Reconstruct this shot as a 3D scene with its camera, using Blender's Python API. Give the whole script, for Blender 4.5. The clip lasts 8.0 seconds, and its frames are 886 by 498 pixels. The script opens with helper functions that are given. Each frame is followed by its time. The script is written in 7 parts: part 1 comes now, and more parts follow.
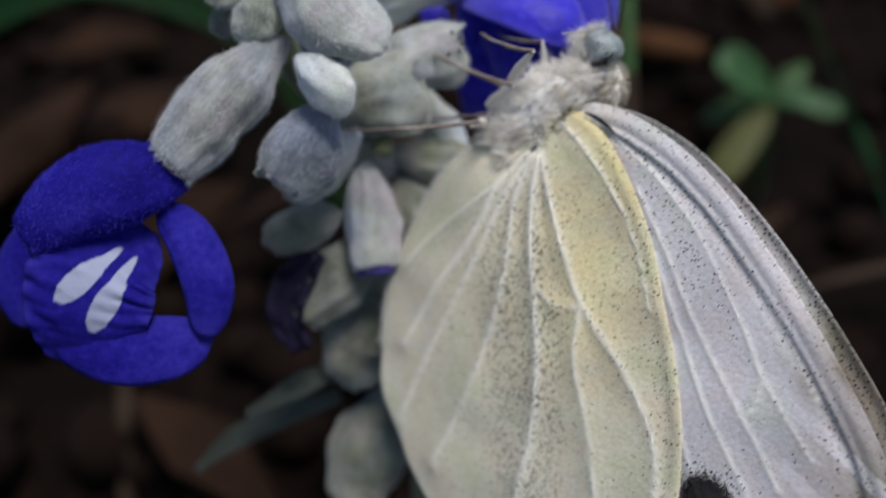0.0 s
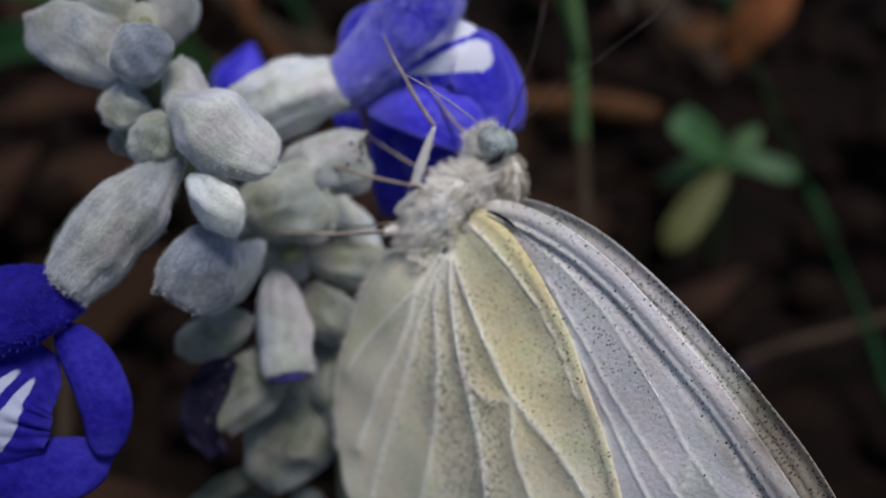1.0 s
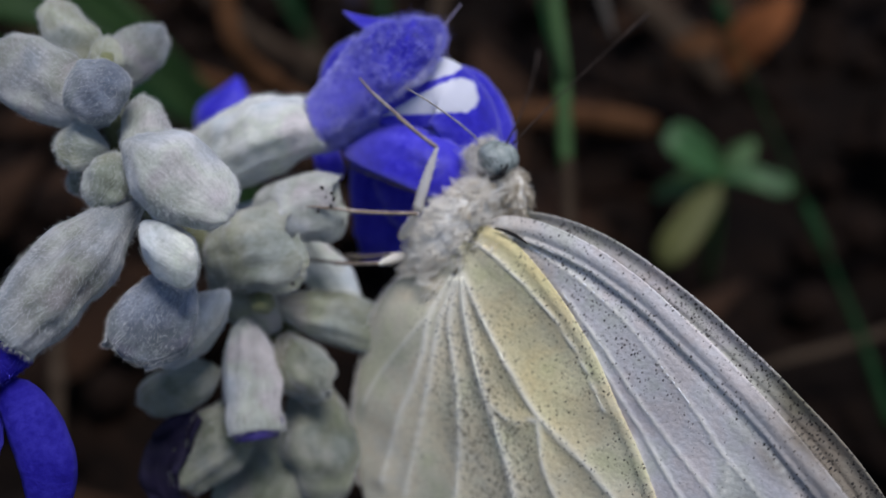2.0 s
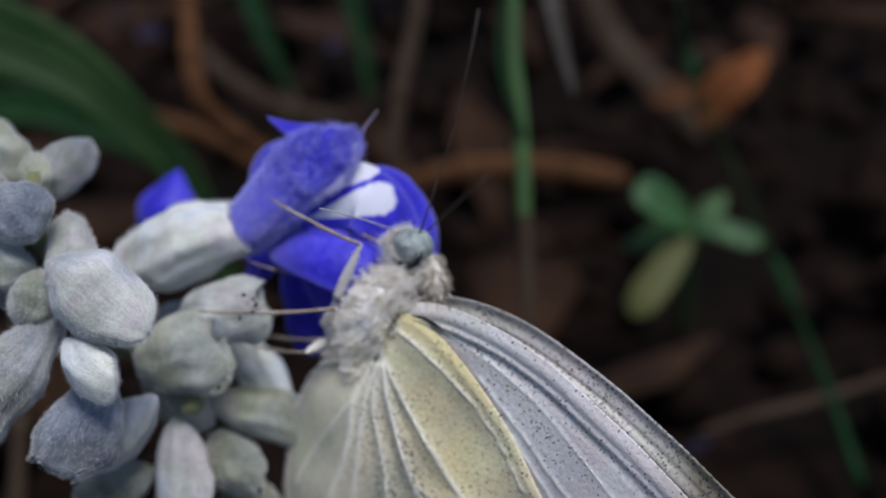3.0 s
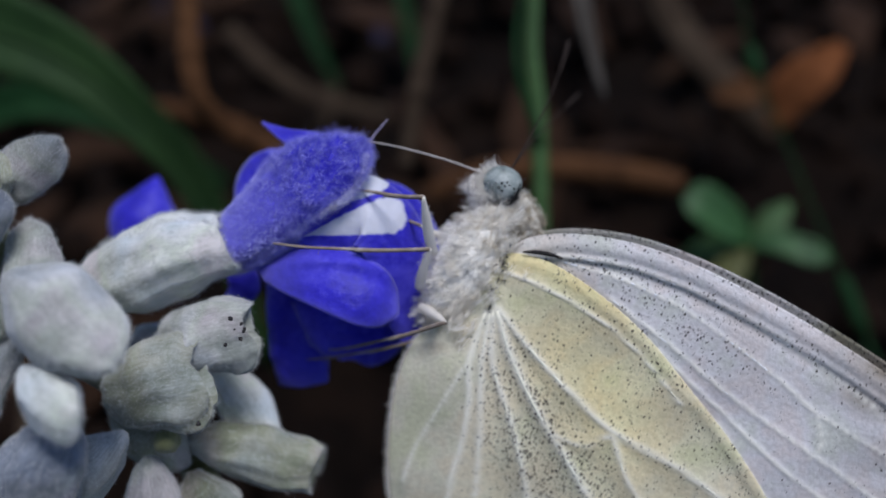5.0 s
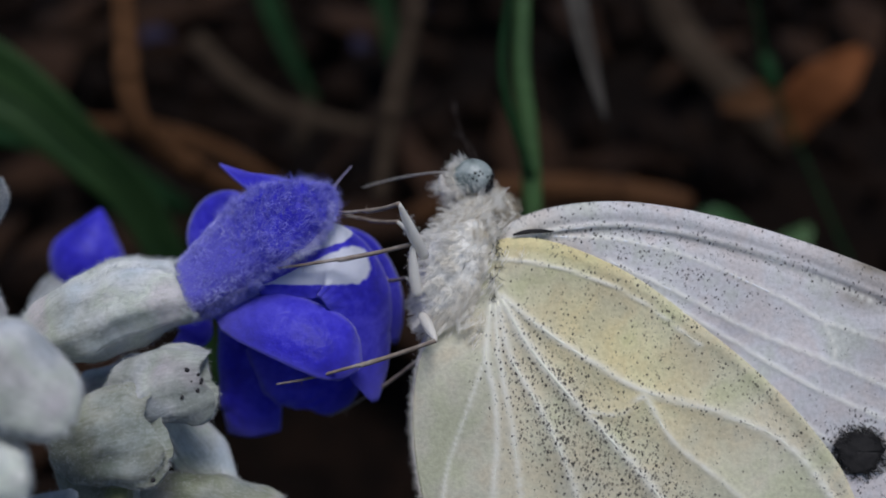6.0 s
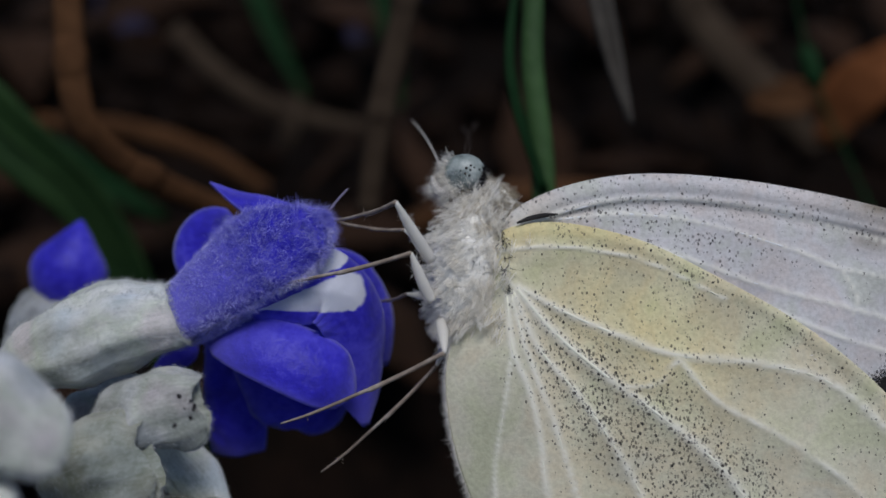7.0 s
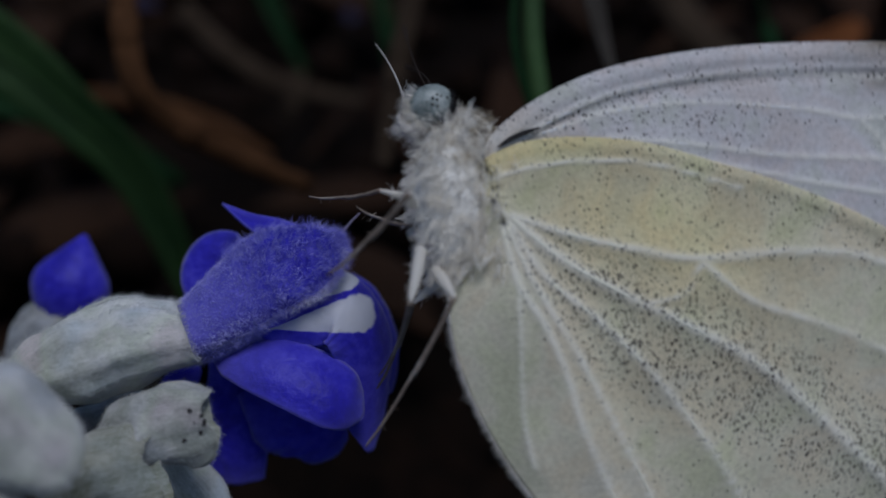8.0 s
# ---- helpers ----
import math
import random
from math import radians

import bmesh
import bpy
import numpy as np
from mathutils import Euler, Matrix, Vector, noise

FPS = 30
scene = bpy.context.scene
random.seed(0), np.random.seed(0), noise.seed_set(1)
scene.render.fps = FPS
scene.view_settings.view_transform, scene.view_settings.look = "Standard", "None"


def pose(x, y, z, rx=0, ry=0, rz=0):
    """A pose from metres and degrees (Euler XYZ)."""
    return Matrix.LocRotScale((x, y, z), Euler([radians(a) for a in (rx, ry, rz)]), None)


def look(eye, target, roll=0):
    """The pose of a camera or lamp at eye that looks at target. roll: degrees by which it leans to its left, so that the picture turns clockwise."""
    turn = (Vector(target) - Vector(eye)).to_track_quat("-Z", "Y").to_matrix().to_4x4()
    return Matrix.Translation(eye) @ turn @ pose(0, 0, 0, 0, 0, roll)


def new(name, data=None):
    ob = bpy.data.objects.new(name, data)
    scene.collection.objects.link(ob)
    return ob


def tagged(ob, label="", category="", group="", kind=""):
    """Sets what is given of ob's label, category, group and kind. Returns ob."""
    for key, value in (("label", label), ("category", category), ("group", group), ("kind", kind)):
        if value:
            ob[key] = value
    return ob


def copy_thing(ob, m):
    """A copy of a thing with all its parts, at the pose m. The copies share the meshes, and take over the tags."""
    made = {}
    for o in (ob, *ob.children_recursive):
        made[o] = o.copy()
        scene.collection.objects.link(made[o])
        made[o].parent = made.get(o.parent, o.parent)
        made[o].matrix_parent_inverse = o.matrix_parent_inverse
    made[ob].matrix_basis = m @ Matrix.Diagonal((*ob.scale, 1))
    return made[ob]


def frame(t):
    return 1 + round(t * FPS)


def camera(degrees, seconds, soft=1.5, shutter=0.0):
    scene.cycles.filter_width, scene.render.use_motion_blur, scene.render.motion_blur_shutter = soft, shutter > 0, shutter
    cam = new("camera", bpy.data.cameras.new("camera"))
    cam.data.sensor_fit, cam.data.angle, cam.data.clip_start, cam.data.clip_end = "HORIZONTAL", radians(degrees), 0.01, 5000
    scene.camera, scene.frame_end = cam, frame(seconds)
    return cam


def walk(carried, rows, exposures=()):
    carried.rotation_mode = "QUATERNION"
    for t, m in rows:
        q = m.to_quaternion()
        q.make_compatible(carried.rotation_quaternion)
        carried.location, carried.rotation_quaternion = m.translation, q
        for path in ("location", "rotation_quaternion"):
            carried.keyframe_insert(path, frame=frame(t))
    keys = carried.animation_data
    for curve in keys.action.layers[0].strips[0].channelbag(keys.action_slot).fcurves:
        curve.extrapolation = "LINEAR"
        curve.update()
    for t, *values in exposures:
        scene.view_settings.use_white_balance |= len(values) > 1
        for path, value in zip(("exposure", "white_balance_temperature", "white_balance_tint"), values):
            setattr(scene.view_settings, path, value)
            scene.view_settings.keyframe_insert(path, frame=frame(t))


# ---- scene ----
MM = 0.001

# ---------------------------------------------------------------- camera
cam = camera(50, 8.0, soft=1.6, shutter=0.25)
cam.data.dof.use_dof = True
cam.data.dof.focus_distance = 0.0380
cam.data.dof.aperture_fstop = 28.5
CAMERA_ROWS = [
    (0, pose(-0.00740, -0.00676, 0.07880, 49.44, 1.58, 0.03)),
    (0.5, pose(-0.00701, -0.00553, 0.07837, 52.26, 0.59, -1.19)),
    (1, pose(-0.00639, -0.00447, 0.07849, 52.66, 0.44, -1.86)),
    (2.5, pose(-0.00138, -0.00348, 0.08033, 53.01, 1.45, -0.65)),
    (3, pose(0.00007, -0.00290, 0.08076, 55.08, 0.79, -0.65)),
    (3.5, pose(-0.00000, -0.00000, 0.08000, 55.00, -0.00, -0.00)),
    (4.1, pose(0.00063, 0.00048, 0.07978, 55.75, 0.84, 0.80)),
    (5.3, pose(0.00773, 0.00660, 0.07810, 54.14, 3.36, 5.02)),
    (5.5, pose(0.00788, 0.00801, 0.07804, 54.17, 3.40, 4.81)),
    (6, pose(0.00672, 0.01471, 0.07509, 54.37, 3.56, 3.88)),
    (6.5, pose(0.00779, 0.02090, 0.07317, 53.85, 4.31, 4.59)),
    (7, pose(0.00639, 0.02376, 0.07090, 53.99, 3.66, 4.22)),
    (7.5, pose(0.00508, 0.01786, 0.07342, 54.36, 2.95, 3.51)),
    (8, pose(0.00458, 0.01480, 0.07382, 53.21, 2.72, 2.77)),
]
walk(cam, CAMERA_ROWS, exposures=[(0.0, 0.12, 6100, 14), (1.0, 0.04, 6130, 15), (2.5, 0.09, 5900, 15), (4.0, 0.28, 5920, 15), (5.3, -0.20, 5720, 14), (6.0, -0.37, 5830, 13), (7.0, -0.58, 5900, 12), (7.8, -0.71, 5880, 12), (8.0, -1.13, 5530, 13)])

# ---------------------------------------------------------------- light
world = bpy.data.worlds.new("sky")
scene.world = world
world.use_nodes = True
wn, wl = world.node_tree.nodes, world.node_tree.links
sky = wn.new("ShaderNodeTexSky")
sky.sky_type = "NISHITA"
sky.sun_disc = False
sky.sun_elevation = radians(75)
sky.sun_rotation = radians(124)
wl.new(sky.outputs["Color"], wn["Background"].inputs["Color"])
wn["Background"].inputs["Strength"].default_value = 0.085
sun_data = bpy.data.lights.new("sun", "SUN")
sun_data.energy = 3.3
sun_data.angle = radians(24)
sun_data.color = (1.0, 0.95, 0.87)
sun = new("sun", sun_data)
sun.matrix_world = look((0.24, -0.12, 1.15), (0, 0.04, 0.05))


# ---------------------------------------------------------------- materials
def material(name, rough=0.7, metal=0.0):
    m = bpy.data.materials.new(name)
    m.use_nodes = True
    b = m.node_tree.nodes["Principled BSDF"]
    b.inputs["Roughness"].default_value = rough
    b.inputs["Metallic"].default_value = metal
    return m, m.node_tree.nodes, m.node_tree.links, b


def ramp_of(nodes, stops):
    r = nodes.new("ShaderNodeValToRGB")
    while len(r.color_ramp.elements) < len(stops):
        r.color_ramp.elements.new(0.5)
    for e, (p, c) in zip(r.color_ramp.elements, stops):
        e.position, e.color = p, (*c, 1)
    return r


def noise_of(nodes, links, coord, scale, detail=4.0, rough=0.6):
    n = nodes.new("ShaderNodeTexNoise")
    n.inputs["Scale"].default_value = scale
    n.inputs["Detail"].default_value = detail
    n.inputs["Roughness"].default_value = rough
    links.new(coord, n.inputs["Vector"])
    return n


def bump_of(nodes, links, height, b, strength, distance):
    k = nodes.new("ShaderNodeBump")
    k.inputs["Strength"].default_value = strength
    k.inputs["Distance"].default_value = distance
    links.new(height, k.inputs["Height"])
    links.new(k.outputs["Normal"], b.inputs["Normal"])


def mottled(name, stops, scale, rough=0.7, fine=6.0, bump=0.4, depth=0.0002, sheen=0.0, through_light=0.0, gloss=0.3, mark=None, margin=None):
    """A surface of several tones at two scales, with fine relief."""
    m, n, l, b = material(name, rough)
    tc = n.new("ShaderNodeTexCoord")
    big = noise_of(n, l, tc.outputs["Object"], scale, 3)
    small = noise_of(n, l, tc.outputs["Object"], scale * fine, 5)
    mix = n.new("ShaderNodeMix")
    mix.data_type = "FLOAT"
    mix.inputs[0].default_value = 0.4
    l.new(big.outputs["Fac"], mix.inputs[2])
    l.new(small.outputs["Fac"], mix.inputs[3])
    r = ramp_of(n, stops)
    l.new(mix.outputs[0], r.inputs["Fac"])
    l.new(r.outputs["Color"], b.inputs["Base Color"])
    bump_of(n, l, small.outputs["Fac"], b, bump, depth)
    b.inputs["Sheen Weight"].default_value = sheen
    b.inputs["Sheen Roughness"].default_value = 0.5
    b.inputs["Specular IOR Level"].default_value = gloss
    out = r.outputs["Color"]
    if margin:
        # thin pale margin of a petal
        a = n.new("ShaderNodeAttribute")
        a.attribute_name = "edge"
        part_of = n.new("ShaderNodeMath")
        part_of.operation = "MULTIPLY"
        l.new(a.outputs["Fac"], part_of.inputs[0])
        part_of.inputs[1].default_value = 0.55
        k = n.new("ShaderNodeMix")
        k.data_type = "RGBA"
        l.new(part_of.outputs[0], k.inputs[0])
        l.new(out, k.inputs[6])
        k.inputs[7].default_value = (*margin, 1)
        out = k.outputs[2]
        l.new(out, b.inputs["Base Color"])
    if mark:
        a = n.new("ShaderNodeAttribute")
        a.attribute_name = "mark"
        edge = n.new("ShaderNodeMath")
        edge.operation = "MULTIPLY_ADD"
        l.new(small.outputs["Fac"], edge.inputs[0])
        edge.inputs[1].default_value = 0.16
        l.new(a.outputs["Fac"], edge.inputs[2])
        step = ramp_of(n, [(0.555, (0, 0, 0)), (0.62, (1, 1, 1))])
        l.new(edge.outputs[0], step.inputs["Fac"])
        k = n.new("ShaderNodeMix")
        k.data_type = "RGBA"
        l.new(step.outputs["Color"], k.inputs[0])
        l.new(out, k.inputs[6])
        k.inputs[7].default_value = (*mark, 1)
        out = k.outputs[2]
        l.new(out, b.inputs["Base Color"])
    if through_light:
        t = n.new("ShaderNodeBsdfTranslucent")
        l.new(out, t.inputs["Color"])
        s = n.new("ShaderNodeMixShader")
        s.inputs[0].default_value = through_light
        l.new(b.outputs[0], s.inputs[1])
        l.new(t.outputs[0], s.inputs[2])
        l.new(s.outputs[0], n["Material Output"].inputs["Surface"])
    return m


def woolly(name, deep, middle, pale):
    """Felted wool in streaks that run along the calyx over a darker skin."""
    m, n, l, b = material(name, 0.95)
    tc = n.new("ShaderNodeTexCoord")
    run = n.new("ShaderNodeAttribute")
    run.attribute_name = "along"
    streak = noise_of(n, l, run.outputs["Vector"], 6.5, 6, 0.7)
    big = noise_of(n, l, tc.outputs["Object"], 420, 3)
    small = noise_of(n, l, tc.outputs["Object"], 6500, 4, 0.7)
    a = n.new("ShaderNodeMix")
    a.data_type = "FLOAT"
    a.inputs[0].default_value = 0.66
    l.new(streak.outputs["Fac"], a.inputs[2])
    l.new(big.outputs["Fac"], a.inputs[3])
    c = n.new("ShaderNodeMix")
    c.data_type = "FLOAT"
    c.inputs[0].default_value = 0.20
    l.new(a.outputs[0], c.inputs[2])
    l.new(small.outputs["Fac"], c.inputs[3])
    r = ramp_of(n, [(0.34, deep), (0.47, middle), (0.60, pale)])
    l.new(c.outputs[0], r.inputs["Fac"])
    hue = noise_of(n, l, tc.outputs["Object"], 270, 2)
    tint = ramp_of(n, [(0.36, (0.86, 0.92, 1.0)), (0.46, (1.0, 1.0, 1.0)), (0.54, (0.97, 1.0, 0.90)), (0.64, (1.0, 0.92, 0.94))])
    l.new(hue.outputs["Fac"], tint.inputs["Fac"])
    tone = n.new("ShaderNodeMix")
    tone.data_type, tone.blend_type = "RGBA", "MULTIPLY"
    tone.inputs[0].default_value = 1.0
    l.new(r.outputs["Color"], tone.inputs[6])
    l.new(tint.outputs["Color"], tone.inputs[7])
    l.new(tone.outputs[2], b.inputs["Base Color"])
    bump_of(n, l, c.outputs[0], b, 0.5, 0.0003)
    b.inputs["Sheen Weight"].default_value = 0.4
    b.inputs["Sheen Roughness"].default_value = 0.5
    b.inputs["Specular IOR Level"].default_value = 0.1
    t = n.new("ShaderNodeBsdfTranslucent")
    l.new(tone.outputs[2], t.inputs["Color"])
    mixer = n.new("ShaderNodeMixShader")
    mixer.inputs[0].default_value = 0.15
    l.new(b.outputs[0], mixer.inputs[1])
    l.new(t.outputs[0], mixer.inputs[2])
    l.new(mixer.outputs[0], n["Material Output"].inputs["Surface"])
    return m


# One woolly felt in lit and shaded copies; the light is put into colour.
WOOL_LIT = woolly("lit_woolly_calyx", (0.35, 0.375, 0.32), (0.60, 0.62, 0.58), (0.79, 0.79, 0.775))
WOOL_SHADED = woolly("shaded_green_calyx", (0.07, 0.08, 0.05), (0.15, 0.16, 0.12), (0.29, 0.29, 0.24))
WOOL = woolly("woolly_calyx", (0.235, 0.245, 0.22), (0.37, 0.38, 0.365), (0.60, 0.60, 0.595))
# Left and upper calyces: shade and vignetting darken the wool colour.
WOOL_GREY_SHADED = woolly("shaded_grey_calyx", (0.145, 0.15, 0.13), (0.245, 0.25, 0.24), (0.42, 0.42, 0.42))
# Own green and blue tints, darkened further for shade on the lower calyces.
WOOL_GREEN = woolly("green_grey_calyx", (0.155, 0.165, 0.105), (0.255, 0.265, 0.20), (0.44, 0.44, 0.38))
WOOL_BLUE = woolly("blue_grey_calyx", (0.09, 0.104, 0.13), (0.155, 0.173, 0.205), (0.29, 0.31, 0.355))
FUZZ = mottled("white_fuzz", [(0.3, (0.48, 0.50, 0.49)), (0.7, (0.74, 0.75, 0.74))], 500, 0.9, 3, 0.1, 0.0001, 0, 0.3)
PETAL = mottled("blue_petal", [(0.32, (0.022, 0.014, 0.38)), (0.5, (0.045, 0.031, 0.64)), (0.68, (0.13, 0.11, 0.84))], 260, 0.42, 9, 0.6, 0.00012, 0.3, 0.38, 0.3, margin=(0.24, 0.22, 0.78))
PETAL_PALE = mottled("violet_petal", [(0.3, (0.13, 0.12, 0.42)), (0.5, (0.24, 0.23, 0.56)), (0.7, (0.44, 0.43, 0.70))], 700, 0.6, 7, 0.8, 0.00015, 0.4, 0.25)
PETAL_MARKED = mottled("blue_petal_white_marks", [(0.32, (0.022, 0.014, 0.38)), (0.5, (0.045, 0.031, 0.64)), (0.68, (0.13, 0.11, 0.84))], 260, 0.42, 9, 0.6, 0.00012, 0.3, 0.38, 0.3, (0.80, 0.81, 0.88), margin=(0.24, 0.22, 0.78))
# Darker copies of the blue petals: vignetting on the left blossom, put into colour.
PETAL_SHADED_MARKED = mottled("shaded_blue_petal_white_marks", [(0.32, (0.008, 0.0052, 0.135)), (0.5, (0.016, 0.011, 0.245)), (0.68, (0.040, 0.032, 0.37))], 260, 0.7, 11, 0.6, 0.00012, 0.0, 0.3, 0.1, (0.42, 0.45, 0.58), margin=(0.045, 0.04, 0.28))
PETAL_SHADED = mottled("shaded_blue_petal", [(0.32, (0.008, 0.0052, 0.135)), (0.5, (0.016, 0.011, 0.245)), (0.68, (0.040, 0.032, 0.37))], 260, 0.7, 11, 0.6, 0.00012, 0.0, 0.3, 0.1, margin=(0.045, 0.04, 0.28))
PETAL_VIOLET = mottled("violet_corolla_tip", [(0.3, (0.015, 0.010, 0.08)), (0.6, (0.05, 0.035, 0.22)), (0.8, (0.16, 0.13, 0.42))], 900, 0.7, 6, 0.5, 0.0001, 0.2, 0.1)
PETAL_DRY = mottled("wilted_petal", [(0.3, (0.003, 0.0022, 0.010)), (0.7, (0.012, 0.0075, 0.033))], 400, 0.8, 6, 0.6, 0.0002)
VIOLET_HAIR = mottled("violet_hair", [(0.3, (0.12, 0.11, 0.60)), (0.7, (0.32, 0.31, 0.86))], 300, 0.6, 3, 0.1, 0.0001)
FRINGE_HAIR = mottled("white_violet_hair", [(0.3, (0.50, 0.49, 0.84)), (0.7, (0.84, 0.83, 0.95))], 300, 0.35, 3, 0.1, 0.0001)
ANTENNA_PALE = mottled("pale_style", [(0.3, (0.16, 0.13, 0.24)), (0.7, (0.40, 0.36, 0.48))], 500, 0.6)
PALE_HAIR = mottled("pale_violet_hair", [(0.3, (0.26, 0.25, 0.72)), (0.7, (0.55, 0.54, 0.90))], 300, 0.6, 3, 0.1, 0.0001)
STEM = mottled("pale_green_stem", [(0.3, (0.08, 0.085, 0.025)), (0.7, (0.20, 0.21, 0.10))], 300, 0.8, 6, 0.5, 0.0002, 0.3)
SPECK = mottled("black_specks", [(0.3, (0.01, 0.01, 0.012)), (0.7, (0.04, 0.035, 0.035))], 800, 0.8)
BODY_HAIR = mottled("cream_body_hair", [(0.3, (0.84, 0.80, 0.72)), (0.7, (0.95, 0.93, 0.88))], 300, 0.85, 3, 0.1, 0.0001, 0, 0.5)
DARK_HAIR = mottled("grey_brown_hair", [(0.3, (0.05, 0.045, 0.04)), (0.7, (0.22, 0.20, 0.17))], 600, 0.85)
TAN_HAIR = mottled("tan_collar_hair", [(0.3, (0.36, 0.31, 0.23)), (0.7, (0.66, 0.60, 0.48))], 500, 0.85, 3, 0.1, 0.0001, 0, 0.4)
BODY = mottled("cream_body", [(0.25, (0.46, 0.43, 0.37)), (0.40, (0.72, 0.69, 0.62)), (0.7, (0.86, 0.84, 0.78))], 700, 0.9, 4, 0.9, 0.0002, 0.4)
LEG_MAT = mottled("pale_leg", [(0.3, (0.075, 0.055, 0.041)), (0.5, (0.24, 0.19, 0.15)), (0.7, (0.48, 0.435, 0.385))], 500, 0.7, 5, 0.4, 0.0001)
ANTENNA_MAT = mottled("dark_antenna", [(0.3, (0.010, 0.008, 0.007)), (0.7, (0.05, 0.038, 0.032))], 600, 0.9, gloss=0.05)
PROBOSCIS_MAT = mottled("grey_palp", [(0.3, (0.30, 0.27, 0.24)), (0.7, (0.55, 0.52, 0.48))], 600, 0.8)


def wing_material(name, plain, yellow, grey, through_light):
    """Scaled wing membrane: soft tones, tiny overlapping scales and scattered dark scales."""
    m, n, l, b = material(name, 0.7)
    tc = n.new("ShaderNodeTexCoord")

    def field(key):
        a = n.new("ShaderNodeAttribute")
        a.attribute_name = key
        return a.outputs["Fac"]

    def blend(fac, a, c, mode="MIX"):
        k = n.new("ShaderNodeMix")
        k.data_type, k.blend_type = "RGBA", mode
        for value, slot in ((fac, 0), (a, 6), (c, 7)):
            if isinstance(value, (int, float)):
                k.inputs[slot].default_value = value
            elif isinstance(value, tuple):
                k.inputs[slot].default_value = (*value, 1)
            else:
                l.new(value, k.inputs[slot])
        return k.outputs[2]

    def arith(op, a, c):
        k = n.new("ShaderNodeMath")
        k.operation = op
        for value, slot in ((a, 0), (c, 1)):
            if isinstance(value, (int, float)):
                k.inputs[slot].default_value = value
            else:
                l.new(value, k.inputs[slot])
        return k.outputs[0]

    big = noise_of(n, l, tc.outputs["Object"], 240, 4)
    fine = noise_of(n, l, tc.outputs["Object"], 5200, 3)
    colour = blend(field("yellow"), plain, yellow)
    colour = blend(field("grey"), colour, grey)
    cloud = ramp_of(n, [(0.35, (0.86, 0.86, 0.85)), (0.6, (1, 1, 1))])
    l.new(big.outputs["Fac"], cloud.inputs["Fac"])
    colour = blend(0.8, colour, cloud.outputs["Color"], "MULTIPLY")
    grain = ramp_of(n, [(0.3, (0.58, 0.57, 0.54)), (0.62, (1, 1, 1))])
    l.new(fine.outputs["Fac"], grain.inputs["Fac"])
    colour = blend(0.40, colour, grain.outputs["Color"], "MULTIPLY")
    tint = ramp_of(n, [(0.36, (0.90, 0.94, 0.84)), (0.48, (1.0, 1.0, 1.0)), (0.58, (1.0, 0.94, 0.90)), (0.68, (0.93, 0.92, 0.96))])
    patch = noise_of(n, l, tc.outputs["Object"], 330, 3)
    l.new(patch.outputs["Fac"], tint.inputs["Fac"])
    colour = blend(0.9, colour, tint.outputs["Color"], "MULTIPLY")
    colour = blend(arith("MULTIPLY", field("vein"), 0.75), colour, (0.88, 0.85, 0.75))
    # dark scales, thicker in drifts
    squeeze = n.new("ShaderNodeMapping")
    squeeze.inputs["Scale"].default_value = (1.0, 0.72, 0.2)
    squeeze.inputs["Rotation"].default_value = (0, 0, 0.7)
    jitter = noise_of(n, l, tc.outputs["Object"], 9000, 2)
    shift = n.new("ShaderNodeVectorMath")
    shift.operation = "MULTIPLY_ADD"
    l.new(jitter.outputs["Color"], shift.inputs[0])
    shift.inputs[1].default_value = (0.00011, 0.00011, 0.0)
    l.new(tc.outputs["Object"], shift.inputs[2])
    l.new(shift.outputs[0], squeeze.inputs["Vector"])
    v = n.new("ShaderNodeTexVoronoi")
    v.inputs["Scale"].default_value = 7000
    l.new(squeeze.outputs[0], v.inputs["Vector"])
    near = arith("LESS_THAN", v.outputs["Distance"], arith("ADD", 0.25, arith("MULTIPLY", field("dust"), 0.12)))
    pick = n.new("ShaderNodeSeparateColor")
    l.new(v.outputs["Color"], pick.inputs[0])
    drift = noise_of(n, l, tc.outputs["Object"], 420, 3)
    level = arith("MULTIPLY", field("dust"), arith("ADD", arith("MULTIPLY", drift.outputs["Fac"], 3.2), -0.75))
    dots = arith("MULTIPLY", near, arith("LESS_THAN", pick.outputs[0], level))
    shade = arith("ADD", 0.5, arith("MULTIPLY", pick.outputs[1], 0.5))
    colour = blend(arith("MINIMUM", arith("MULTIPLY", dots, shade), 1.0), colour, (0.035, 0.030, 0.028))
    v2 = n.new("ShaderNodeTexVoronoi")
    v2.inputs["Scale"].default_value = 10500
    l.new(squeeze.outputs[0], v2.inputs["Vector"])
    pick2 = n.new("ShaderNodeSeparateColor")
    l.new(v2.outputs["Color"], pick2.inputs[0])
    specks = arith("MULTIPLY", arith("LESS_THAN", v2.outputs["Distance"], 0.30), arith("LESS_THAN", pick2.outputs[0], arith("MULTIPLY", level, 0.8)))
    colour = blend(arith("MULTIPLY", specks, 0.55), colour, (0.10, 0.09, 0.08))
    l.new(colour, b.inputs["Base Color"])
    bump_of(n, l, fine.outputs["Fac"], b, 0.5, 0.00006)
    b.inputs["Sheen Weight"].default_value = 0.15
    b.inputs["Specular IOR Level"].default_value = 0.25
    t = n.new("ShaderNodeBsdfTranslucent")
    l.new(colour, t.inputs["Color"])
    mixer = n.new("ShaderNodeMixShader")
    mixer.inputs[0].default_value = through_light
    l.new(b.outputs[0], mixer.inputs[1])
    l.new(t.outputs[0], mixer.inputs[2])
    l.new(mixer.outputs[0], n["Material Output"].inputs["Surface"])
    return m


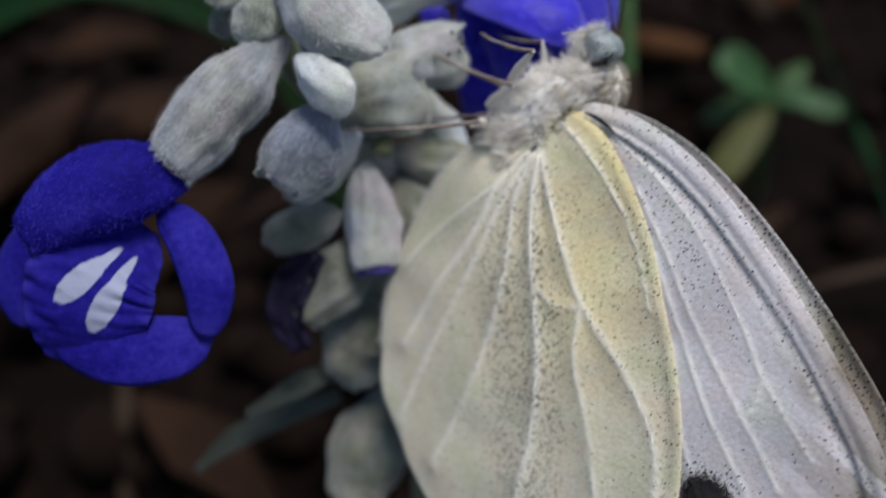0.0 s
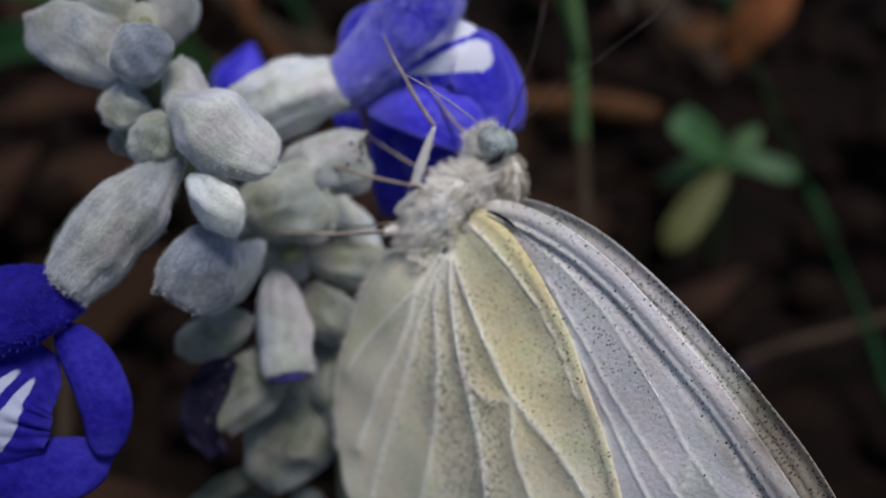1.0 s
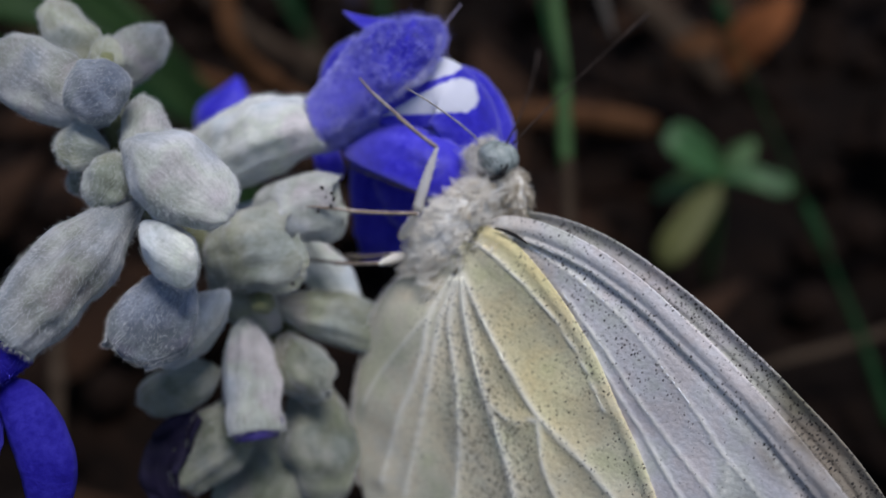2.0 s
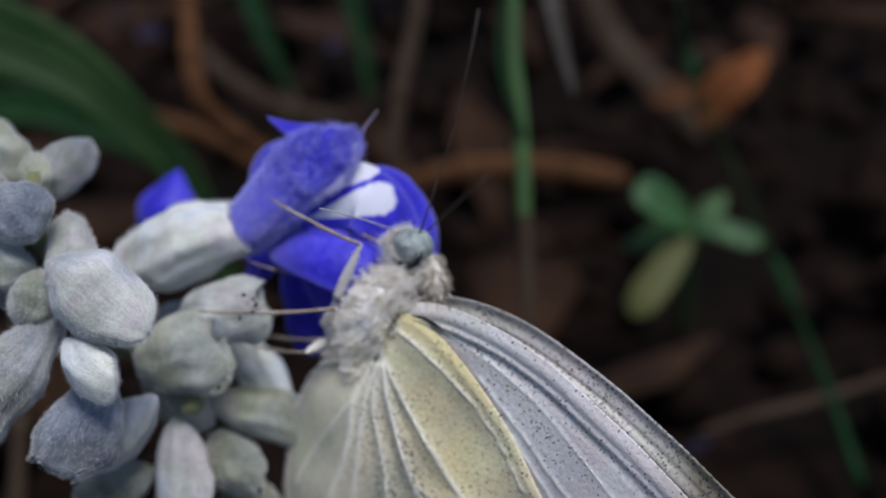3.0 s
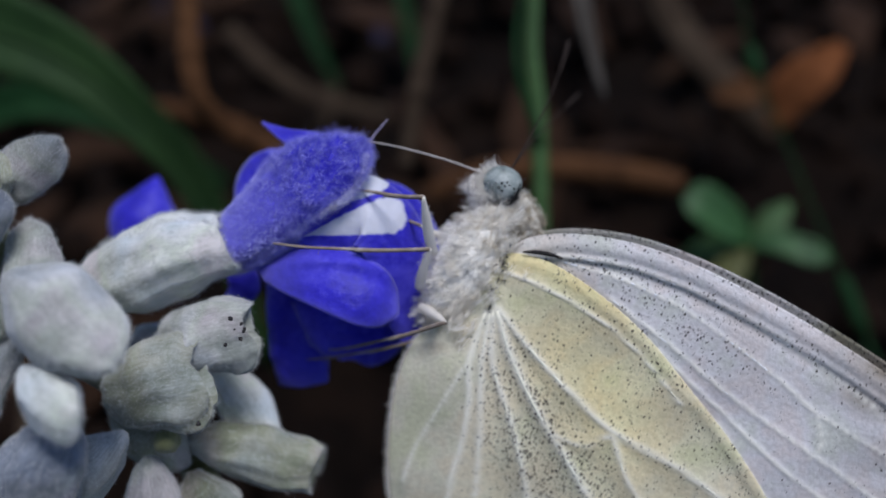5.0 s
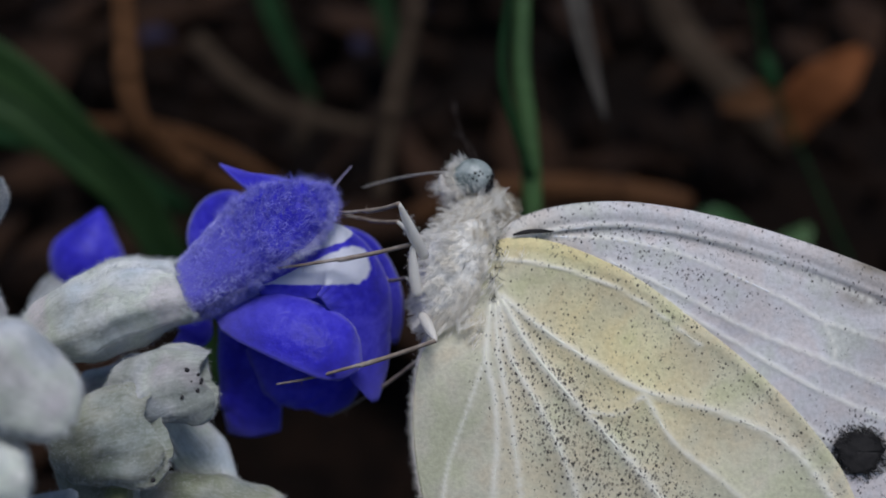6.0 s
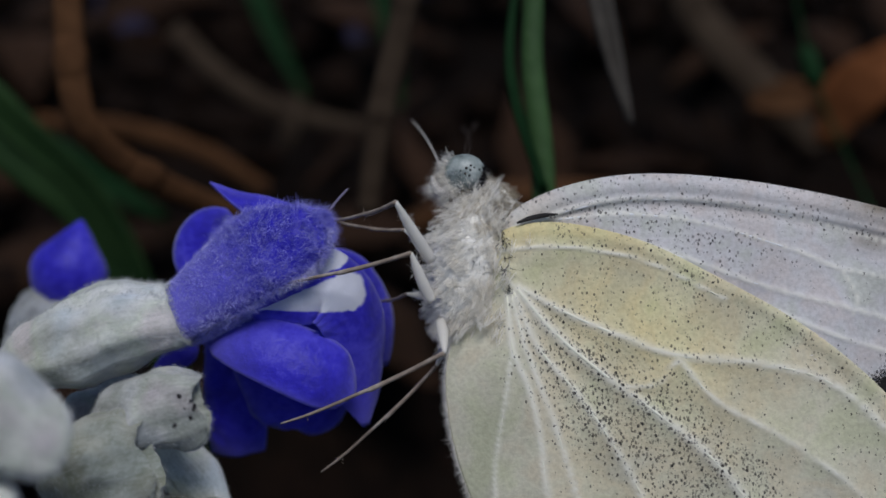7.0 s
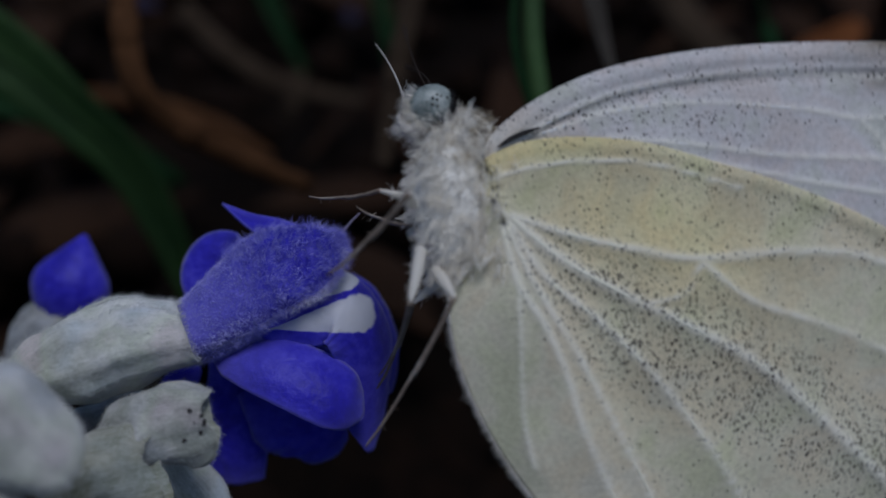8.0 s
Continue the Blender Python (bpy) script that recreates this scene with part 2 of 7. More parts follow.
HIND = wing_material("cream_hind_wing", (0.69, 0.655, 0.50), (0.77, 0.69, 0.37), (0.66, 0.63, 0.50), 0.12)
FORE = wing_material("white_fore_wing", (0.715, 0.69, 0.69), (0.70, 0.66, 0.50), (0.28, 0.25, 0.20), 0.12)
VEIN = mottled("pale_vein", [(0.3, (0.72, 0.69, 0.53)), (0.7, (0.83, 0.81, 0.68))], 400, 0.7, 4, 0.2, 0.00005)
VEIN_WHITE = mottled("white_vein", [(0.3, (0.74, 0.74, 0.73)), (0.7, (0.86, 0.86, 0.86))], 400, 0.7, 4, 0.2, 0.00005)
SPOT_SHADE_MAT = mottled("charcoal_spot_and_gap_shade", [(0.3, (0.006, 0.005, 0.005)), (0.7, (0.03, 0.027, 0.025))], 1500, 0.8, 3, 0.3, 0.00006)

# Soil, crumb and litter tones are deepened to stand for shade from plants around.
SOIL = mottled("shaded_soil", [(0.3, (0.0017, 0.0010, 0.0007)), (0.5, (0.0055, 0.0031, 0.0019)), (0.72, (0.0161, 0.0081, 0.0046))], 45, 0.95, 8, 1.0, 0.004, gloss=0.08)
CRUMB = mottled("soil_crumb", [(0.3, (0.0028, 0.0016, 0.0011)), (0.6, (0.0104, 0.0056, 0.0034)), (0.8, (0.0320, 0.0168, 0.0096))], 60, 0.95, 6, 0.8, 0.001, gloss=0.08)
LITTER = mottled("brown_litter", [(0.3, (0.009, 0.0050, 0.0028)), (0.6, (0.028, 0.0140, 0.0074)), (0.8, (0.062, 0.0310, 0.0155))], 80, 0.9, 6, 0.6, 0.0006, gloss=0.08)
GRASS = mottled("green_grass", [(0.3, (0.024, 0.058, 0.015)), (0.6, (0.052, 0.112, 0.031)), (0.8, (0.092, 0.16, 0.052))], 150, 0.6, 6, 0.4, 0.0003, 0, 0.2)
GRASS_DARK = mottled("dark_grass", [(0.3, (0.0047, 0.0207, 0.0058)), (0.6, (0.0115, 0.0416, 0.0127)), (0.8, (0.0231, 0.0670, 0.0231))], 150, 0.6, 6, 0.4, 0.0003, 0, 0.2, gloss=0.08)
SEEDLING = mottled("seedling_green", [(0.3, (0.021, 0.064, 0.018)), (0.6, (0.040, 0.106, 0.031)), (0.8, (0.065, 0.145, 0.045))], 250, 0.5, 6, 0.4, 0.0002, 0, 0.25)
SEEDLING_YELLOW = mottled("seedling_yellow", [(0.3, (0.045, 0.050, 0.009)), (0.6, (0.081, 0.086, 0.018)), (0.8, (0.117, 0.108, 0.027))], 250, 0.6, 6, 0.4, 0.0002, 0, 0.25)
LEAF_GREEN = mottled("mid_green_leaf", [(0.3, (0.0145, 0.039, 0.0105)), (0.6, (0.029, 0.0645, 0.017)), (0.8, (0.051, 0.094, 0.028))], 120, 0.6, 6, 0.4, 0.0003, 0, 0.3, gloss=0.15)
LEAF_DULL = mottled("dull_grey_green_leaf", [(0.3, (0.030, 0.037, 0.022)), (0.7, (0.075, 0.085, 0.058))], 300, 0.8, 6, 0.5, 0.0002, 0.3)
STRAW = mottled("dry_straw", [(0.3, (0.0218, 0.0140, 0.0086)), (0.6, (0.0469, 0.0329, 0.0212)), (0.8, (0.0860, 0.0626, 0.0407))], 120, 0.8, 6, 0.5, 0.0003, gloss=0.08)
STRAW_PALE = mottled("bleached_straw", [(0.3, (0.036, 0.031, 0.025)), (0.6, (0.075, 0.067, 0.057)), (0.8, (0.12, 0.108, 0.094))], 120, 0.8, 6, 0.5, 0.0003, gloss=0.08)
TWIG = mottled("red_brown_twig", [(0.3, (0.034, 0.015, 0.0065)), (0.6, (0.080, 0.037, 0.015)), (0.8, (0.135, 0.067, 0.029))], 120, 0.85, 6, 0.6, 0.0004, gloss=0.08)
ORANGE = mottled("orange_dead_leaf", [(0.3, (0.082, 0.027, 0.0085)), (0.6, (0.165, 0.060, 0.020)), (0.8, (0.21, 0.092, 0.035))], 150, 0.8, 6, 0.5, 0.0003, 0, 0.15, gloss=0.08)


def eye_material():
    m, n, l, b = material("grey_green_compound_eye", 0.5)
    tc = n.new("ShaderNodeTexCoord")
    big = noise_of(n, l, tc.outputs["Object"], 1700, 4)
    r = ramp_of(n, [(0.32, (0.13, 0.155, 0.145)), (0.5, (0.24, 0.275, 0.26)), (0.66, (0.38, 0.41, 0.39))])
    l.new(big.outputs["Fac"], r.inputs["Fac"])
    v = n.new("ShaderNodeTexVoronoi")
    v.inputs["Scale"].default_value = 2600
    l.new(tc.outputs["Object"], v.inputs["Vector"])
    near = n.new("ShaderNodeMath")
    near.operation = "LESS_THAN"
    near.inputs[1].default_value = 0.19
    l.new(v.outputs["Distance"], near.inputs[0])
    dark = n.new("ShaderNodeMix")
    dark.data_type = "RGBA"
    dark.inputs[7].default_value = (0.03, 0.04, 0.04, 1)
    l.new(near.outputs[0], dark.inputs[0])
    l.new(r.outputs["Color"], dark.inputs[6])
    l.new(dark.outputs[2], b.inputs["Base Color"])
    facets = n.new("ShaderNodeTexVoronoi")
    facets.inputs["Scale"].default_value = 14000
    l.new(tc.outputs["Object"], facets.inputs["Vector"])
    bump_of(n, l, facets.outputs["Distance"], b, 0.3, 0.00003)
    return m


EYE = eye_material()


# ---------------------------------------------------------------- shape helpers
def part(name, bm, mat, parent=None, label=""):
    """One mesh object from a bmesh, under a thing or a part."""
    me = bpy.data.meshes.new(name)
    for f in bm.faces:
        f.smooth = True
    bm.to_mesh(me)
    bm.free()
    for x in mat if isinstance(mat, (list, tuple)) else [mat]:
        me.materials.append(x)
    ob = new(name, me)
    if parent:
        ob.parent = parent
    return tagged(ob, label) if label else ob


def V(p, s=MM):
    return Vector(p) * s


def spline(points, n):
    """Catmull-Rom through the points, n samples."""
    p = [Vector(q) for q in points]
    p = [p[0] * 2 - p[1]] + p + [p[-1] * 2 - p[-2]]
    out = []
    for i in range(n):
        u = i / (n - 1) * (len(p) - 3)
        k = min(int(u), len(p) - 4)
        t = u - k
        a, b, c, d = p[k:k + 4]
        out.append(0.5 * ((2 * b) + (c - a) * t + (2 * a - 5 * b + 4 * c - d) * t * t + (3 * b - a - 3 * c + d) * t ** 3))
    return out


def lerp_list(values, n):
    return [float(x) for x in np.interp(np.linspace(0, 1, n), np.linspace(0, 1, len(values)), values)]


def grid_faces(bm, rows, closed=False, mat=0):
    for a, b in zip(rows, rows[1:]):
        m = len(a)
        for j in range(m if closed else m - 1):
            f = bm.faces.new((a[j], a[(j + 1) % m], b[(j + 1) % m], b[j]))
            f.material_index = mat


def tube(bm, points, radii, n=24, m=8, flat=1.0, facing=(0, 0, 1), mat=0, wobble=0.0):
    """A bent rod through the points (metres); flat squeezes it along 'facing'."""
    path, rad = spline(points, n), lerp_list(radii, n)
    rows = []
    for i, c in enumerate(path):
        t = (path[min(i + 1, n - 1)] - path[max(i - 1, 0)]).normalized()
        f = Vector(facing)
        side = t.cross(f)
        if side.length < 1e-4:
            side = t.cross(Vector((0.3, 1, 0.2)))
        side.normalize()
        up = side.cross(t).normalized()
        ring = []
        for j in range(m):
            a = 2 * math.pi * j / m
            r = rad[i] * (1 + wobble * noise.noise(c * 900 + Vector((j, 0, 0))))
            ring.append(bm.verts.new(c + side * (r * math.cos(a)) + up * (r * flat * math.sin(a))))
        rows.append(ring)
    grid_faces(bm, rows, True, mat)
    bm.faces.new(list(reversed(rows[0]))).material_index = mat
    bm.faces.new(rows[-1]).material_index = mat
    return path


def sheet(bm, rows, thick, mat=0):
    """A closed skin of the given thickness on a grid of points."""
    n, m = len(rows), len(rows[0])
    nor = []
    for i in range(n):
        line = []
        for j in range(m):
            u = rows[min(i + 1, n - 1)][j] - rows[max(i - 1, 0)][j]
            v = rows[i][min(j + 1, m - 1)] - rows[i][max(j - 1, 0)]
            k = u.cross(v)
            line.append(k.normalized() if k.length > 1e-14 else Vector((0, 0, 1)))
        nor.append(line)
    top = [[bm.verts.new(rows[i][j] + nor[i][j] * thick / 2) for j in range(m)] for i in range(n)]
    low = [[bm.verts.new(rows[i][j] - nor[i][j] * thick / 2) for j in range(m)] for i in range(n)]
    grid_faces(bm, top, False, mat)
    grid_faces(bm, [list(reversed(r)) for r in low], False, mat)
    rim_t = [top[0][j] for j in range(m)] + [top[i][m - 1] for i in range(1, n)] + [top[n - 1][j] for j in range(m - 2, -1, -1)] + [top[i][0] for i in range(n - 2, 0, -1)]
    rim_l = [low[0][j] for j in range(m)] + [low[i][m - 1] for i in range(1, n)] + [low[n - 1][j] for j in range(m - 2, -1, -1)] + [low[i][0] for i in range(n - 2, 0, -1)]
    for k in range(len(rim_t)):
        f = bm.faces.new((rim_t[k], rim_l[k], rim_l[(k + 1) % len(rim_t)], rim_t[(k + 1) % len(rim_t)]))
        f.material_index = mat


def petal_grid(mid, widths, facing, cup=0.2, n=22, m=13, ruffle=0.0, seed=0):
    """A petal or leaf: a midrib, its half widths, and the way its face looks; cup lifts the margins."""
    path, wid = spline(mid, n), lerp_list(widths, n)
    rows = []
    for i, c in enumerate(path):
        t = (path[min(i + 1, n - 1)] - path[max(i - 1, 0)]).normalized()
        side = t.cross(Vector(facing)).normalized()
        up = side.cross(t).normalized()
        line = []
        for j in range(m):
            s = -1 + 2 * j / (m - 1)
            lift = cup * wid[i] * s * s + ruffle * wid[i] * abs(s) * noise.noise(Vector((i * 0.35, s * 2.0, seed * 7.3)))
            line.append(c + side * (wid[i] * s) + up * lift)
        rows.append(line)
    return rows


def hairs(bm, spots, length, width, mat=0, spread=0.35, lean=(0, 0, 0), rng=random, clump=0.0):
    """Thin bent spikes on (place, normal) pairs."""
    for p, nrm in spots:
        d = (nrm + Vector((rng.gauss(0, spread), rng.gauss(0, spread), rng.gauss(0, spread))) + Vector(lean) + noise.noise_vector(p * 1700) * clump).normalized()
        side = d.cross(Vector((rng.gauss(0, 1), rng.gauss(0, 1), rng.gauss(0, 1)))).normalized()
        size = length * rng.uniform(0.45, 1.15)
        bend = Vector((rng.gauss(0, 0.25), rng.gauss(0, 0.25), rng.gauss(0, 0.25))) * size
        a, b = bm.verts.new(p - side * width / 2), bm.verts.new(p + side * width / 2)
        c, e = bm.verts.new(p + d * size * 0.55 + side * width * 0.35), bm.verts.new(p + d * size * 0.55 - side * width * 0.35)
        tip = bm.verts.new(p + d * size + bend)
        for f in (bm.faces.new((a, b, c, e)), bm.faces.new((e, c, tip))):
            f.material_index = mat


def tufts(bm, spots, length, strands, spread, width, mat, lean, rng):
    """Locks of hair: the strands of each run together to one tip."""
    for p, nrm in spots:
        d = (nrm * 0.55 + Vector(lean) + Vector((rng.gauss(0, 0.28), rng.gauss(0, 0.28), rng.gauss(0, 0.28)))).normalized()
        size = length * rng.uniform(0.6, 1.25)
        tip = p + d * size + nrm * size * 0.2
        for _ in range(strands):
            root = p + Vector((rng.gauss(0, spread), rng.gauss(0, spread), rng.gauss(0, spread * 0.5)))
            side = d.cross(Vector((rng.gauss(0, 1), rng.gauss(0, 1), rng.gauss(0, 1)))).normalized() * width / 2
            end = tip + Vector((rng.gauss(0, spread), rng.gauss(0, spread), rng.gauss(0, spread))) * 0.35
            mid = root.lerp(end, 0.5) + nrm * size * 0.12
            a, b, c, e = (bm.verts.new(q) for q in (root - side, root + side, mid + side * 0.8, mid - side * 0.8))
            t = bm.verts.new(end)
            for f in (bm.faces.new((a, b, c, e)), bm.faces.new((e, c, t))):
                f.material_index = mat


def skin_spots(rows, count, rng, closed=True, lo=0.0, hi=1.0):
    """Random places with outward normals on a ringed surface."""
    out = []
    n, m = len(rows), len(rows[0])
    mids = [sum(r, Vector()) / m for r in rows]
    for _ in range(count):
        i = int((lo + (hi - lo) * rng.random()) * (n - 1.001))
        j = rng.randrange(m if closed else m - 1)
        a, b, c = rows[i][j], rows[i][(j + 1) % m], rows[i + 1][j]
        u, v = rng.random(), rng.random()
        k = (b - a).cross(c - a)
        if k.length < 1e-16:
            continue
        k.normalize()
        place = a + (b - a) * u + (c - a) * v
        if closed and k.dot(place - mids[i]) < 0:
            k = -k
        out.append((place, k))
    return out


def ring_rows(base, tip, profile, width, flat, facing, n=22, m=24, ribs=0, rib=0.04, bend=(0, 0, 0), lump=0.05, seed=0):
    """Rings of a hollow body of revolution from base to tip, bent and slightly lumpy."""
    a, b = Vector(base), Vector(tip)
    axis = (b - a).normalized()
    side = axis.cross(Vector(facing))
    side.normalize()
    up = side.cross(axis).normalized()
    rad = lerp_list(profile, n)
    rows = []
    for i in range(n):
        s = i / (n - 1)
        c = a.lerp(b, s) + Vector(bend) * (4 * s * (1 - s))
        line = []
        for j in range(m):
            an = 2 * math.pi * j / m
            r = rad[i] * width / 2 * (1 + rib * math.cos(ribs * an) + lump * noise.noise(Vector((math.cos(an) * 1.3, math.sin(an) * 1.3, s * 2.5 + seed * 3.7))))
            line.append(c + side * (r * math.cos(an)) + up * (r * flat * math.sin(an)))
        rows.append(line)
    return rows


def oval(w, start=0.0, end=0.0, peak=0.5):
    """Half widths of a rounded petal: from start to end through w."""
    out = []
    for i in range(13):
        x = i / 12
        y = x / peak if x < peak else (1 - x) / (1 - peak)
        low = start if x < peak else end
        out.append(low + (w - low) * math.sqrt(max(0.0, 1 - (1 - y) ** 2)))
    return out


BUD = [0.10, 0.42, 0.62, 0.78, 0.89, 0.96, 1.0, 1.0, 0.97, 0.92, 0.84, 0.66, 0.10]
BELL = [0.12, 0.46, 0.68, 0.84, 0.94, 1.0, 1.0, 0.96, 0.87, 0.74]
TUBE = [0.14, 0.46, 0.66, 0.80, 0.90, 0.96, 1.0, 1.02, 1.02, 0.98]
CUP = [0.14, 0.46, 0.68, 0.83, 0.93, 0.99, 1.02, 1.0, 0.93, 0.78]


def calyx(parent, base, tip, width, kind="bud", mat=None, flat=0.85, facing=(0, 0, 1), bend=(0, 0, 0), seed=0, fuzz=420, rim=None, name="calyx", label=""):
    """A woolly calyx: closed bud or open ribbed bell with a toothed mouth."""
    rng = random.Random(seed)
    base, tip, width = V(base), V(tip), width * MM
    rows = ring_rows(base, tip, {"bud": BUD, "open": BELL, "cup": CUP, "tube": TUBE}[kind], width, flat, facing, 30, 40, ribs=5 if kind == "bud" else 9, rib=0.04 if kind == "bud" else 0.05, bend=V(bend), seed=seed, lump=0.20)
    line_of = (tip - base).normalized()
    pinch = line_of.cross(Vector(facing)).normalized()
    pinch = Matrix.Rotation(math.radians(90 + rng.uniform(-55, 55)), 3, line_of) @ pinch
    turn, fold = rng.uniform(0, 6.28), rng.uniform(0.0, 0.07) if kind == "bud" else 0.05
    for i, r in enumerate(rows):
        # the two lips of a calyx press together at its end, and its girth is uneven
        close = max(0.0, i / (len(rows) - 1) - 0.5) * {"bud": 2.0, "cup": 2.4, "open": 0.0, "tube": 0.0}[kind]
        seam, lips = fold * min(1.0, i / 12), line_of * width * 0.02 * max(0.0, (i - 20) / 9) ** 2 if kind == "bud" else Vector()
        mid, girth = sum(r, Vector()) / len(r), 1 + 0.10 * noise.noise(Vector((i * 0.16, seed * 5.1, 0)))
        for j in range(len(r)):
            an = 2 * math.pi * j / len(r) - turn
            out = (r[j] - mid) * girth * (1 - seam * math.exp(-(math.remainder(an, 2 * math.pi) / 0.32) ** 2) - seam * 0.7 * math.exp(-(math.remainder(an - 1.9, 2 * math.pi) / 0.25) ** 2))
            r[j] = mid + out - pinch * (out.dot(pinch) * 0.6 * close) + lips * math.cos(2 * an)
            r[j] = r[j] + noise.noise_vector(r[j] * 560 + Vector((seed, 0, 0))) * width * 0.085 + noise.noise_vector(r[j] * 1500) * width * 0.022 + noise.noise_vector(r[j] * 4200) * width * 0.009
    bm = bmesh.new()
    if kind != "bud":
        # toothed mouth and the inside of the tube
        axis = (tip - base).normalized()
        for j in range(len(rows[-1])):
            rows[-1][j] = rows[-1][j] + axis * width * (0.05 if kind == "cup" else 0.012) * (math.cos(j * 2 * math.pi / len(rows[-1]) * 3 + seed) + 0.2 * rng.uniform(-1, 1))
        c = sum(rows[-1], Vector()) / len(rows[-1])
        inner = [[p.lerp(c, 0.05) for p in rows[-1]], [p.lerp(c, 0.16) - axis * width * 0.5 for p in rows[-1]], [p.lerp(c, 0.6) - axis * width * 0.9 for p in rows[-1]]]
    else:
        inner = []
    verts = [[bm.verts.new(p) for p in r] for r in rows + inner]
    grid_faces(bm, verts[:len(rows)], True, 0)
    if inner:
        grid_faces(bm, verts[len(rows) - 1:len(rows) + 1], True, 0)
        grid_faces(bm, verts[len(rows):], True, 2 if rim else 0)
    bm.faces.new(list(reversed(verts[0])))
    bm.faces.new(verts[-1])
    bmesh.ops.recalc_face_normals(bm, faces=bm.faces)
    laid = len(bm.verts)
    if kind != "bud":
        rim_hair = [(p, (axis + (p - c).normalized() * 0.35).normalized()) for p in rows[-1] for _ in range(max(6, fuzz // 120))]
        hairs(bm, [(p + Vector((rng.gauss(0, 1), rng.gauss(0, 1), rng.gauss(0, 1))) * width * 0.015, k) for p, k in rim_hair], 0.00022 if kind == "open" else 0.00011, 0.000008, 1, 0.35, (0, 0, 0), rng)
    hairs(bm, skin_spots(rows, int(fuzz * (5.0 if fuzz > 1200 else 5.5)), rng), 0.00026 if fuzz > 1900 else 0.00019, 0.000008, 1, 0.5, (tip - base).normalized() * 0.9, rng, 1.3)
    mats = [mat or WOOL, FUZZ] + ([rim] if rim else [])
    count = len(bm.verts)
    ob = part(name, bm, mats, parent, label)
    ring = len(rows[0])
    run = np.zeros((count, 3), np.float32)
    k = np.arange(laid)
    an = 2 * math.pi * (k % ring) / ring
    run[:laid] = np.stack([np.cos(an) * 1.6 + seed, np.sin(an) * 1.6, (k // ring) / len(rows) * 0.9], 1)
    ob.data.attributes.new("along", "FLOAT_VECTOR", "POINT").data.foreach_set("vector", run.ravel())
    return ob


def petal(name, parent, mid, widths, facing, mat, cup=0.2, thick=0.12, ruffle=0.0, seed=0, fuzz=0, hair_mat=None, hair=0.4, label="", n=22, m=13, marks=(), wedges=(), base=0.0):
    rows = petal_grid([V(p) for p in mid], [w * MM for w in widths], facing, cup, n, m, ruffle, seed)
    bm = bmesh.new()
    sheet(bm, rows, thick * MM)
    if fuzz:
        rng = random.Random(seed + 50)
        spots = skin_spots(rows, fuzz, rng, False)
        f = Vector(facing)
        spots = [(p, k if k.dot(f) > 0 else -k) for p, k in spots]
        hairs(bm, spots, hair * MM, 0.03 * MM, 1, 0.45, (0, 0, 0), rng)
    count = len(bm.verts)
    ob = part(name, bm, [mat, hair_mat or mat], parent, label)
    k = np.arange(n * m)
    edge = np.maximum(np.maximum(np.abs(-1 + 2 * (k % m) / (m - 1)), (k // m) / (n - 1)) ** 9, np.clip(1 - (k // m) / (n - 1) / base, 0, 1) if base else 0)
    rim = np.zeros(count, np.float32)
    rim[:2 * n * m] = np.tile(edge, 2)
    ob.data.attributes.new("edge", "FLOAT", "POINT").data.foreach_set("value", rim)
    if marks or wedges:
        p = np.zeros(count * 3, np.float32)
        ob.data.vertices.foreach_get("co", p)
        p = p.reshape(-1, 3)[:, :2] / MM
        value = np.zeros(count)
        for centre, long, short, turn in marks:
            d = p - np.array(centre[:2])
            u, v = d[:, 0] * math.cos(turn) + d[:, 1] * math.sin(turn), -d[:, 0] * math.sin(turn) + d[:, 1] * math.cos(turn)
            value = np.maximum(value, 1 - 0.5 * np.sqrt((u / long) ** 2 + (v / short) ** 2))
        # wedges widen from a point to a rounded end
        for start, end, half in wedges:
            d, line = p - np.array(start), np.array(end) - np.array(start)
            long = np.hypot(*line)
            u, v = d @ line / long ** 2, (d[:, 1] * line[0] - d[:, 0] * line[1]) / long
            wide = half * np.clip(1.25 * u, 0.06, 1) ** 0.9
            value = np.maximum(value, 1 - 0.44 * ((np.abs(v) / wide) ** 3 + np.abs(2 * u - 1) ** 6) ** (1 / 3))
        ob.data.attributes.new("mark", "FLOAT", "POINT").data.foreach_set("value", np.clip(value, 0, 1).astype(np.float32))
    return ob


# ---------------------------------------------------------------- ground and litter
def ground():
    bm = bmesh.new()
    xs = [-60, -20, -6, -2, -0.9, -0.5] + list(np.linspace(-0.35, 0.35, 71)) + [0.5, 0.9, 2, 6, 20, 60]
    ys = [-60, -20, -6, -2, -0.6, -0.3, -0.12] + list(np.linspace(-0.05, 0.6, 66)) + [0.8, 1.2, 3, 8, 25, 80]
    rows = []
    for y in ys:
        line = []
        for x in xs:
            near = 1 if abs(x) < 0.4 and -0.1 < y < 0.65 else 0
            z = near * (0.006 * noise.noise(Vector((x * 16, y * 16, 0))) + 0.004 * noise.noise(Vector((x * 60, y * 60, 3))))
            line.append(bm.verts.new((x, y, z - 0.004)))
        rows.append(line)
    grid_faces(bm, rows)
    bmesh.ops.recalc_face_normals(bm, faces=bm.faces)
    tagged(part("ground", bm, SOIL), "dark garden soil with crumbs and litter, tone deepened for shade", "ground", kind="structure")


ground()


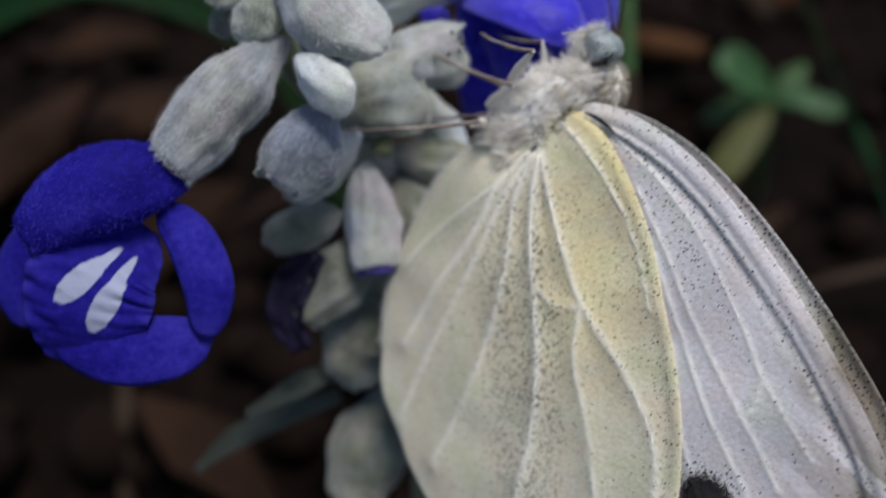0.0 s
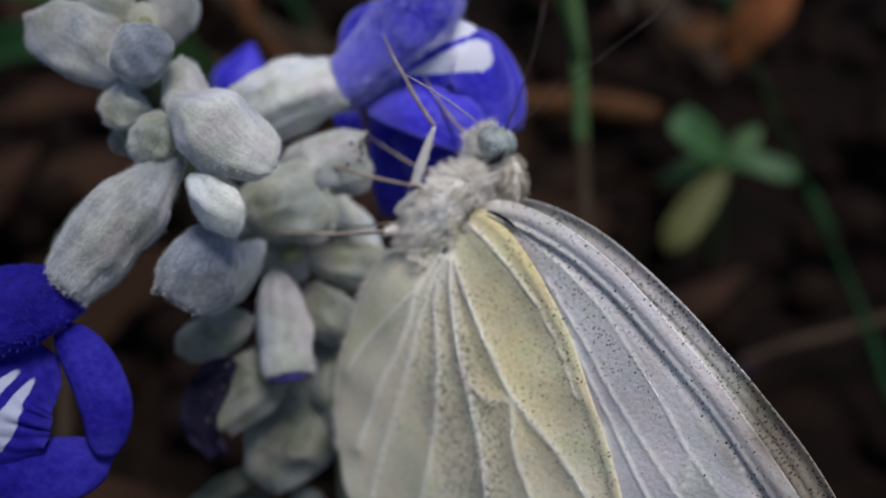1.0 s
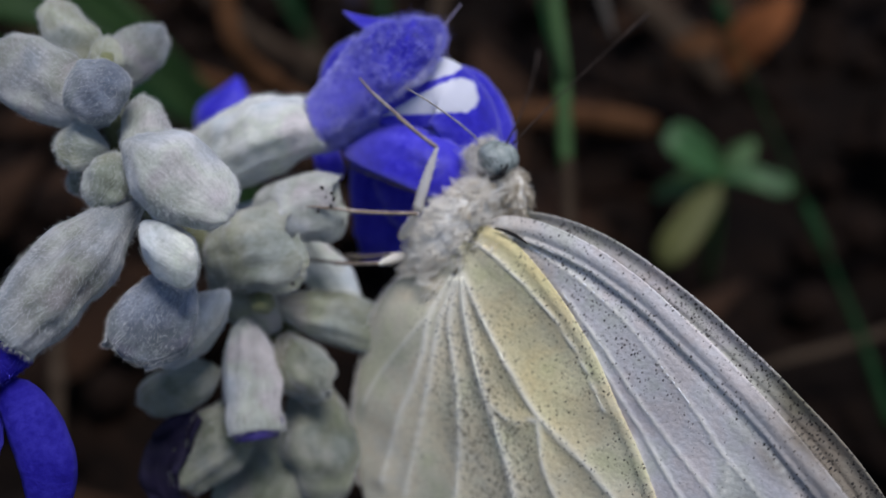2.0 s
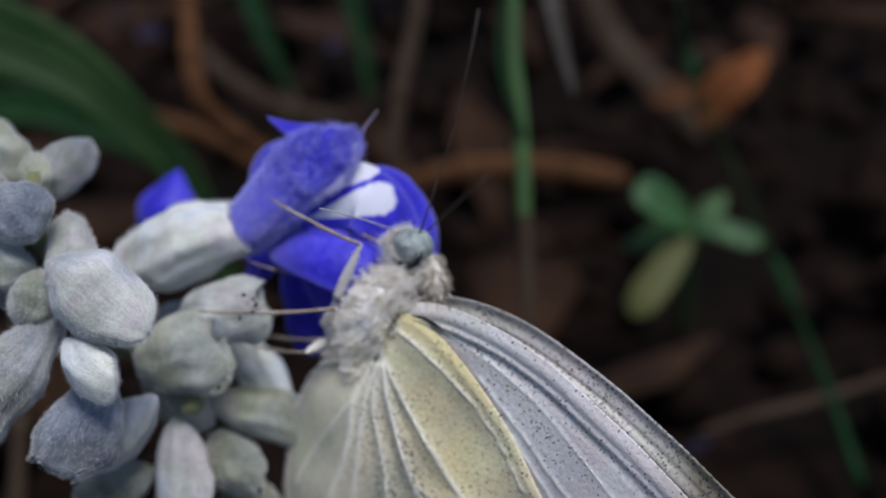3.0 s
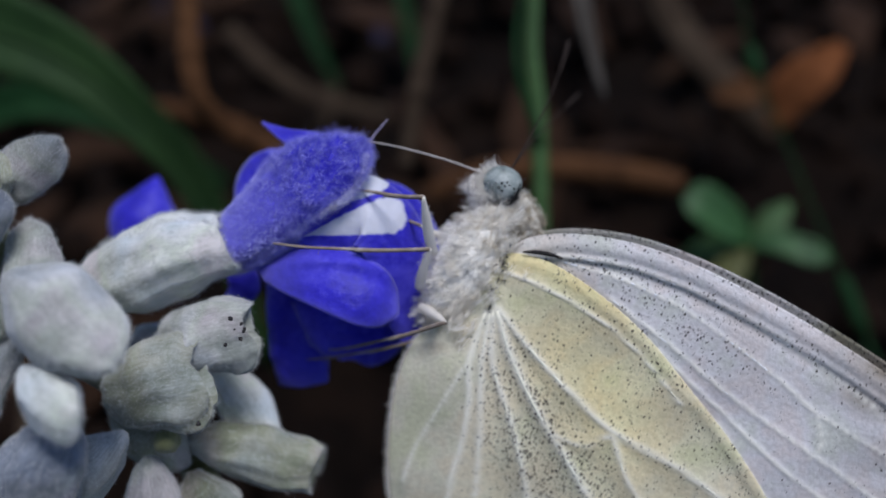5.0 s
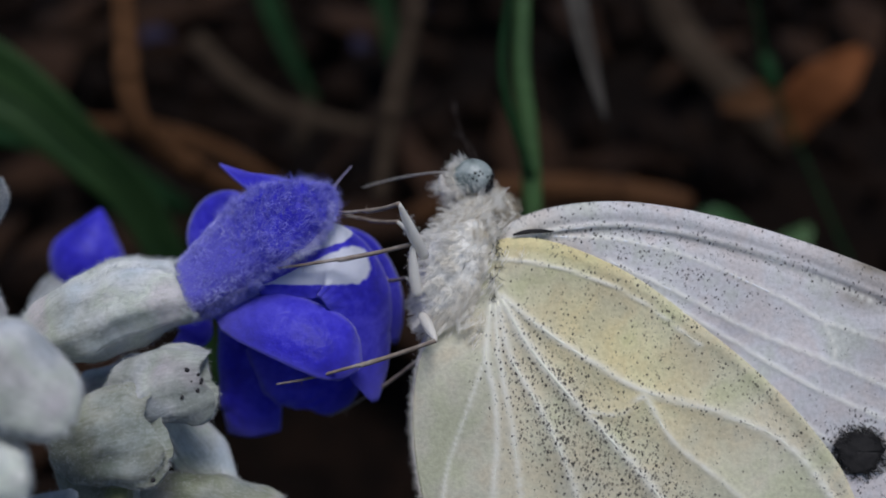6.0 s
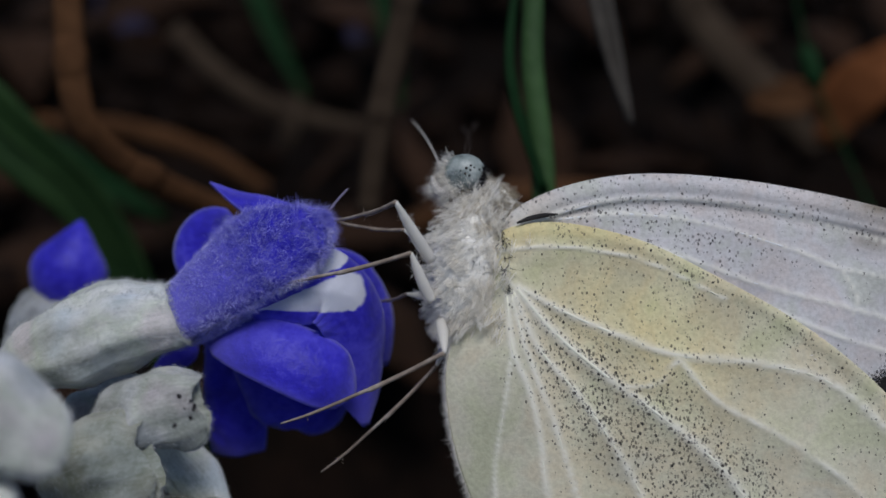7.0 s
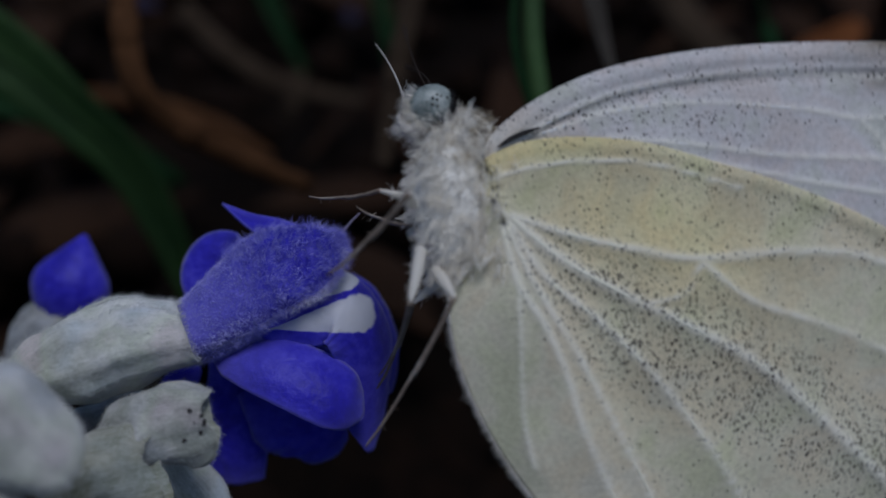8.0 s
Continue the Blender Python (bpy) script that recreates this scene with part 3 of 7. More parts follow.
def litter():
    """Crumbs of soil and scraps of dead leaf, too many to count."""
    rng = random.Random(4)
    bm = bmesh.new()
    for _ in range(1500):
        c = Vector((rng.uniform(-0.2, 0.2), rng.uniform(0.01, 0.36), rng.uniform(-0.002, 0.003)))
        s = rng.uniform(0.0015, 0.005)
        ico = bmesh.ops.create_icosphere(bm, subdivisions=1, radius=s)["verts"]
        for v in ico:
            v.co = c + v.co * (1 + 0.4 * noise.noise(v.co * 500 + c * 90))
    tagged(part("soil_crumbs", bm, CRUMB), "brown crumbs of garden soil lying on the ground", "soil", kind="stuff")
    bm = bmesh.new()
    for k in range(170):
        c = Vector((rng.uniform(-0.2, 0.2), rng.uniform(0.02, 0.36), rng.uniform(0.002, 0.010)))
        a = rng.uniform(0, 6.28)
        d = Vector((math.cos(a), math.sin(a), rng.uniform(-0.2, 0.3)))
        size = rng.uniform(0.006, 0.02)
        rows = petal_grid([c - d * size, c + Vector((0, 0, 0.002)), c + d * size], [0.0005, size * rng.uniform(0.15, 0.5), 0.0005], (rng.gauss(0, 0.4), rng.gauss(0, 0.4), 1), rng.uniform(-0.4, 0.5), 7, 5, 0.3, k)
        sheet(bm, rows, 0.0004)
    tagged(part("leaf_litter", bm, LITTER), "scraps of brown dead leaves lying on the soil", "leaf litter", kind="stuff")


litter()


def strand(name, points, radii, mat, label, category, flat=0.35, group=""):
    bm = bmesh.new()
    path = tube(bm, [Vector(p) for p in points], [r * MM for r in radii], 30, 8, flat, (0.1, -0.8, 0.5), wobble=0.08)
    root = new(name)
    part("stalk", bm, mat, root)
    for k in (9, 20):
        bm = bmesh.new()
        tube(bm, [path[k - 1], path[k], path[k + 1]], [max(radii) * f * MM for f in (0.9, 1.15, 0.9)], 6, 8, flat * 1.1, (0.1, -0.8, 0.5))
        part("node", bm, mat, root)
    return tagged(root, label, category, group)


def blade(name, points, widths, mat, label, category, facing=(0, -0.8, 0.6), cup=0.3):
    bm = bmesh.new()
    rows = petal_grid([Vector(p) for p in points], [w * MM for w in widths], facing, cup, 26, 7, 0.1, len(points))
    sheet(bm, rows, 0.0003)
    root = new(name)
    part("blade", bm, mat, root)
    bm = bmesh.new()
    mid = [r[3] + Vector(facing) * 0.0002 for r in rows]
    tube(bm, mid[::3], [max(widths) * 0.10 * MM, max(widths) * 0.04 * MM], 24, 6)
    part("midrib", bm, mat, root)
    return tagged(root, label, category)


def grass_stem():
    """A green stalk whose sheath is brown and dry at the foot."""
    root = new("grass_stem")
    bm = bmesh.new()
    tube(bm, [Vector(p) for p in ((0.0064, 0.0799, 0.0616), (0.0064, 0.0737, 0.0527), (0.0063, 0.0708, 0.0487), (0.0068, 0.0677, 0.0442), (0.0070, 0.0628, 0.0372))], [0.5 * MM, 0.55 * MM, 0.6 * MM, 0.65 * MM, 0.6 * MM], 30, 10, 0.6, (0, -0.8, 0.6))
    part("stalk", bm, GRASS, root)
    bm = bmesh.new()
    tube(bm, [Vector(p) for p in ((0.0070, 0.0633, 0.0379), (0.0071, 0.0602, 0.0335), (0.0071, 0.0555, 0.0268), (0.0076, 0.0429, 0.0035))], [0.62 * MM, 0.58 * MM, 0.5 * MM, 0.5 * MM], 20, 10, 0.6, (0, -0.8, 0.6))
    part("foot", bm, STRAW, root, "dry brown foot of the stalk")
    bm = bmesh.new()
    rows = petal_grid([Vector(p) for p in ((0.0069, 0.0665, 0.0434), (0.0054, 0.0689, 0.0476), (0.0052, 0.0712, 0.0509), (0.0066, 0.0763, 0.0573))], [0.2 * MM, 0.25 * MM, 0.2 * MM, 0.05 * MM], (0, -0.8, 0.6), 0.4, 20, 7)
    sheet(bm, rows, 0.0002)
    part("leaf_blade", bm, GRASS_DARK, root)
    tagged(root, "upright green grass stalk with a dry brown foot", "grass")


grass_stem()
blade("dry_grass_blade", [(0.0091, 0.0817, 0.0571), (0.0100, 0.0773, 0.0509), (0.0110, 0.0746, 0.0470), (0.0119, 0.0725, 0.0441)], [0.8, 0.7, 0.5, 0.1], STRAW_PALE, "withered grey grass blade hanging down", "grass")
blade("broad_grass_leaf", [(-0.0576, 0.0861, 0.0513), (-0.0442, 0.0832, 0.0471), (-0.0358, 0.0820, 0.0437), (-0.0302, 0.0808, 0.0385), (-0.0251, 0.0794, 0.0312), (-0.0195, 0.0736, 0.0143)], [4.5, 4.0, 3.0, 2.2, 1.8, 0.5], LEAF_GREEN, "broad dark green grass leaf arching over the soil", "grass")
blade("low_grass_leaf", [(-0.0657, 0.0973, 0.0271), (-0.0519, 0.0999, 0.0309), (-0.0402, 0.0998, 0.0273), (-0.0297, 0.0986, 0.0203)], [2.5, 2.2, 1.8, 0.5], GRASS_DARK, "dark green grass leaf low over the soil", "grass")
strand("bent_straw", [(-0.0222, 0.0819, 0.0575), (-0.0218, 0.0776, 0.0513), (-0.0212, 0.0735, 0.0455), (-0.0198, 0.0735, 0.0420), (-0.0161, 0.0753, 0.0376), (-0.0112, 0.0788, 0.0322)], [0.9, 0.95, 1.0, 0.95, 0.85, 0.7], TWIG, "bent orange-brown dry stalk", "dry stalk")
strand("grey_straw", [(-0.0365, 0.1281, 0.0276), (-0.0308, 0.1249, 0.0230), (-0.0238, 0.1233, 0.0190), (-0.0135, 0.1237, 0.0160)], [1.4, 1.3, 1.3, 0.8], STRAW, "thin grey-brown straw lying across others", "dry stalk")
strand("tan_straw", [(-0.0007, 0.0881, 0.0559), (-0.0020, 0.0822, 0.0475), (-0.0035, 0.0787, 0.0424), (-0.0046, 0.0746, 0.0366)], [0.9, 0.9, 0.9, 0.7], STRAW, "upright tan dry stalk", "dry stalk")
strand("red_brown_twig", [(-0.0068, 0.1037, 0.0154), (0.0011, 0.1035, 0.0185), (0.0109, 0.1020, 0.0200), (0.0190, 0.0997, 0.0202), (0.0233, 0.0984, 0.0200)], [1.3, 1.6, 1.6, 1.7, 1.3], TWIG, "short red-brown twig lying on the soil", "twig", 0.8)
strand("thin_green_stem", [(0.0257, 0.1090, 0.0526), (0.0275, 0.1011, 0.0413), (0.0291, 0.0964, 0.0347), (0.0322, 0.0909, 0.0285), (0.0371, 0.0815, 0.0186), (0.0410, 0.0720, 0.0102), (0.0432, 0.0636, 0.0035)], [0.15, 0.15, 0.15, 0.16, 0.2, 0.5, 0.75], GRASS_DARK, "long thin green stem leaning over the soil", "stem", 0.8)
strand("tan_twig", [(0.0272, 0.0683, 0.0066), (0.0330, 0.0693, 0.0081), (0.0398, 0.0708, 0.0086), (0.0509, 0.0734, 0.0105)], [0.4, 0.6, 0.7, 0.5], STRAW, "thin tan twig lying on the soil", "twig", 0.8)
strand("pale_stalk", [(-0.0423, 0.0696, 0.0182), (-0.0420, 0.0641, 0.0125), (-0.0421, 0.0566, 0.0043), (-0.0418, 0.0455, -0.0072)], [0.7, 0.75, 0.75, 0.8], STRAW, "pale tan upright stalk below the blossoms", "dry stalk", 0.8)
blade("grey_green_blade", [(-0.0299, 0.1415, 0.0380), (-0.0278, 0.1357, 0.0298), (-0.0249, 0.1314, 0.0236), (-0.0216, 0.1276, 0.0182)], [1.5, 1.4, 1.1, 0.3], GRASS_DARK, "dull grey-green grass blade behind dry stalks", "grass")
blade("blue_green_blade", [(-0.0150, 0.1475, 0.0379), (-0.0133, 0.1406, 0.0280), (-0.0114, 0.1356, 0.0209), (-0.0107, 0.1312, 0.0146)], [1.2, 1.2, 1.0, 0.3], GRASS_DARK, "narrow blue-green grass blade behind dry stalks", "grass")
strand("short_stub", [(-0.0207, 0.1206, 0.0220), (-0.0214, 0.1188, 0.0195), (-0.0226, 0.1181, 0.0167)], [1.1, 1.1, 0.9], STRAW, "short broken tan stalk", "dry stalk")
strand("crossing_straw", [(-0.0513, 0.1176, 0.0213), (-0.0405, 0.1170, 0.0204), (-0.0317, 0.1170, 0.0169), (-0.0250, 0.1162, 0.0123)], [0.9, 1.1, 1.1, 0.8], TWIG, "thin brown stalk crossing under a leaf", "dry stalk")
strand("upper_straw", [(0.0213, 0.1396, 0.0352), (0.0255, 0.1329, 0.0257), (0.0330, 0.1276, 0.0182), (0.0402, 0.1251, 0.0111)], [2.2, 2.4, 2.4, 1.5], STRAW, "brown rotting stalk on the soil", "dry stalk")


def fallen_petals():
    """Shed corolla petals on the soil."""
    first = None
    for k, p in enumerate(((-0.0426, 0.1310, 0.0265), (-0.0155, 0.1336, 0.0232), (-0.0082, 0.1403, 0.0258), (0.0259, 0.0638, 0.0086), (-0.0474, 0.1348, 0.0284))):
        if first is None:
            bm = bmesh.new()
            sheet(bm, petal_grid([V((-2.2, 0, 0)), V((0, 0.3, 0.5)), V((2.2, 0, 0))], [w * MM for w in oval(1.3)], (0, 0.1, 1), 0.3, 12, 9, 0.4, 4), 0.0002)
            first = tagged(part("fallen_petal", bm, PETAL_DRY), "shed dark violet petal lying on the soil", "petal", "fallen petals")
            first.matrix_world = Matrix.Translation(p) @ pose(0, 0, 0, 30, 10, 40)
        else:
            copy_thing(first, Matrix.Translation(p) @ pose(0, 0, 0, 25 + 10 * k, 15, 70 * k))


fallen_petals()


def seedling():
    root = new("seedling")
    centre = Vector((0.0290, 0.0881, 0.0192))
    leaves = [
        ([(0.0289, 0.0882, 0.0195), (0.0263, 0.0877, 0.0221), (0.0236, 0.0879, 0.0242), (0.0217, 0.0883, 0.0249)], oval(2.25, 0.3, 0, 0.6), SEEDLING, ""),
        ([(0.0290, 0.0881, 0.0193), (0.0316, 0.0873, 0.0199), (0.0344, 0.0859, 0.0196), (0.0366, 0.0855, 0.0191)], oval(1.4, 0.2, 0, 0.65), SEEDLING, ""),
        ([(0.0296, 0.0892, 0.0192), (0.0315, 0.0902, 0.0205), (0.0335, 0.0921, 0.0215)], [0.4, 1.6, 0.4], GRASS, "darker small leaf"),
        ([(0.0287, 0.0877, 0.0187), (0.0257, 0.0842, 0.0170), (0.0230, 0.0816, 0.0149), (0.0212, 0.0802, 0.0130)], oval(1.95, 0.3, 0, 0.62), SEEDLING_YELLOW, "yellowing leaf"),
        ([(0.0288, 0.0888, 0.0185), (0.0257, 0.0893, 0.0175), (0.0217, 0.0894, 0.0159)], [0.4, 2.0, 0.4], GRASS, "darker small leaf"),
    ]
    for k, (mid, wid, mat, label) in enumerate(leaves):
        bm = bmesh.new()
        sheet(bm, petal_grid([Vector(p) for p in mid], [w * MM for w in wid], (0.1, -0.6, 0.8), 0.2, 16, 9, 0.1, k), 0.0003)
        part("leaf", bm, mat, root, label)
    bm = bmesh.new()
    tube(bm, [centre, centre + Vector((0.002, 0.004, -0.012)), Vector((centre.x + 0.004, centre.y + 0.01, -0.006))], [0.0006, 0.0007, 0.0008], 12, 6)
    part("stem", bm, GRASS, root)
    tagged(root, "small green seedling with one yellowing leaf on the soil", "seedling")


seedling()


def orange_leaf():
    root = new("dead_leaf")
    bm = bmesh.new()
    sheet(bm, petal_grid([Vector(p) for p in ((0.0436, 0.1156, 0.0289), (0.0403, 0.1130, 0.0269), (0.0377, 0.1124, 0.0243), (0.0360, 0.1116, 0.0198))], [0.8 * MM, 2.6 * MM, 2.9 * MM, 0.9 * MM], (0, -0.6, 0.8), 0.35, 16, 9, 0.5, 3), 0.0004)
    part("blade", bm, ORANGE, root)
    bm = bmesh.new()
    sheet(bm, petal_grid([Vector(p) for p in ((0.0364, 0.1144, 0.0238), (0.0329, 0.1151, 0.0230), (0.0290, 0.1160, 0.0225))], [0.6 * MM, 2.4 * MM, 0.8 * MM], (0.2, -0.6, 0.8), 0.3, 12, 9, 0.5, 5), 0.0004)
    part("blade", bm, TWIG, root, "curled darker brown half")
    tagged(root, "curled orange-brown dead leaf on the soil", "dead leaf")


orange_leaf()


# ---------------------------------------------------------------- the flowering spike
plant = new("blue_sage")
plant.matrix_world = pose(0.00000, 0.03604, 0.05476, 55.00, -0.00, 0.00)
tagged(plant, "woolly white flower spike of blue sage with open blue blossoms", "flower")


def sage():
    bm = bmesh.new()
    tube(bm, [V(p) for p in ((-17.1, 3.8, 1.7), (-16.9, 1.4, 1.9), (-15.7, -2.5, 0.2), (-13.6, -5.4, -4.5), (-10.9, -8.5, -5.6), (-8.7, -14.8, -7.0), (-7.7, -24.0, -8.2), (-6.4, -46.8, -15.4))], [0.3 * MM, 0.6 * MM, 0.7 * MM, 0.8 * MM, 0.8 * MM, 0.9 * MM, 1.0 * MM, 1.2 * MM], 50, 12)
    part("stem", bm, STEM, plant, "pale green square stem")

    # open calyx that holds the main blossom
    main = calyx(plant, (-15.4, -1.6, -2.3), (-8.35, 1.3, -1.6), 3.75, "open", WOOL_LIT, 0.9, seed=1, fuzz=3400, rim=PETAL_PALE, bend=(-0.1, 0.35, 0.2), label="open white woolly calyx")
    left = calyx(plant, (-15.1, -2.5, 3.8), (-19.6, -8.3, 5.5), 3.1, "open", WOOL_GREY_SHADED, 0.85, seed=2, fuzz=2000, rim=PETAL_PALE, bend=(0.3, 0.2, 0.3), label="open white woolly calyx")
    tubular = calyx(plant, (-11.6, -8.0, -1.8), (-10.8, -13.3, -0.7), 2.8, "tube", WOOL, 0.9, seed=3, fuzz=1300, rim=PETAL, label="pale calyx with blue corolla tip inside")
    rows = ring_rows(V((-11.0, -12.1, -0.9)), V((-10.75, -13.62, -0.65)), [0.9, 0.98, 1.0, 0.98, 0.86], 2.45 * MM, 0.85, (0, 0, 1), 10, 20, 6, 0.06, (0, 0, 0), 0.15, 3)
    bm = bmesh.new()
    verts = [[bm.verts.new(p) for p in r] for r in rows]
    grid_faces(bm, verts, True)
    bm.faces.new(list(reversed(verts[0])))
    bm.faces.new(verts[-1])
    bmesh.ops.recalc_face_normals(bm, faces=bm.faces)
    part("corolla_tip", bm, PETAL_VIOLET, tubular, "dark violet corolla tip")
    # closed buds round the nodes
    calyx(plant, (-15.3, -0.1, 4.6), (-10.4, -3.1, 6.5), 3.35, "bud", WOOL, 0.85, seed=4, fuzz=1700, label="plump grey-white bud")
    calyx(plant, (-14.8, -1.6, 2.7), (-15.4, 2.0, 2.4), 2.2, "bud", WOOL, 0.9, seed=5, fuzz=700)
    calyx(plant, (-14.2, -3.5, 5.4), (-11.7, -5.5, 6.7), 2.1, "bud", WOOL_LIT, 0.9, seed=6, fuzz=900, label="small bright white bud")
    calyx(plant, (-13.2, -5.5, 3.4), (-14.9, -8.9, 4.7), 3.3, "cup", WOOL_BLUE, 0.8, seed=7, fuzz=1300, rim=WOOL_BLUE, bend=(0.2, 0.1, 0.2), label="blunt calyx with a blue-grey tip")
    calyx(plant, (-11.8, -6.5, 1.2), (-15.2, -9.9, 1.4), 2.6, "bud", WOOL, 0.8, seed=8, fuzz=500)
    calyx(plant, (-13.4, -5.6, -1.8), (-8.9, -4.2, 0.6), 3.9, "cup", WOOL_GREEN, 0.75, seed=9, fuzz=1500, rim=WOOL_GREEN, bend=(0, 0.1, 0.3), label="broad grey-green calyx with a pale rim")
    calyx(plant, (-11.4, -3.0, -2.0), (-7.0, -2.4, 0.2), 3.2, "cup", WOOL, 0.85, seed=10, fuzz=1300, label="white calyx with black specks at its mouth")
    calyx(plant, (-10.4, -2.9, -4.5), (-7.0, -7.6, -3.9), 2.3, "open", WOOL_LIT, 0.85, seed=11, fuzz=500)
    calyx(plant, (-10.8, -7.5, -3.4), (-4.5, -8.8, -2.9), 2.7, "open", WOOL_GREEN, 0.7, seed=12, fuzz=700)
    # lower buds, in the wool darkened for shade
    calyx(plant, (-12.6, -10.5, -1.5), (-16.6, -12.3, -1.5), 2.6, "bud", WOOL_SHADED, 0.8, seed=13, fuzz=400)
    calyx(plant, (-10.7, -12.1, -2.3), (-14.7, -15.7, -2.2), 3.3, "open", WOOL_SHADED, 0.75, seed=14, fuzz=500)
    calyx(plant, (-9.8, -8.8, -2.5), (-8.0, -12.0, -1.9), 3.0, "cup", WOOL_SHADED, 0.8, seed=15, fuzz=900)
    calyx(plant, (-9.3, -13.8, -5.1), (-12.4, -20.5, -4.7), 4.6, "bud", WOOL_SHADED, 0.8, seed=16, fuzz=400)
    calyx(plant, (-8.7, -11.2, -4.3), (-7.7, -17.9, -3.7), 4.2, "bud", WOOL_SHADED, 0.8, seed=26, fuzz=300)
    calyx(plant, (-10.1, -21.3, -7.2), (-12.0, -27.8, -5.4), 4.5, "bud", WOOL_SHADED, 0.8, seed=27, fuzz=300)
    # upper whorls
    calyx(plant, (-16.7, 0.7, 2.4), (-22.2, 3.8, 2.4), 3.3, "bud", WOOL_GREY_SHADED, 0.85, seed=17, fuzz=900)
    calyx(plant, (-15.4, 2.7, 3.8), (-17.8, 1.2, 4.4), 2.5, "bud", WOOL_BLUE, 0.7, seed=18, fuzz=600)
    calyx(plant, (-16.5, -0.4, 3.0), (-18.8, -0.4, 2.9), 2.1, "bud", WOOL_GREEN, 0.9, seed=19, fuzz=450)
    calyx(plant, (-15.8, -0.6, 3.6), (-16.6, -2.9, 4.2), 2.2, "bud", WOOL_GREEN, 0.9, seed=20, fuzz=450)
    calyx(plant, (-17.2, -1.0, 2.0), (-18.4, -2.3, 2.1), 1.5, "bud", WOOL_SHADED, 0.9, seed=21, fuzz=300)
    calyx(plant, (-18.2, 2.7, -1.1), (-15.4, 5.4, -0.8), 2.4, "bud", WOOL_GREY_SHADED, 0.9, seed=22, fuzz=700)
    calyx(plant, (-18.6, 2.8, -1.1), (-20.5, 6.6, -0.7), 2.7, "bud", WOOL_GREEN, 0.9, seed=23, fuzz=700)
    calyx(plant, (-17.8, 2.3, -0.1), (-17.6, 4.8, 0.3), 1.4, "bud", WOOL_GREEN, 0.9, seed=24, fuzz=300)
    calyx(plant, (-14.7, -5.8, -6.2), (-9.8, -2.2, -5.3), 3.0, "bud", WOOL, 0.8, seed=28, fuzz=500)
    back = calyx(plant, (-18.5, -2.4, -14.3), (-15.9, 0.9, -14.2), 3.0, "open", WOOL_GREY_SHADED, 0.9, seed=25, fuzz=500)
    calyx(plant, (-10.3, -8.7, -3.0), (-13.4, -5.6, -1.9), 2.7, "bud", WOOL_GREEN, 0.85, seed=31, fuzz=500)
    # the node from which the lower whorl spreads
    bm = bmesh.new()
    bmesh.ops.create_icosphere(bm, subdivisions=3, radius=0.55 * MM)
    for v in bm.verts:
        v.co = v.co * (1 + 0.3 * noise.noise(v.co * 2400)) + V((-10.6, -7.2, -0.9))
    part("node", bm, STEM, plant, "small yellow-green node of the stem")
    # black specks on the speckled calyx
    rng = random.Random(9)
    for p in ((-7.2, -2.0, 1.5), (-7.1, -2.3, 1.5), (-7.2, -2.6, 1.6), (-7.1, -2.2, 1.3), (-7.4, -2.2, 1.9), (-7.7, -2.8, 2.0), (-7.6, -1.8, 1.7), (-11.0, -4.1, 1.0), (-8.9, -6.1, 1.1)):
        bm = bmesh.new()
        bmesh.ops.create_icosphere(bm, subdivisions=1, radius=rng.uniform(0.05, 0.13) * MM)
        for v in bm.verts:
            v.co = v.co * rng.uniform(0.7, 1.3) + V(p)
        part("speck", bm, SPECK, plant)
    return main, left, back


CALYX_MAIN, CALYX_LEFT, CALYX_BACK = sage()


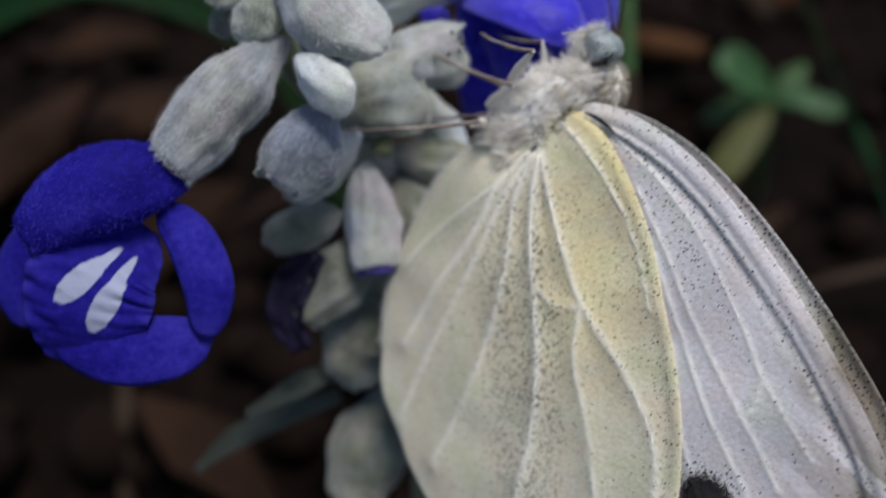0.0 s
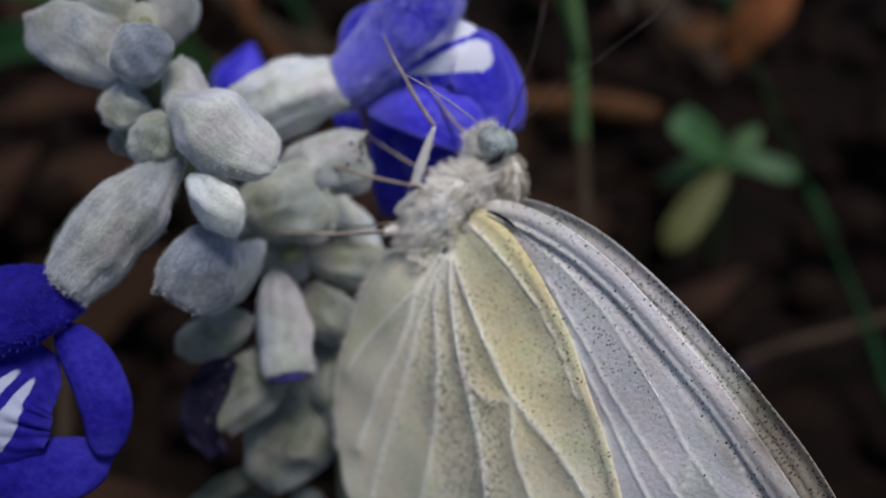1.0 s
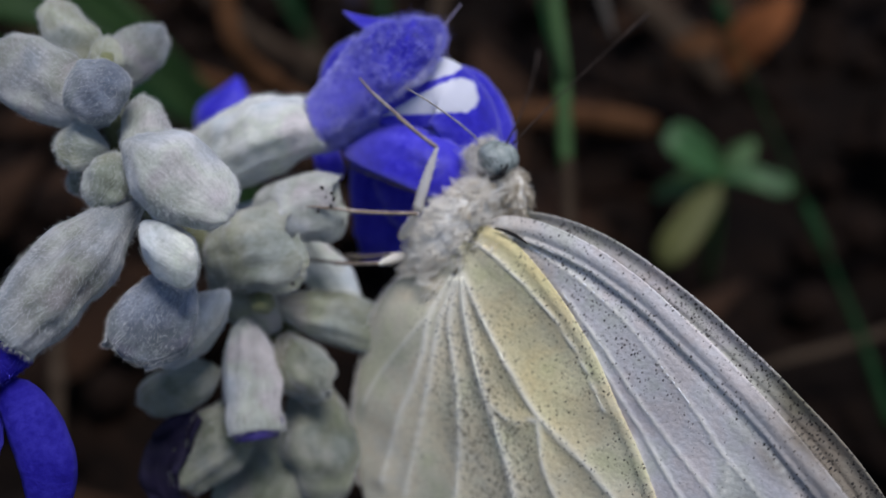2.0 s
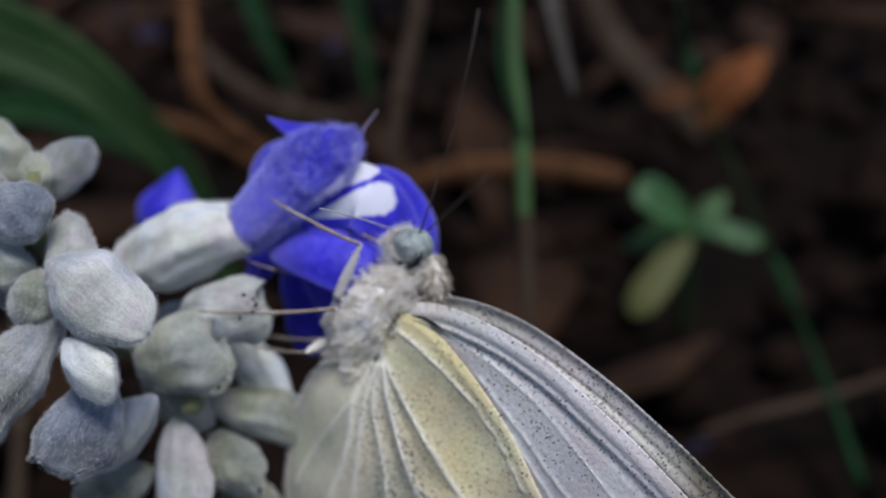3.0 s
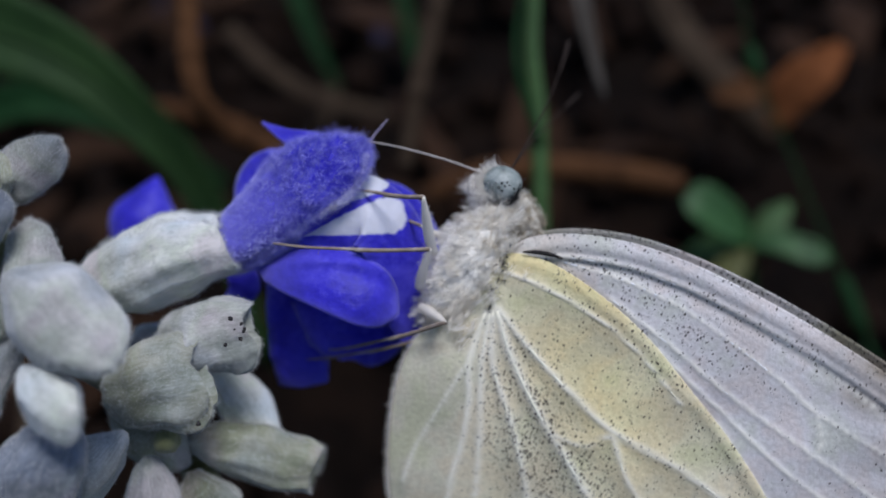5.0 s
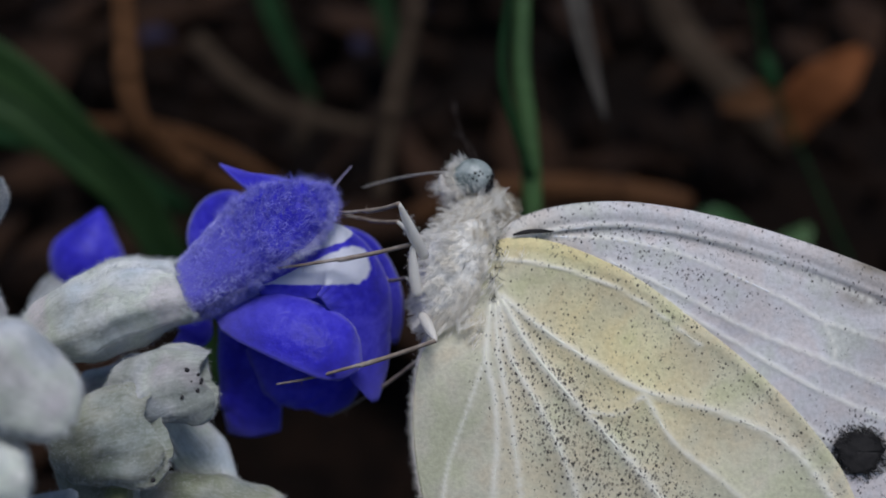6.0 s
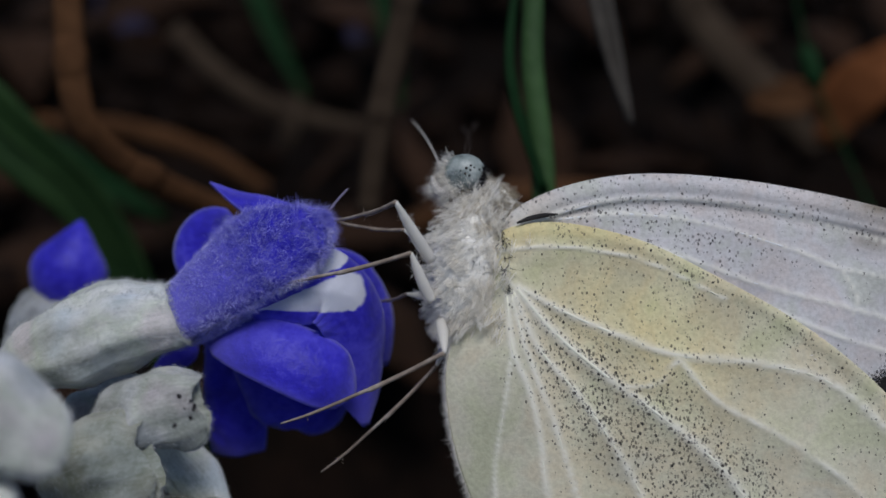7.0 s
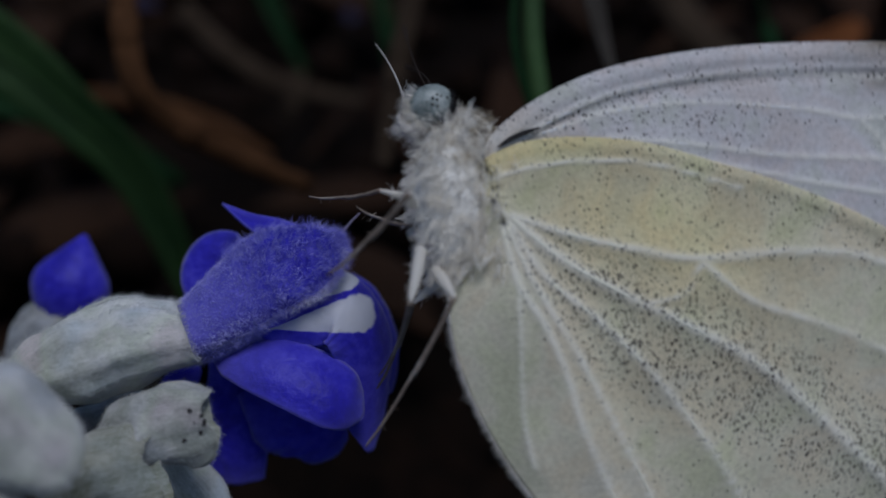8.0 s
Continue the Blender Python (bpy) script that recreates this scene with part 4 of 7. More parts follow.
def main_blossom():
    """Two-lipped blue corolla: hairy hood, side lobes, white-marked lower lip."""
    c = CALYX_MAIN
    rng = random.Random(31)
    # throat that leaves the calyx, downy all round
    rows = ring_rows(V((-9.3, 0.9, -2.0)), V((-5.6, 2.6, -1.9)), [0.86, 0.90, 0.94, 1.0, 1.0, 0.9], 2.75 * MM, 0.95, (0, 0, 1), 20, 32, 5, 0.02, V((0.05, -0.12, 0.1)), 0.10, 4)
    bm = bmesh.new()
    verts = [[bm.verts.new(p) for p in r] for r in rows]
    grid_faces(bm, verts, True)
    bm.faces.new(list(reversed(verts[0])))
    bm.faces.new(verts[-1])
    bmesh.ops.recalc_face_normals(bm, faces=bm.faces)
    along = V((6.3, 4.2, 2.2)).normalized()
    hairs(bm, skin_spots(rows, 9000, rng, True, 0.2, 1.0), 0.21 * MM, 0.012 * MM, 1, 0.5, along * 0.5, rng, 1.6)
    hairs(bm, skin_spots(rows, 5000, rng, True, 0.2, 1.0), 0.21 * MM, 0.013 * MM, 2, 0.5, along * 0.5, rng, 1.6)
    part("throat", bm, [PETAL_PALE, PALE_HAIR, VIOLET_HAIR], c, "pale violet downy corolla tube")
    # hood: a domed helmet between its back and its fringed lower margin
    back = spline([V(p) for p in ((-9.1, 2.1, -2.1), (-8.2, 3.2, -2.1), (-7.3, 4.4, -1.9), (-6.4, 5.3, -1.5), (-5.4, 5.85, -1.0), (-4.0, 6.05, -0.5), (-3.0, 5.85, -0.3), (-2.75, 5.6, -0.2))], 40)
    brim = spline([V(p) for p in ((-8.8, 0.3, -1.8), (-7.4, 0.75, -1.3), (-6.1, 1.45, -0.8), (-5.1, 2.2, -0.4), (-4.1, 2.9, 0.0), (-3.3, 3.5, 0.2), (-2.8, 4.4, 0.2), (-2.6, 5.2, 0.0))], 40)
    rows = []
    for i, (a, b) in enumerate(zip(back, brim)):
        mid, half = (a + b) / 2, (b - a) / 2
        end = min(1.0, (39 - i) / 7)
        rise_in = min(1.0, i / 14)
        mid = mid + Vector((0, 0, 0.45 * MM)) * (1 - rise_in)
        ring = []
        for j in range(40):
            an = 2 * math.pi * j / 40
            rise = math.sin(an) * ((0.55 + 0.3 * (1 - rise_in)) if math.sin(an) > 0 else 0.30) * half.length * end ** 0.5
            p = mid + half * math.cos(an) + Vector((0, 0, 1)) * rise
            ring.append(p + noise.noise_vector(p * 700) * 0.16 * MM + noise.noise_vector(p * 1900) * 0.09 * MM)
        rows.append(ring)
    bm = bmesh.new()
    verts = [[bm.verts.new(p) for p in r] for r in rows]
    grid_faces(bm, verts, True)
    bm.faces.new(list(reversed(verts[0])))
    bm.faces.new(verts[-1])
    bmesh.ops.recalc_face_normals(bm, faces=bm.faces)
    hairs(bm, skin_spots(rows, 12000, rng, True, 0.3, 1.0), 0.40 * MM, 0.015 * MM, 1, 0.5, along * 0.5, rng, 1.9)
    hairs(bm, skin_spots(rows, 9000, rng, True, 0.12, 0.6), 0.22 * MM, 0.013 * MM, 2, 0.5, along * 0.5, rng, 1.3)
    hairs(bm, skin_spots(rows, 12000, rng, True, 0.03, 0.42), 0.15 * MM, 0.014 * MM, 2, 0.6, along * 0.4, rng, 1.6)
    hairs(bm, skin_spots(rows, 3400, rng, True, 0.3, 1.0), 0.52 * MM, 0.014 * MM, 2, 0.4, along * 0.4, rng, 1.5)
    hairs(bm, skin_spots(rows, 350, rng, True, 0.25, 1.0), 0.30 * MM, 0.020 * MM, 3, 0.5, along * 0.3, rng, 1.5)
    # long pale fringe on the outer part of the brim
    fringe = []
    for _ in range(1500):
        i = min(38, int(20 + 19 * rng.random()))
        k = (brim[i] - back[i]).normalized()
        fringe.append((brim[i].lerp(brim[i + 1], rng.random()) + V((rng.gauss(-0.05, 0.06), rng.gauss(0.05, 0.06), rng.uniform(-0.1, 0.35))), (k + Vector((0, 0, rng.uniform(0, 0.8)))).normalized()))
    hairs(bm, fringe, 0.42 * MM, 0.016 * MM, 3, 0.35, (0, 0, 0), rng, 1.0)
    count = len(bm.verts)
    hood = part("hood", bm, [PETAL, VIOLET_HAIR, PALE_HAIR, FRINGE_HAIR], c, "hairy violet-blue upper lip")
    # the skin pales towards the tube
    pale = np.zeros(count, np.float32)
    pale[:1600] = np.clip(1.6 - np.arange(1600) // 40 / 14, 0, 1.6)
    hood.data.attributes.new("edge", "FLOAT", "POINT").data.foreach_set("value", pale)
    petal("fin", c, [(-4.4, 5.5, -2.0), (-5.3, 5.9, -2.4), (-6.3, 6.3, -2.9), (-7.4, 6.9, -3.4)], [0.9, 0.7, 0.36, 0.03], (0.2, 0.5, 1), PETAL, 0.1, label="pointed blue lobe")
    petal("side_lobe", c, [(-6.7, 2.3, -4.4), (-7.7, 3.7, -4.7), (-7.4, 4.9, -4.6), (-6.2, 5.3, -4.2)], oval(1.15, 0.7, 0.1, 0.5), (-0.3, 0.4, 1), PETAL, -0.3)
    petal("lower_lobe", c, [(-7.0, 0.7, -2.2), (-5.5, 0.45, -0.7), (-3.8, -0.05, 0.1), (-2.1, -0.8, 0.3), (-1.0, -1.65, -0.4)], oval(1.5, 0.55, 0, 0.62), (0.15, 0.35, 1), PETAL, -0.28, 0.14, 0.05, 2, label="broad blue lower lobe", n=36, m=21, base=0.45)
    petal("lip", c, [(-5.6, 1.7, -1.3), (-4.0, 2.5, -0.5), (-2.4, 2.9, -0.2), (-1.1, 1.6, -0.6), (-0.6, -0.6, -1.3), (-0.1, -3.3, -2.3)], oval(1.65, 0.6, 0.15, 0.45), (0.35, 0.2, 1), PETAL_MARKED, -0.3, 0.12, 0.06, 3, label="blue lower lip with white marks", n=70, m=44,
          wedges=[((-5.1, 1.70), (-0.95, 2.85), 0.72), ((-4.4, 2.85), (-1.75, 4.35), 0.46)], marks=[((-1.45, 2.25), 0.30, 0.42, 0.3)])
    petal("lip_back", c, [(-2.3, 3.5, -2.5), (-0.9, 3.1, -2.6), (0.3, 1.5, -3.0), (0.9, -0.8, -3.6)], oval(1.15, 0.9, 0.1, 0.5), (0.6, 0.1, 1), PETAL, -0.3, 0.15, 0.1, 4)
    petal("lip_fold", c, [(-5.9, 1.2, -3.1), (-3.6, 0.2, -2.4), (-1.9, -0.8, -2.3), (-0.7, -1.9, -2.8)], oval(1.5, 0.8, 0.2, 0.5), (0.2, 0.2, 1), PETAL, -0.2, 0.12, 0.1, 9)
    petal("skirt", c, [(-6.3, 0.8, -4.3), (-5.8, -1.5, -4.6), (-5.55, -3.6, -5.1), (-5.3, -5.5, -5.7)], [0.9, 1.35, 1.45, 1.2], (-0.1, 0, 1), PETAL, -0.45, 0.12, 0.3, 6, n=30, m=21)
    petal("skirt", c, [(-4.7, -0.3, -3.5), (-3.2, -1.9, -3.6), (-2.0, -3.0, -4.2), (-1.2, -4.0, -5.0)], [1.6, 2.3, 1.9, 0.9], (0.1, -0.2, 1), PETAL, -0.35, 0.12, 0.3, 7, n=30, m=21)
    petal("petal_tip", c, [(-8.6, 0.4, -5.6), (-8.2, -0.7, -5.5), (-9.1, -1.8, -6.0)], [0.6, 0.8, 0.3], (0, 0, 1), PETAL, -0.2)
    bm = bmesh.new()
    tube(bm, [V((-2.6, 5.8, -1.6)), V((-2.1, 6.5, -1.6)), V((-1.7, 7.0, -1.6))], [0.05 * MM, 0.04 * MM, 0.025 * MM], 8, 6)
    part("style", bm, ANTENNA_PALE, c, "thin pale style")


def left_blossom():
    c = CALYX_LEFT
    rng = random.Random(41)
    base, tip = V((-19.2, -8.4, 5.1)), V((-25.5, -11.5, 6.2))
    rows = ring_rows(base, tip, [0.45, 0.7, 0.85, 0.95, 1.0, 0.95, 0.85, 0.65, 0.4], 4.0 * MM, 0.7, (0, 0, 1), 18, 22, 0, 0, V((0, 0.5, 0.4)), 0.16, 8)
    bm = bmesh.new()
    verts = [[bm.verts.new(p) for p in r] for r in rows]
    grid_faces(bm, verts, True)
    bm.faces.new(list(reversed(verts[0])))
    bm.faces.new(verts[-1])
    bmesh.ops.recalc_face_normals(bm, faces=bm.faces)
    hairs(bm, skin_spots(rows, 3000, rng), 0.16 * MM, 0.02 * MM, 1, 0.6, (0, 0, 0), rng)
    part("hood", bm, [PETAL_SHADED, PETAL], c, "blue hood of the blossom")
    petal("side_lobe", c, [(-19.9, -10.1, 5.3), (-18.5, -11.5, 6.0), (-17.7, -13.4, 6.2), (-17.8, -15.6, 6.0)], oval(1.1, 0.4, 0.3), (0.2, 0, 1), PETAL_SHADED, -0.3, 0.15, 0.1, 1)
    petal("lip", c, [(-21.0, -10.8, 4.8), (-22.3, -12.5, 6.5), (-22.9, -14.7, 6.7), (-23.2, -17.5, 5.5)], oval(2.8, 1.0, 0.2, 0.55), (0, 0.1, 1), PETAL_SHADED_MARKED, -0.15, 0.12, 0.12, 2, label="broad blue lower lip with white marks", n=60, m=40,
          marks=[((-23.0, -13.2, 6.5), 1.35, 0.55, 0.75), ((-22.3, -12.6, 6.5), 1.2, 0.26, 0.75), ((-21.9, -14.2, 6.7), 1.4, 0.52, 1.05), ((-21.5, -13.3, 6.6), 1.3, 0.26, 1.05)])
    petal("skirt", c, [(-24.5, -15.7, 5.8), (-21.9, -16.2, 6.4), (-19.6, -16.1, 6.2), (-17.7, -15.5, 5.5)], oval(1.5, 0.3, 0.2), (0, 0.1, 1), PETAL_SHADED, -0.2, 0.15, 0.1, 3)
    petal("rear_lobe", c, [(-24.4, -11.8, 3.3), (-25.9, -12.3, 3.3), (-27.1, -14.0, 2.9), (-26.5, -16.0, 3.2)], oval(1.6, 0.6, 0.1), (-0.3, 0, 1), PETAL_SHADED, -0.2, 0.15, 0.1, 4)


def small_blossoms():
    # bud of a corolla behind the main calyx
    c = CALYX_BACK
    rows = ring_rows(V((-15.9, 0.6, -14.2)), V((-14.9, 5.0, -14.3)), [0.55, 0.85, 1.0, 1.0, 0.86, 0.62, 0.36, 0.05], 3.9 * MM, 0.8, (0, 0, 1), 14, 18, 0, 0, (0, 0, 0), 0.1, 3)
    bm = bmesh.new()
    verts = [[bm.verts.new(p) for p in r] for r in rows]
    grid_faces(bm, verts, True)
    bm.faces.new(list(reversed(verts[0])))
    bm.faces.new(verts[-1])
    bmesh.ops.recalc_face_normals(bm, faces=bm.faces)
    part("corolla_bud", bm, PETAL, c, "unopened blue corolla")
    # dark withered corolla below
    petal("wilted_corolla", plant, [(-13.9, -12.6, -1.6), (-14.9, -14.1, -1.5), (-15.4, -15.8, -1.4), (-14.6, -17.9, -2.2)], [0.5, 1.0, 0.9, 0.5], (0, 0, 1), PETAL_DRY, 0.5, 0.2, 1.2, 2, label="withered dark violet corolla")
    petal("leaf", plant, [(-13.0, -22.0, -8.2), (-16.5, -23.6, -9.1), (-19.3, -25.3, -10.0), (-21.9, -27.7, -10.8)], [0.4, 0.7, 0.7, 0.2], (0, 0.5, 1), LEAF_DULL, 0.2, 0.2, 0.1, 5, label="narrow dull green leaf")
    petal("leaf", plant, [(-11.9, -19.2, -5.8), (-15.1, -20.8, -5.8), (-18.1, -22.8, -6.8)], [0.4, 0.7, 0.2], (0, 0.5, 1), LEAF_DULL, 0.2, 0.2, 0.1, 6, label="narrow dull green leaf")


main_blossom()
left_blossom()
small_blossoms()

# ---------------------------------------------------------------- the butterfly
butterfly = new("butterfly")
tagged(butterfly, "cabbage white butterfly with closed cream wings clinging to a blossom", "butterfly")


HIND_LEAD = [(-0.79, 1.07, 0.00), (-0.12, 2.21, 0.00), (1.67, 2.36, 0.00), (3.81, 1.78, 0.00), (6.07, 0.71, 0.00), (8.45, -0.95, 0.00), (10.82, -2.74, 0.00), (12.97, -4.76, 0.00), (14.87, -7.26, 0.00), (15.58, -9.87, 0.00), (15.11, -12.73, 0.00)]
HIND_TRAIL = [(-0.79, 0.12, 0.00), (-1.43, -0.48, 0.00), (-2.50, -1.31, 0.00), (-3.21, -3.21, 0.00), (-3.31, -5.83, 0.00), (-2.85, -8.45, 0.00), (-2.02, -10.82, 0.00), (-0.59, -13.20, 0.00), (1.31, -15.35, 0.00), (4.64, -17.01, 0.00), (8.45, -17.72, 0.00)]
FORE_LEAD = [(-0.12, 2.14, 0.00), (0.48, 3.02, 0.00), (2.26, 3.74, 0.00), (4.64, 4.07, 0.00), (7.02, 3.95, 0.00), (9.40, 3.54, 0.00), (11.78, 2.97, 0.00), (14.16, 2.26, 0.00), (16.53, 1.43, 0.00), (18.44, 0.59, 0.00), (19.98, -0.36, 0.00)]
FORE_TRAIL = [(0.00, 1.55, 0.00), (0.83, 1.07, 0.00), (2.50, -0.36, 0.00), (4.40, -2.02, 0.00), (6.54, -3.93, 0.00), (8.92, -5.83, 0.00), (11.30, -7.49, 0.00), (13.44, -8.68, 0.00), (15.58, -8.92, 0.00), (17.72, -7.26, 0.00), (19.82, -2.26, 0.00)]
HIND_VEINS = [
    ([(0.00, 0.00, 0.00), (-0.59, 1.31, 0.00), (1.19, 1.40, 0.00), (3.45, 0.95, 0.00), (5.83, 0.00, 0.00), (8.45, -1.78, 0.00)], 0.07),
    ([(0.24, -0.12, 0.00), (2.02, -1.43, 0.00), (4.16, -2.74, 0.00), (6.30, -3.81, 0.00), (9.16, -4.52, 0.00), (12.25, -5.83, 0.00), (14.63, -8.45, 0.00)], 0.12),
    ([(0.17, -0.17, 0.00), (1.31, -2.02, 0.00), (2.97, -3.93, 0.00), (5.12, -6.07, 0.00), (7.02, -8.21, 0.00), (8.68, -11.06, 0.00), (10.11, -13.92, 0.00)], 0.16),
    ([(6.07, -3.69, 0.00), (7.49, -5.83, 0.00), (9.64, -7.49, 0.00), (12.25, -9.87, 0.00), (13.92, -12.25, 0.00)], 0.08),
    ([(3.69, -4.64, 0.00), (5.12, -4.76, 0.00), (6.30, -3.81, 0.00)], 0.05),
    ([(0.00, -0.26, 0.00), (0.59, -2.50, 0.00), (1.90, -4.64, 0.00), (3.21, -7.26, 0.00), (4.40, -10.82, 0.00), (5.35, -15.58, 0.00)], 0.11),
    ([(-0.12, -0.31, 0.00), (0.17, -2.74, 0.00), (0.71, -5.12, 0.00), (1.19, -7.97, 0.00), (1.78, -12.01, 0.00), (2.50, -15.58, 0.00)], 0.10),
    ([(-0.29, -0.36, 0.00), (-0.40, -2.50, 0.00), (0.00, -4.16, 0.00), (0.17, -6.07, 0.00), (0.12, -8.45, 0.00), (0.48, -12.01, 0.00)], 0.10),
    ([(-0.36, -2.26, 0.00), (-1.07, -4.64, 0.00), (-1.78, -7.02, 0.00), (-2.02, -8.92, 0.00)], 0.06),
]
FORE_VEINS = [
    ([(0.00, 2.14, 0.00), (2.50, 2.78, 0.00), (5.12, 3.02, 0.00), (8.21, 2.69, 0.00), (11.78, 1.78, 0.00), (15.58, 0.36, 0.00)], 0.09),
    ([(2.26, 2.50, 0.00), (5.12, 2.45, 0.00), (8.21, 1.78, 0.00), (11.78, 0.36, 0.00), (13.68, -0.59, 0.00), (17.01, -1.55, 0.00)], 0.08),
    ([(4.64, 1.55, 0.00), (7.49, 0.36, 0.00), (10.59, -1.07, 0.00), (13.92, -2.26, 0.00), (17.01, -3.45, 0.00)], 0.09),
    ([(7.02, 0.00, 0.00), (9.87, -1.55, 0.00), (12.97, -3.21, 0.00), (16.53, -4.64, 0.00)], 0.08),
    ([(10.11, -2.26, 0.00), (12.73, -4.64, 0.00), (16.06, -6.78, 0.00)], 0.07),
    ([(13.68, -0.59, 0.00), (14.16, -1.78, 0.00), (13.92, -2.50, 0.00)], 0.05),
]


def near_line(pts, lines):
    """For each place in the plane, its distance in mm to each of the lines."""
    out = []
    for line, _ in lines:
        path = np.array([(p.x, p.y) for p in spline([Vector((q[0], q[1], 0)) for q in line], 60)])
        out.append(np.sqrt(((pts[:, None, :] - path[None]) ** 2).sum(2)).min(1))
    return np.array(out)


def blob(pts, centre, size, stretch=(1, 1), turn=0.0):
    d = pts - np.array(centre[:2])
    c, s = math.cos(turn), math.sin(turn)
    u, v = (d[:, 0] * c + d[:, 1] * s) / stretch[0], (-d[:, 0] * s + d[:, 1] * c) / stretch[1]
    return np.exp(-(u * u + v * v) / size ** 2)


def wing_grid(lead, trail, veins, camber, z, side, seed, pleat=0.12, n=140, m=120):
    """Membrane between a leading and a trailing margin from the hinge, pleated along its veins (mm)."""
    a = np.array([tuple(p) for p in spline([Vector((q[0], q[1], 0)) for q in lead], n)])
    b = np.array([tuple(p) for p in spline([Vector((q[0], q[1], 0)) for q in trail], n)])
    u = np.linspace(0, 1, m)
    pts = (a[:, None, :2] * (1 - u)[None, :, None] + b[:, None, :2] * u[None, :, None]).reshape(-1, 2)
    s = np.repeat(np.linspace(0, 1, n), m)
    uu = np.tile(u, n)
    dist = near_line(pts, veins)
    width = np.array([r for _, r in veins])[:, None]
    sharp = np.exp(-(dist / (width * 1.3)) ** 2).max(0)
    broad = np.exp(-(dist / 0.62) ** 2).max(0)
    grow = np.minimum(1, s * 5)
    wave = np.array([noise.noise(Vector((x * 0.35, y * 0.35, seed))) for x, y in pts])
    h = z + side * (camber * np.sin(np.pi * uu) * np.sin(np.pi * np.minimum(1, s * 0.9 + 0.1)) + grow * ((0.045 + 0.35 * pleat) * sharp + pleat * broad) + 0.14 * wave)
    return pts, h, sharp, n, m


def wing_mesh(name, pts, h, n, m, fields, mat, label):
    bm = bmesh.new()
    rows = [[Vector((pts[i * m + j][0], pts[i * m + j][1], h[i * m + j])) * MM for j in range(m)] for i in range(n)]
    sheet(bm, rows, 0.05 * MM)
    count = len(bm.verts)
    ob = part(name, bm, mat, butterfly, label)
    for key, values in fields.items():
        attr = ob.data.attributes.new(key, "FLOAT", "POINT")
        both = np.tile(np.clip(values, 0, 1), 2)
        attr.data.foreach_set("value", both[:count].astype(np.float32))
    return ob


def height_at(pts, h, p):
    return float(h[int(((pts - np.array(p[:2])) ** 2).sum(1).argmin())])


def vein(parent, pts, h, line, r, mat):
    bm = bmesh.new()
    path = spline([Vector((q[0], q[1], 0)) for q in line], 22)
    tube(bm, [V((p.x, p.y, height_at(pts, h, p) - 0.02)) for p in path], [r * 0.62 * MM, r * 0.3 * MM], 34, 6, 0.7)
    part("vein", bm, mat, parent)


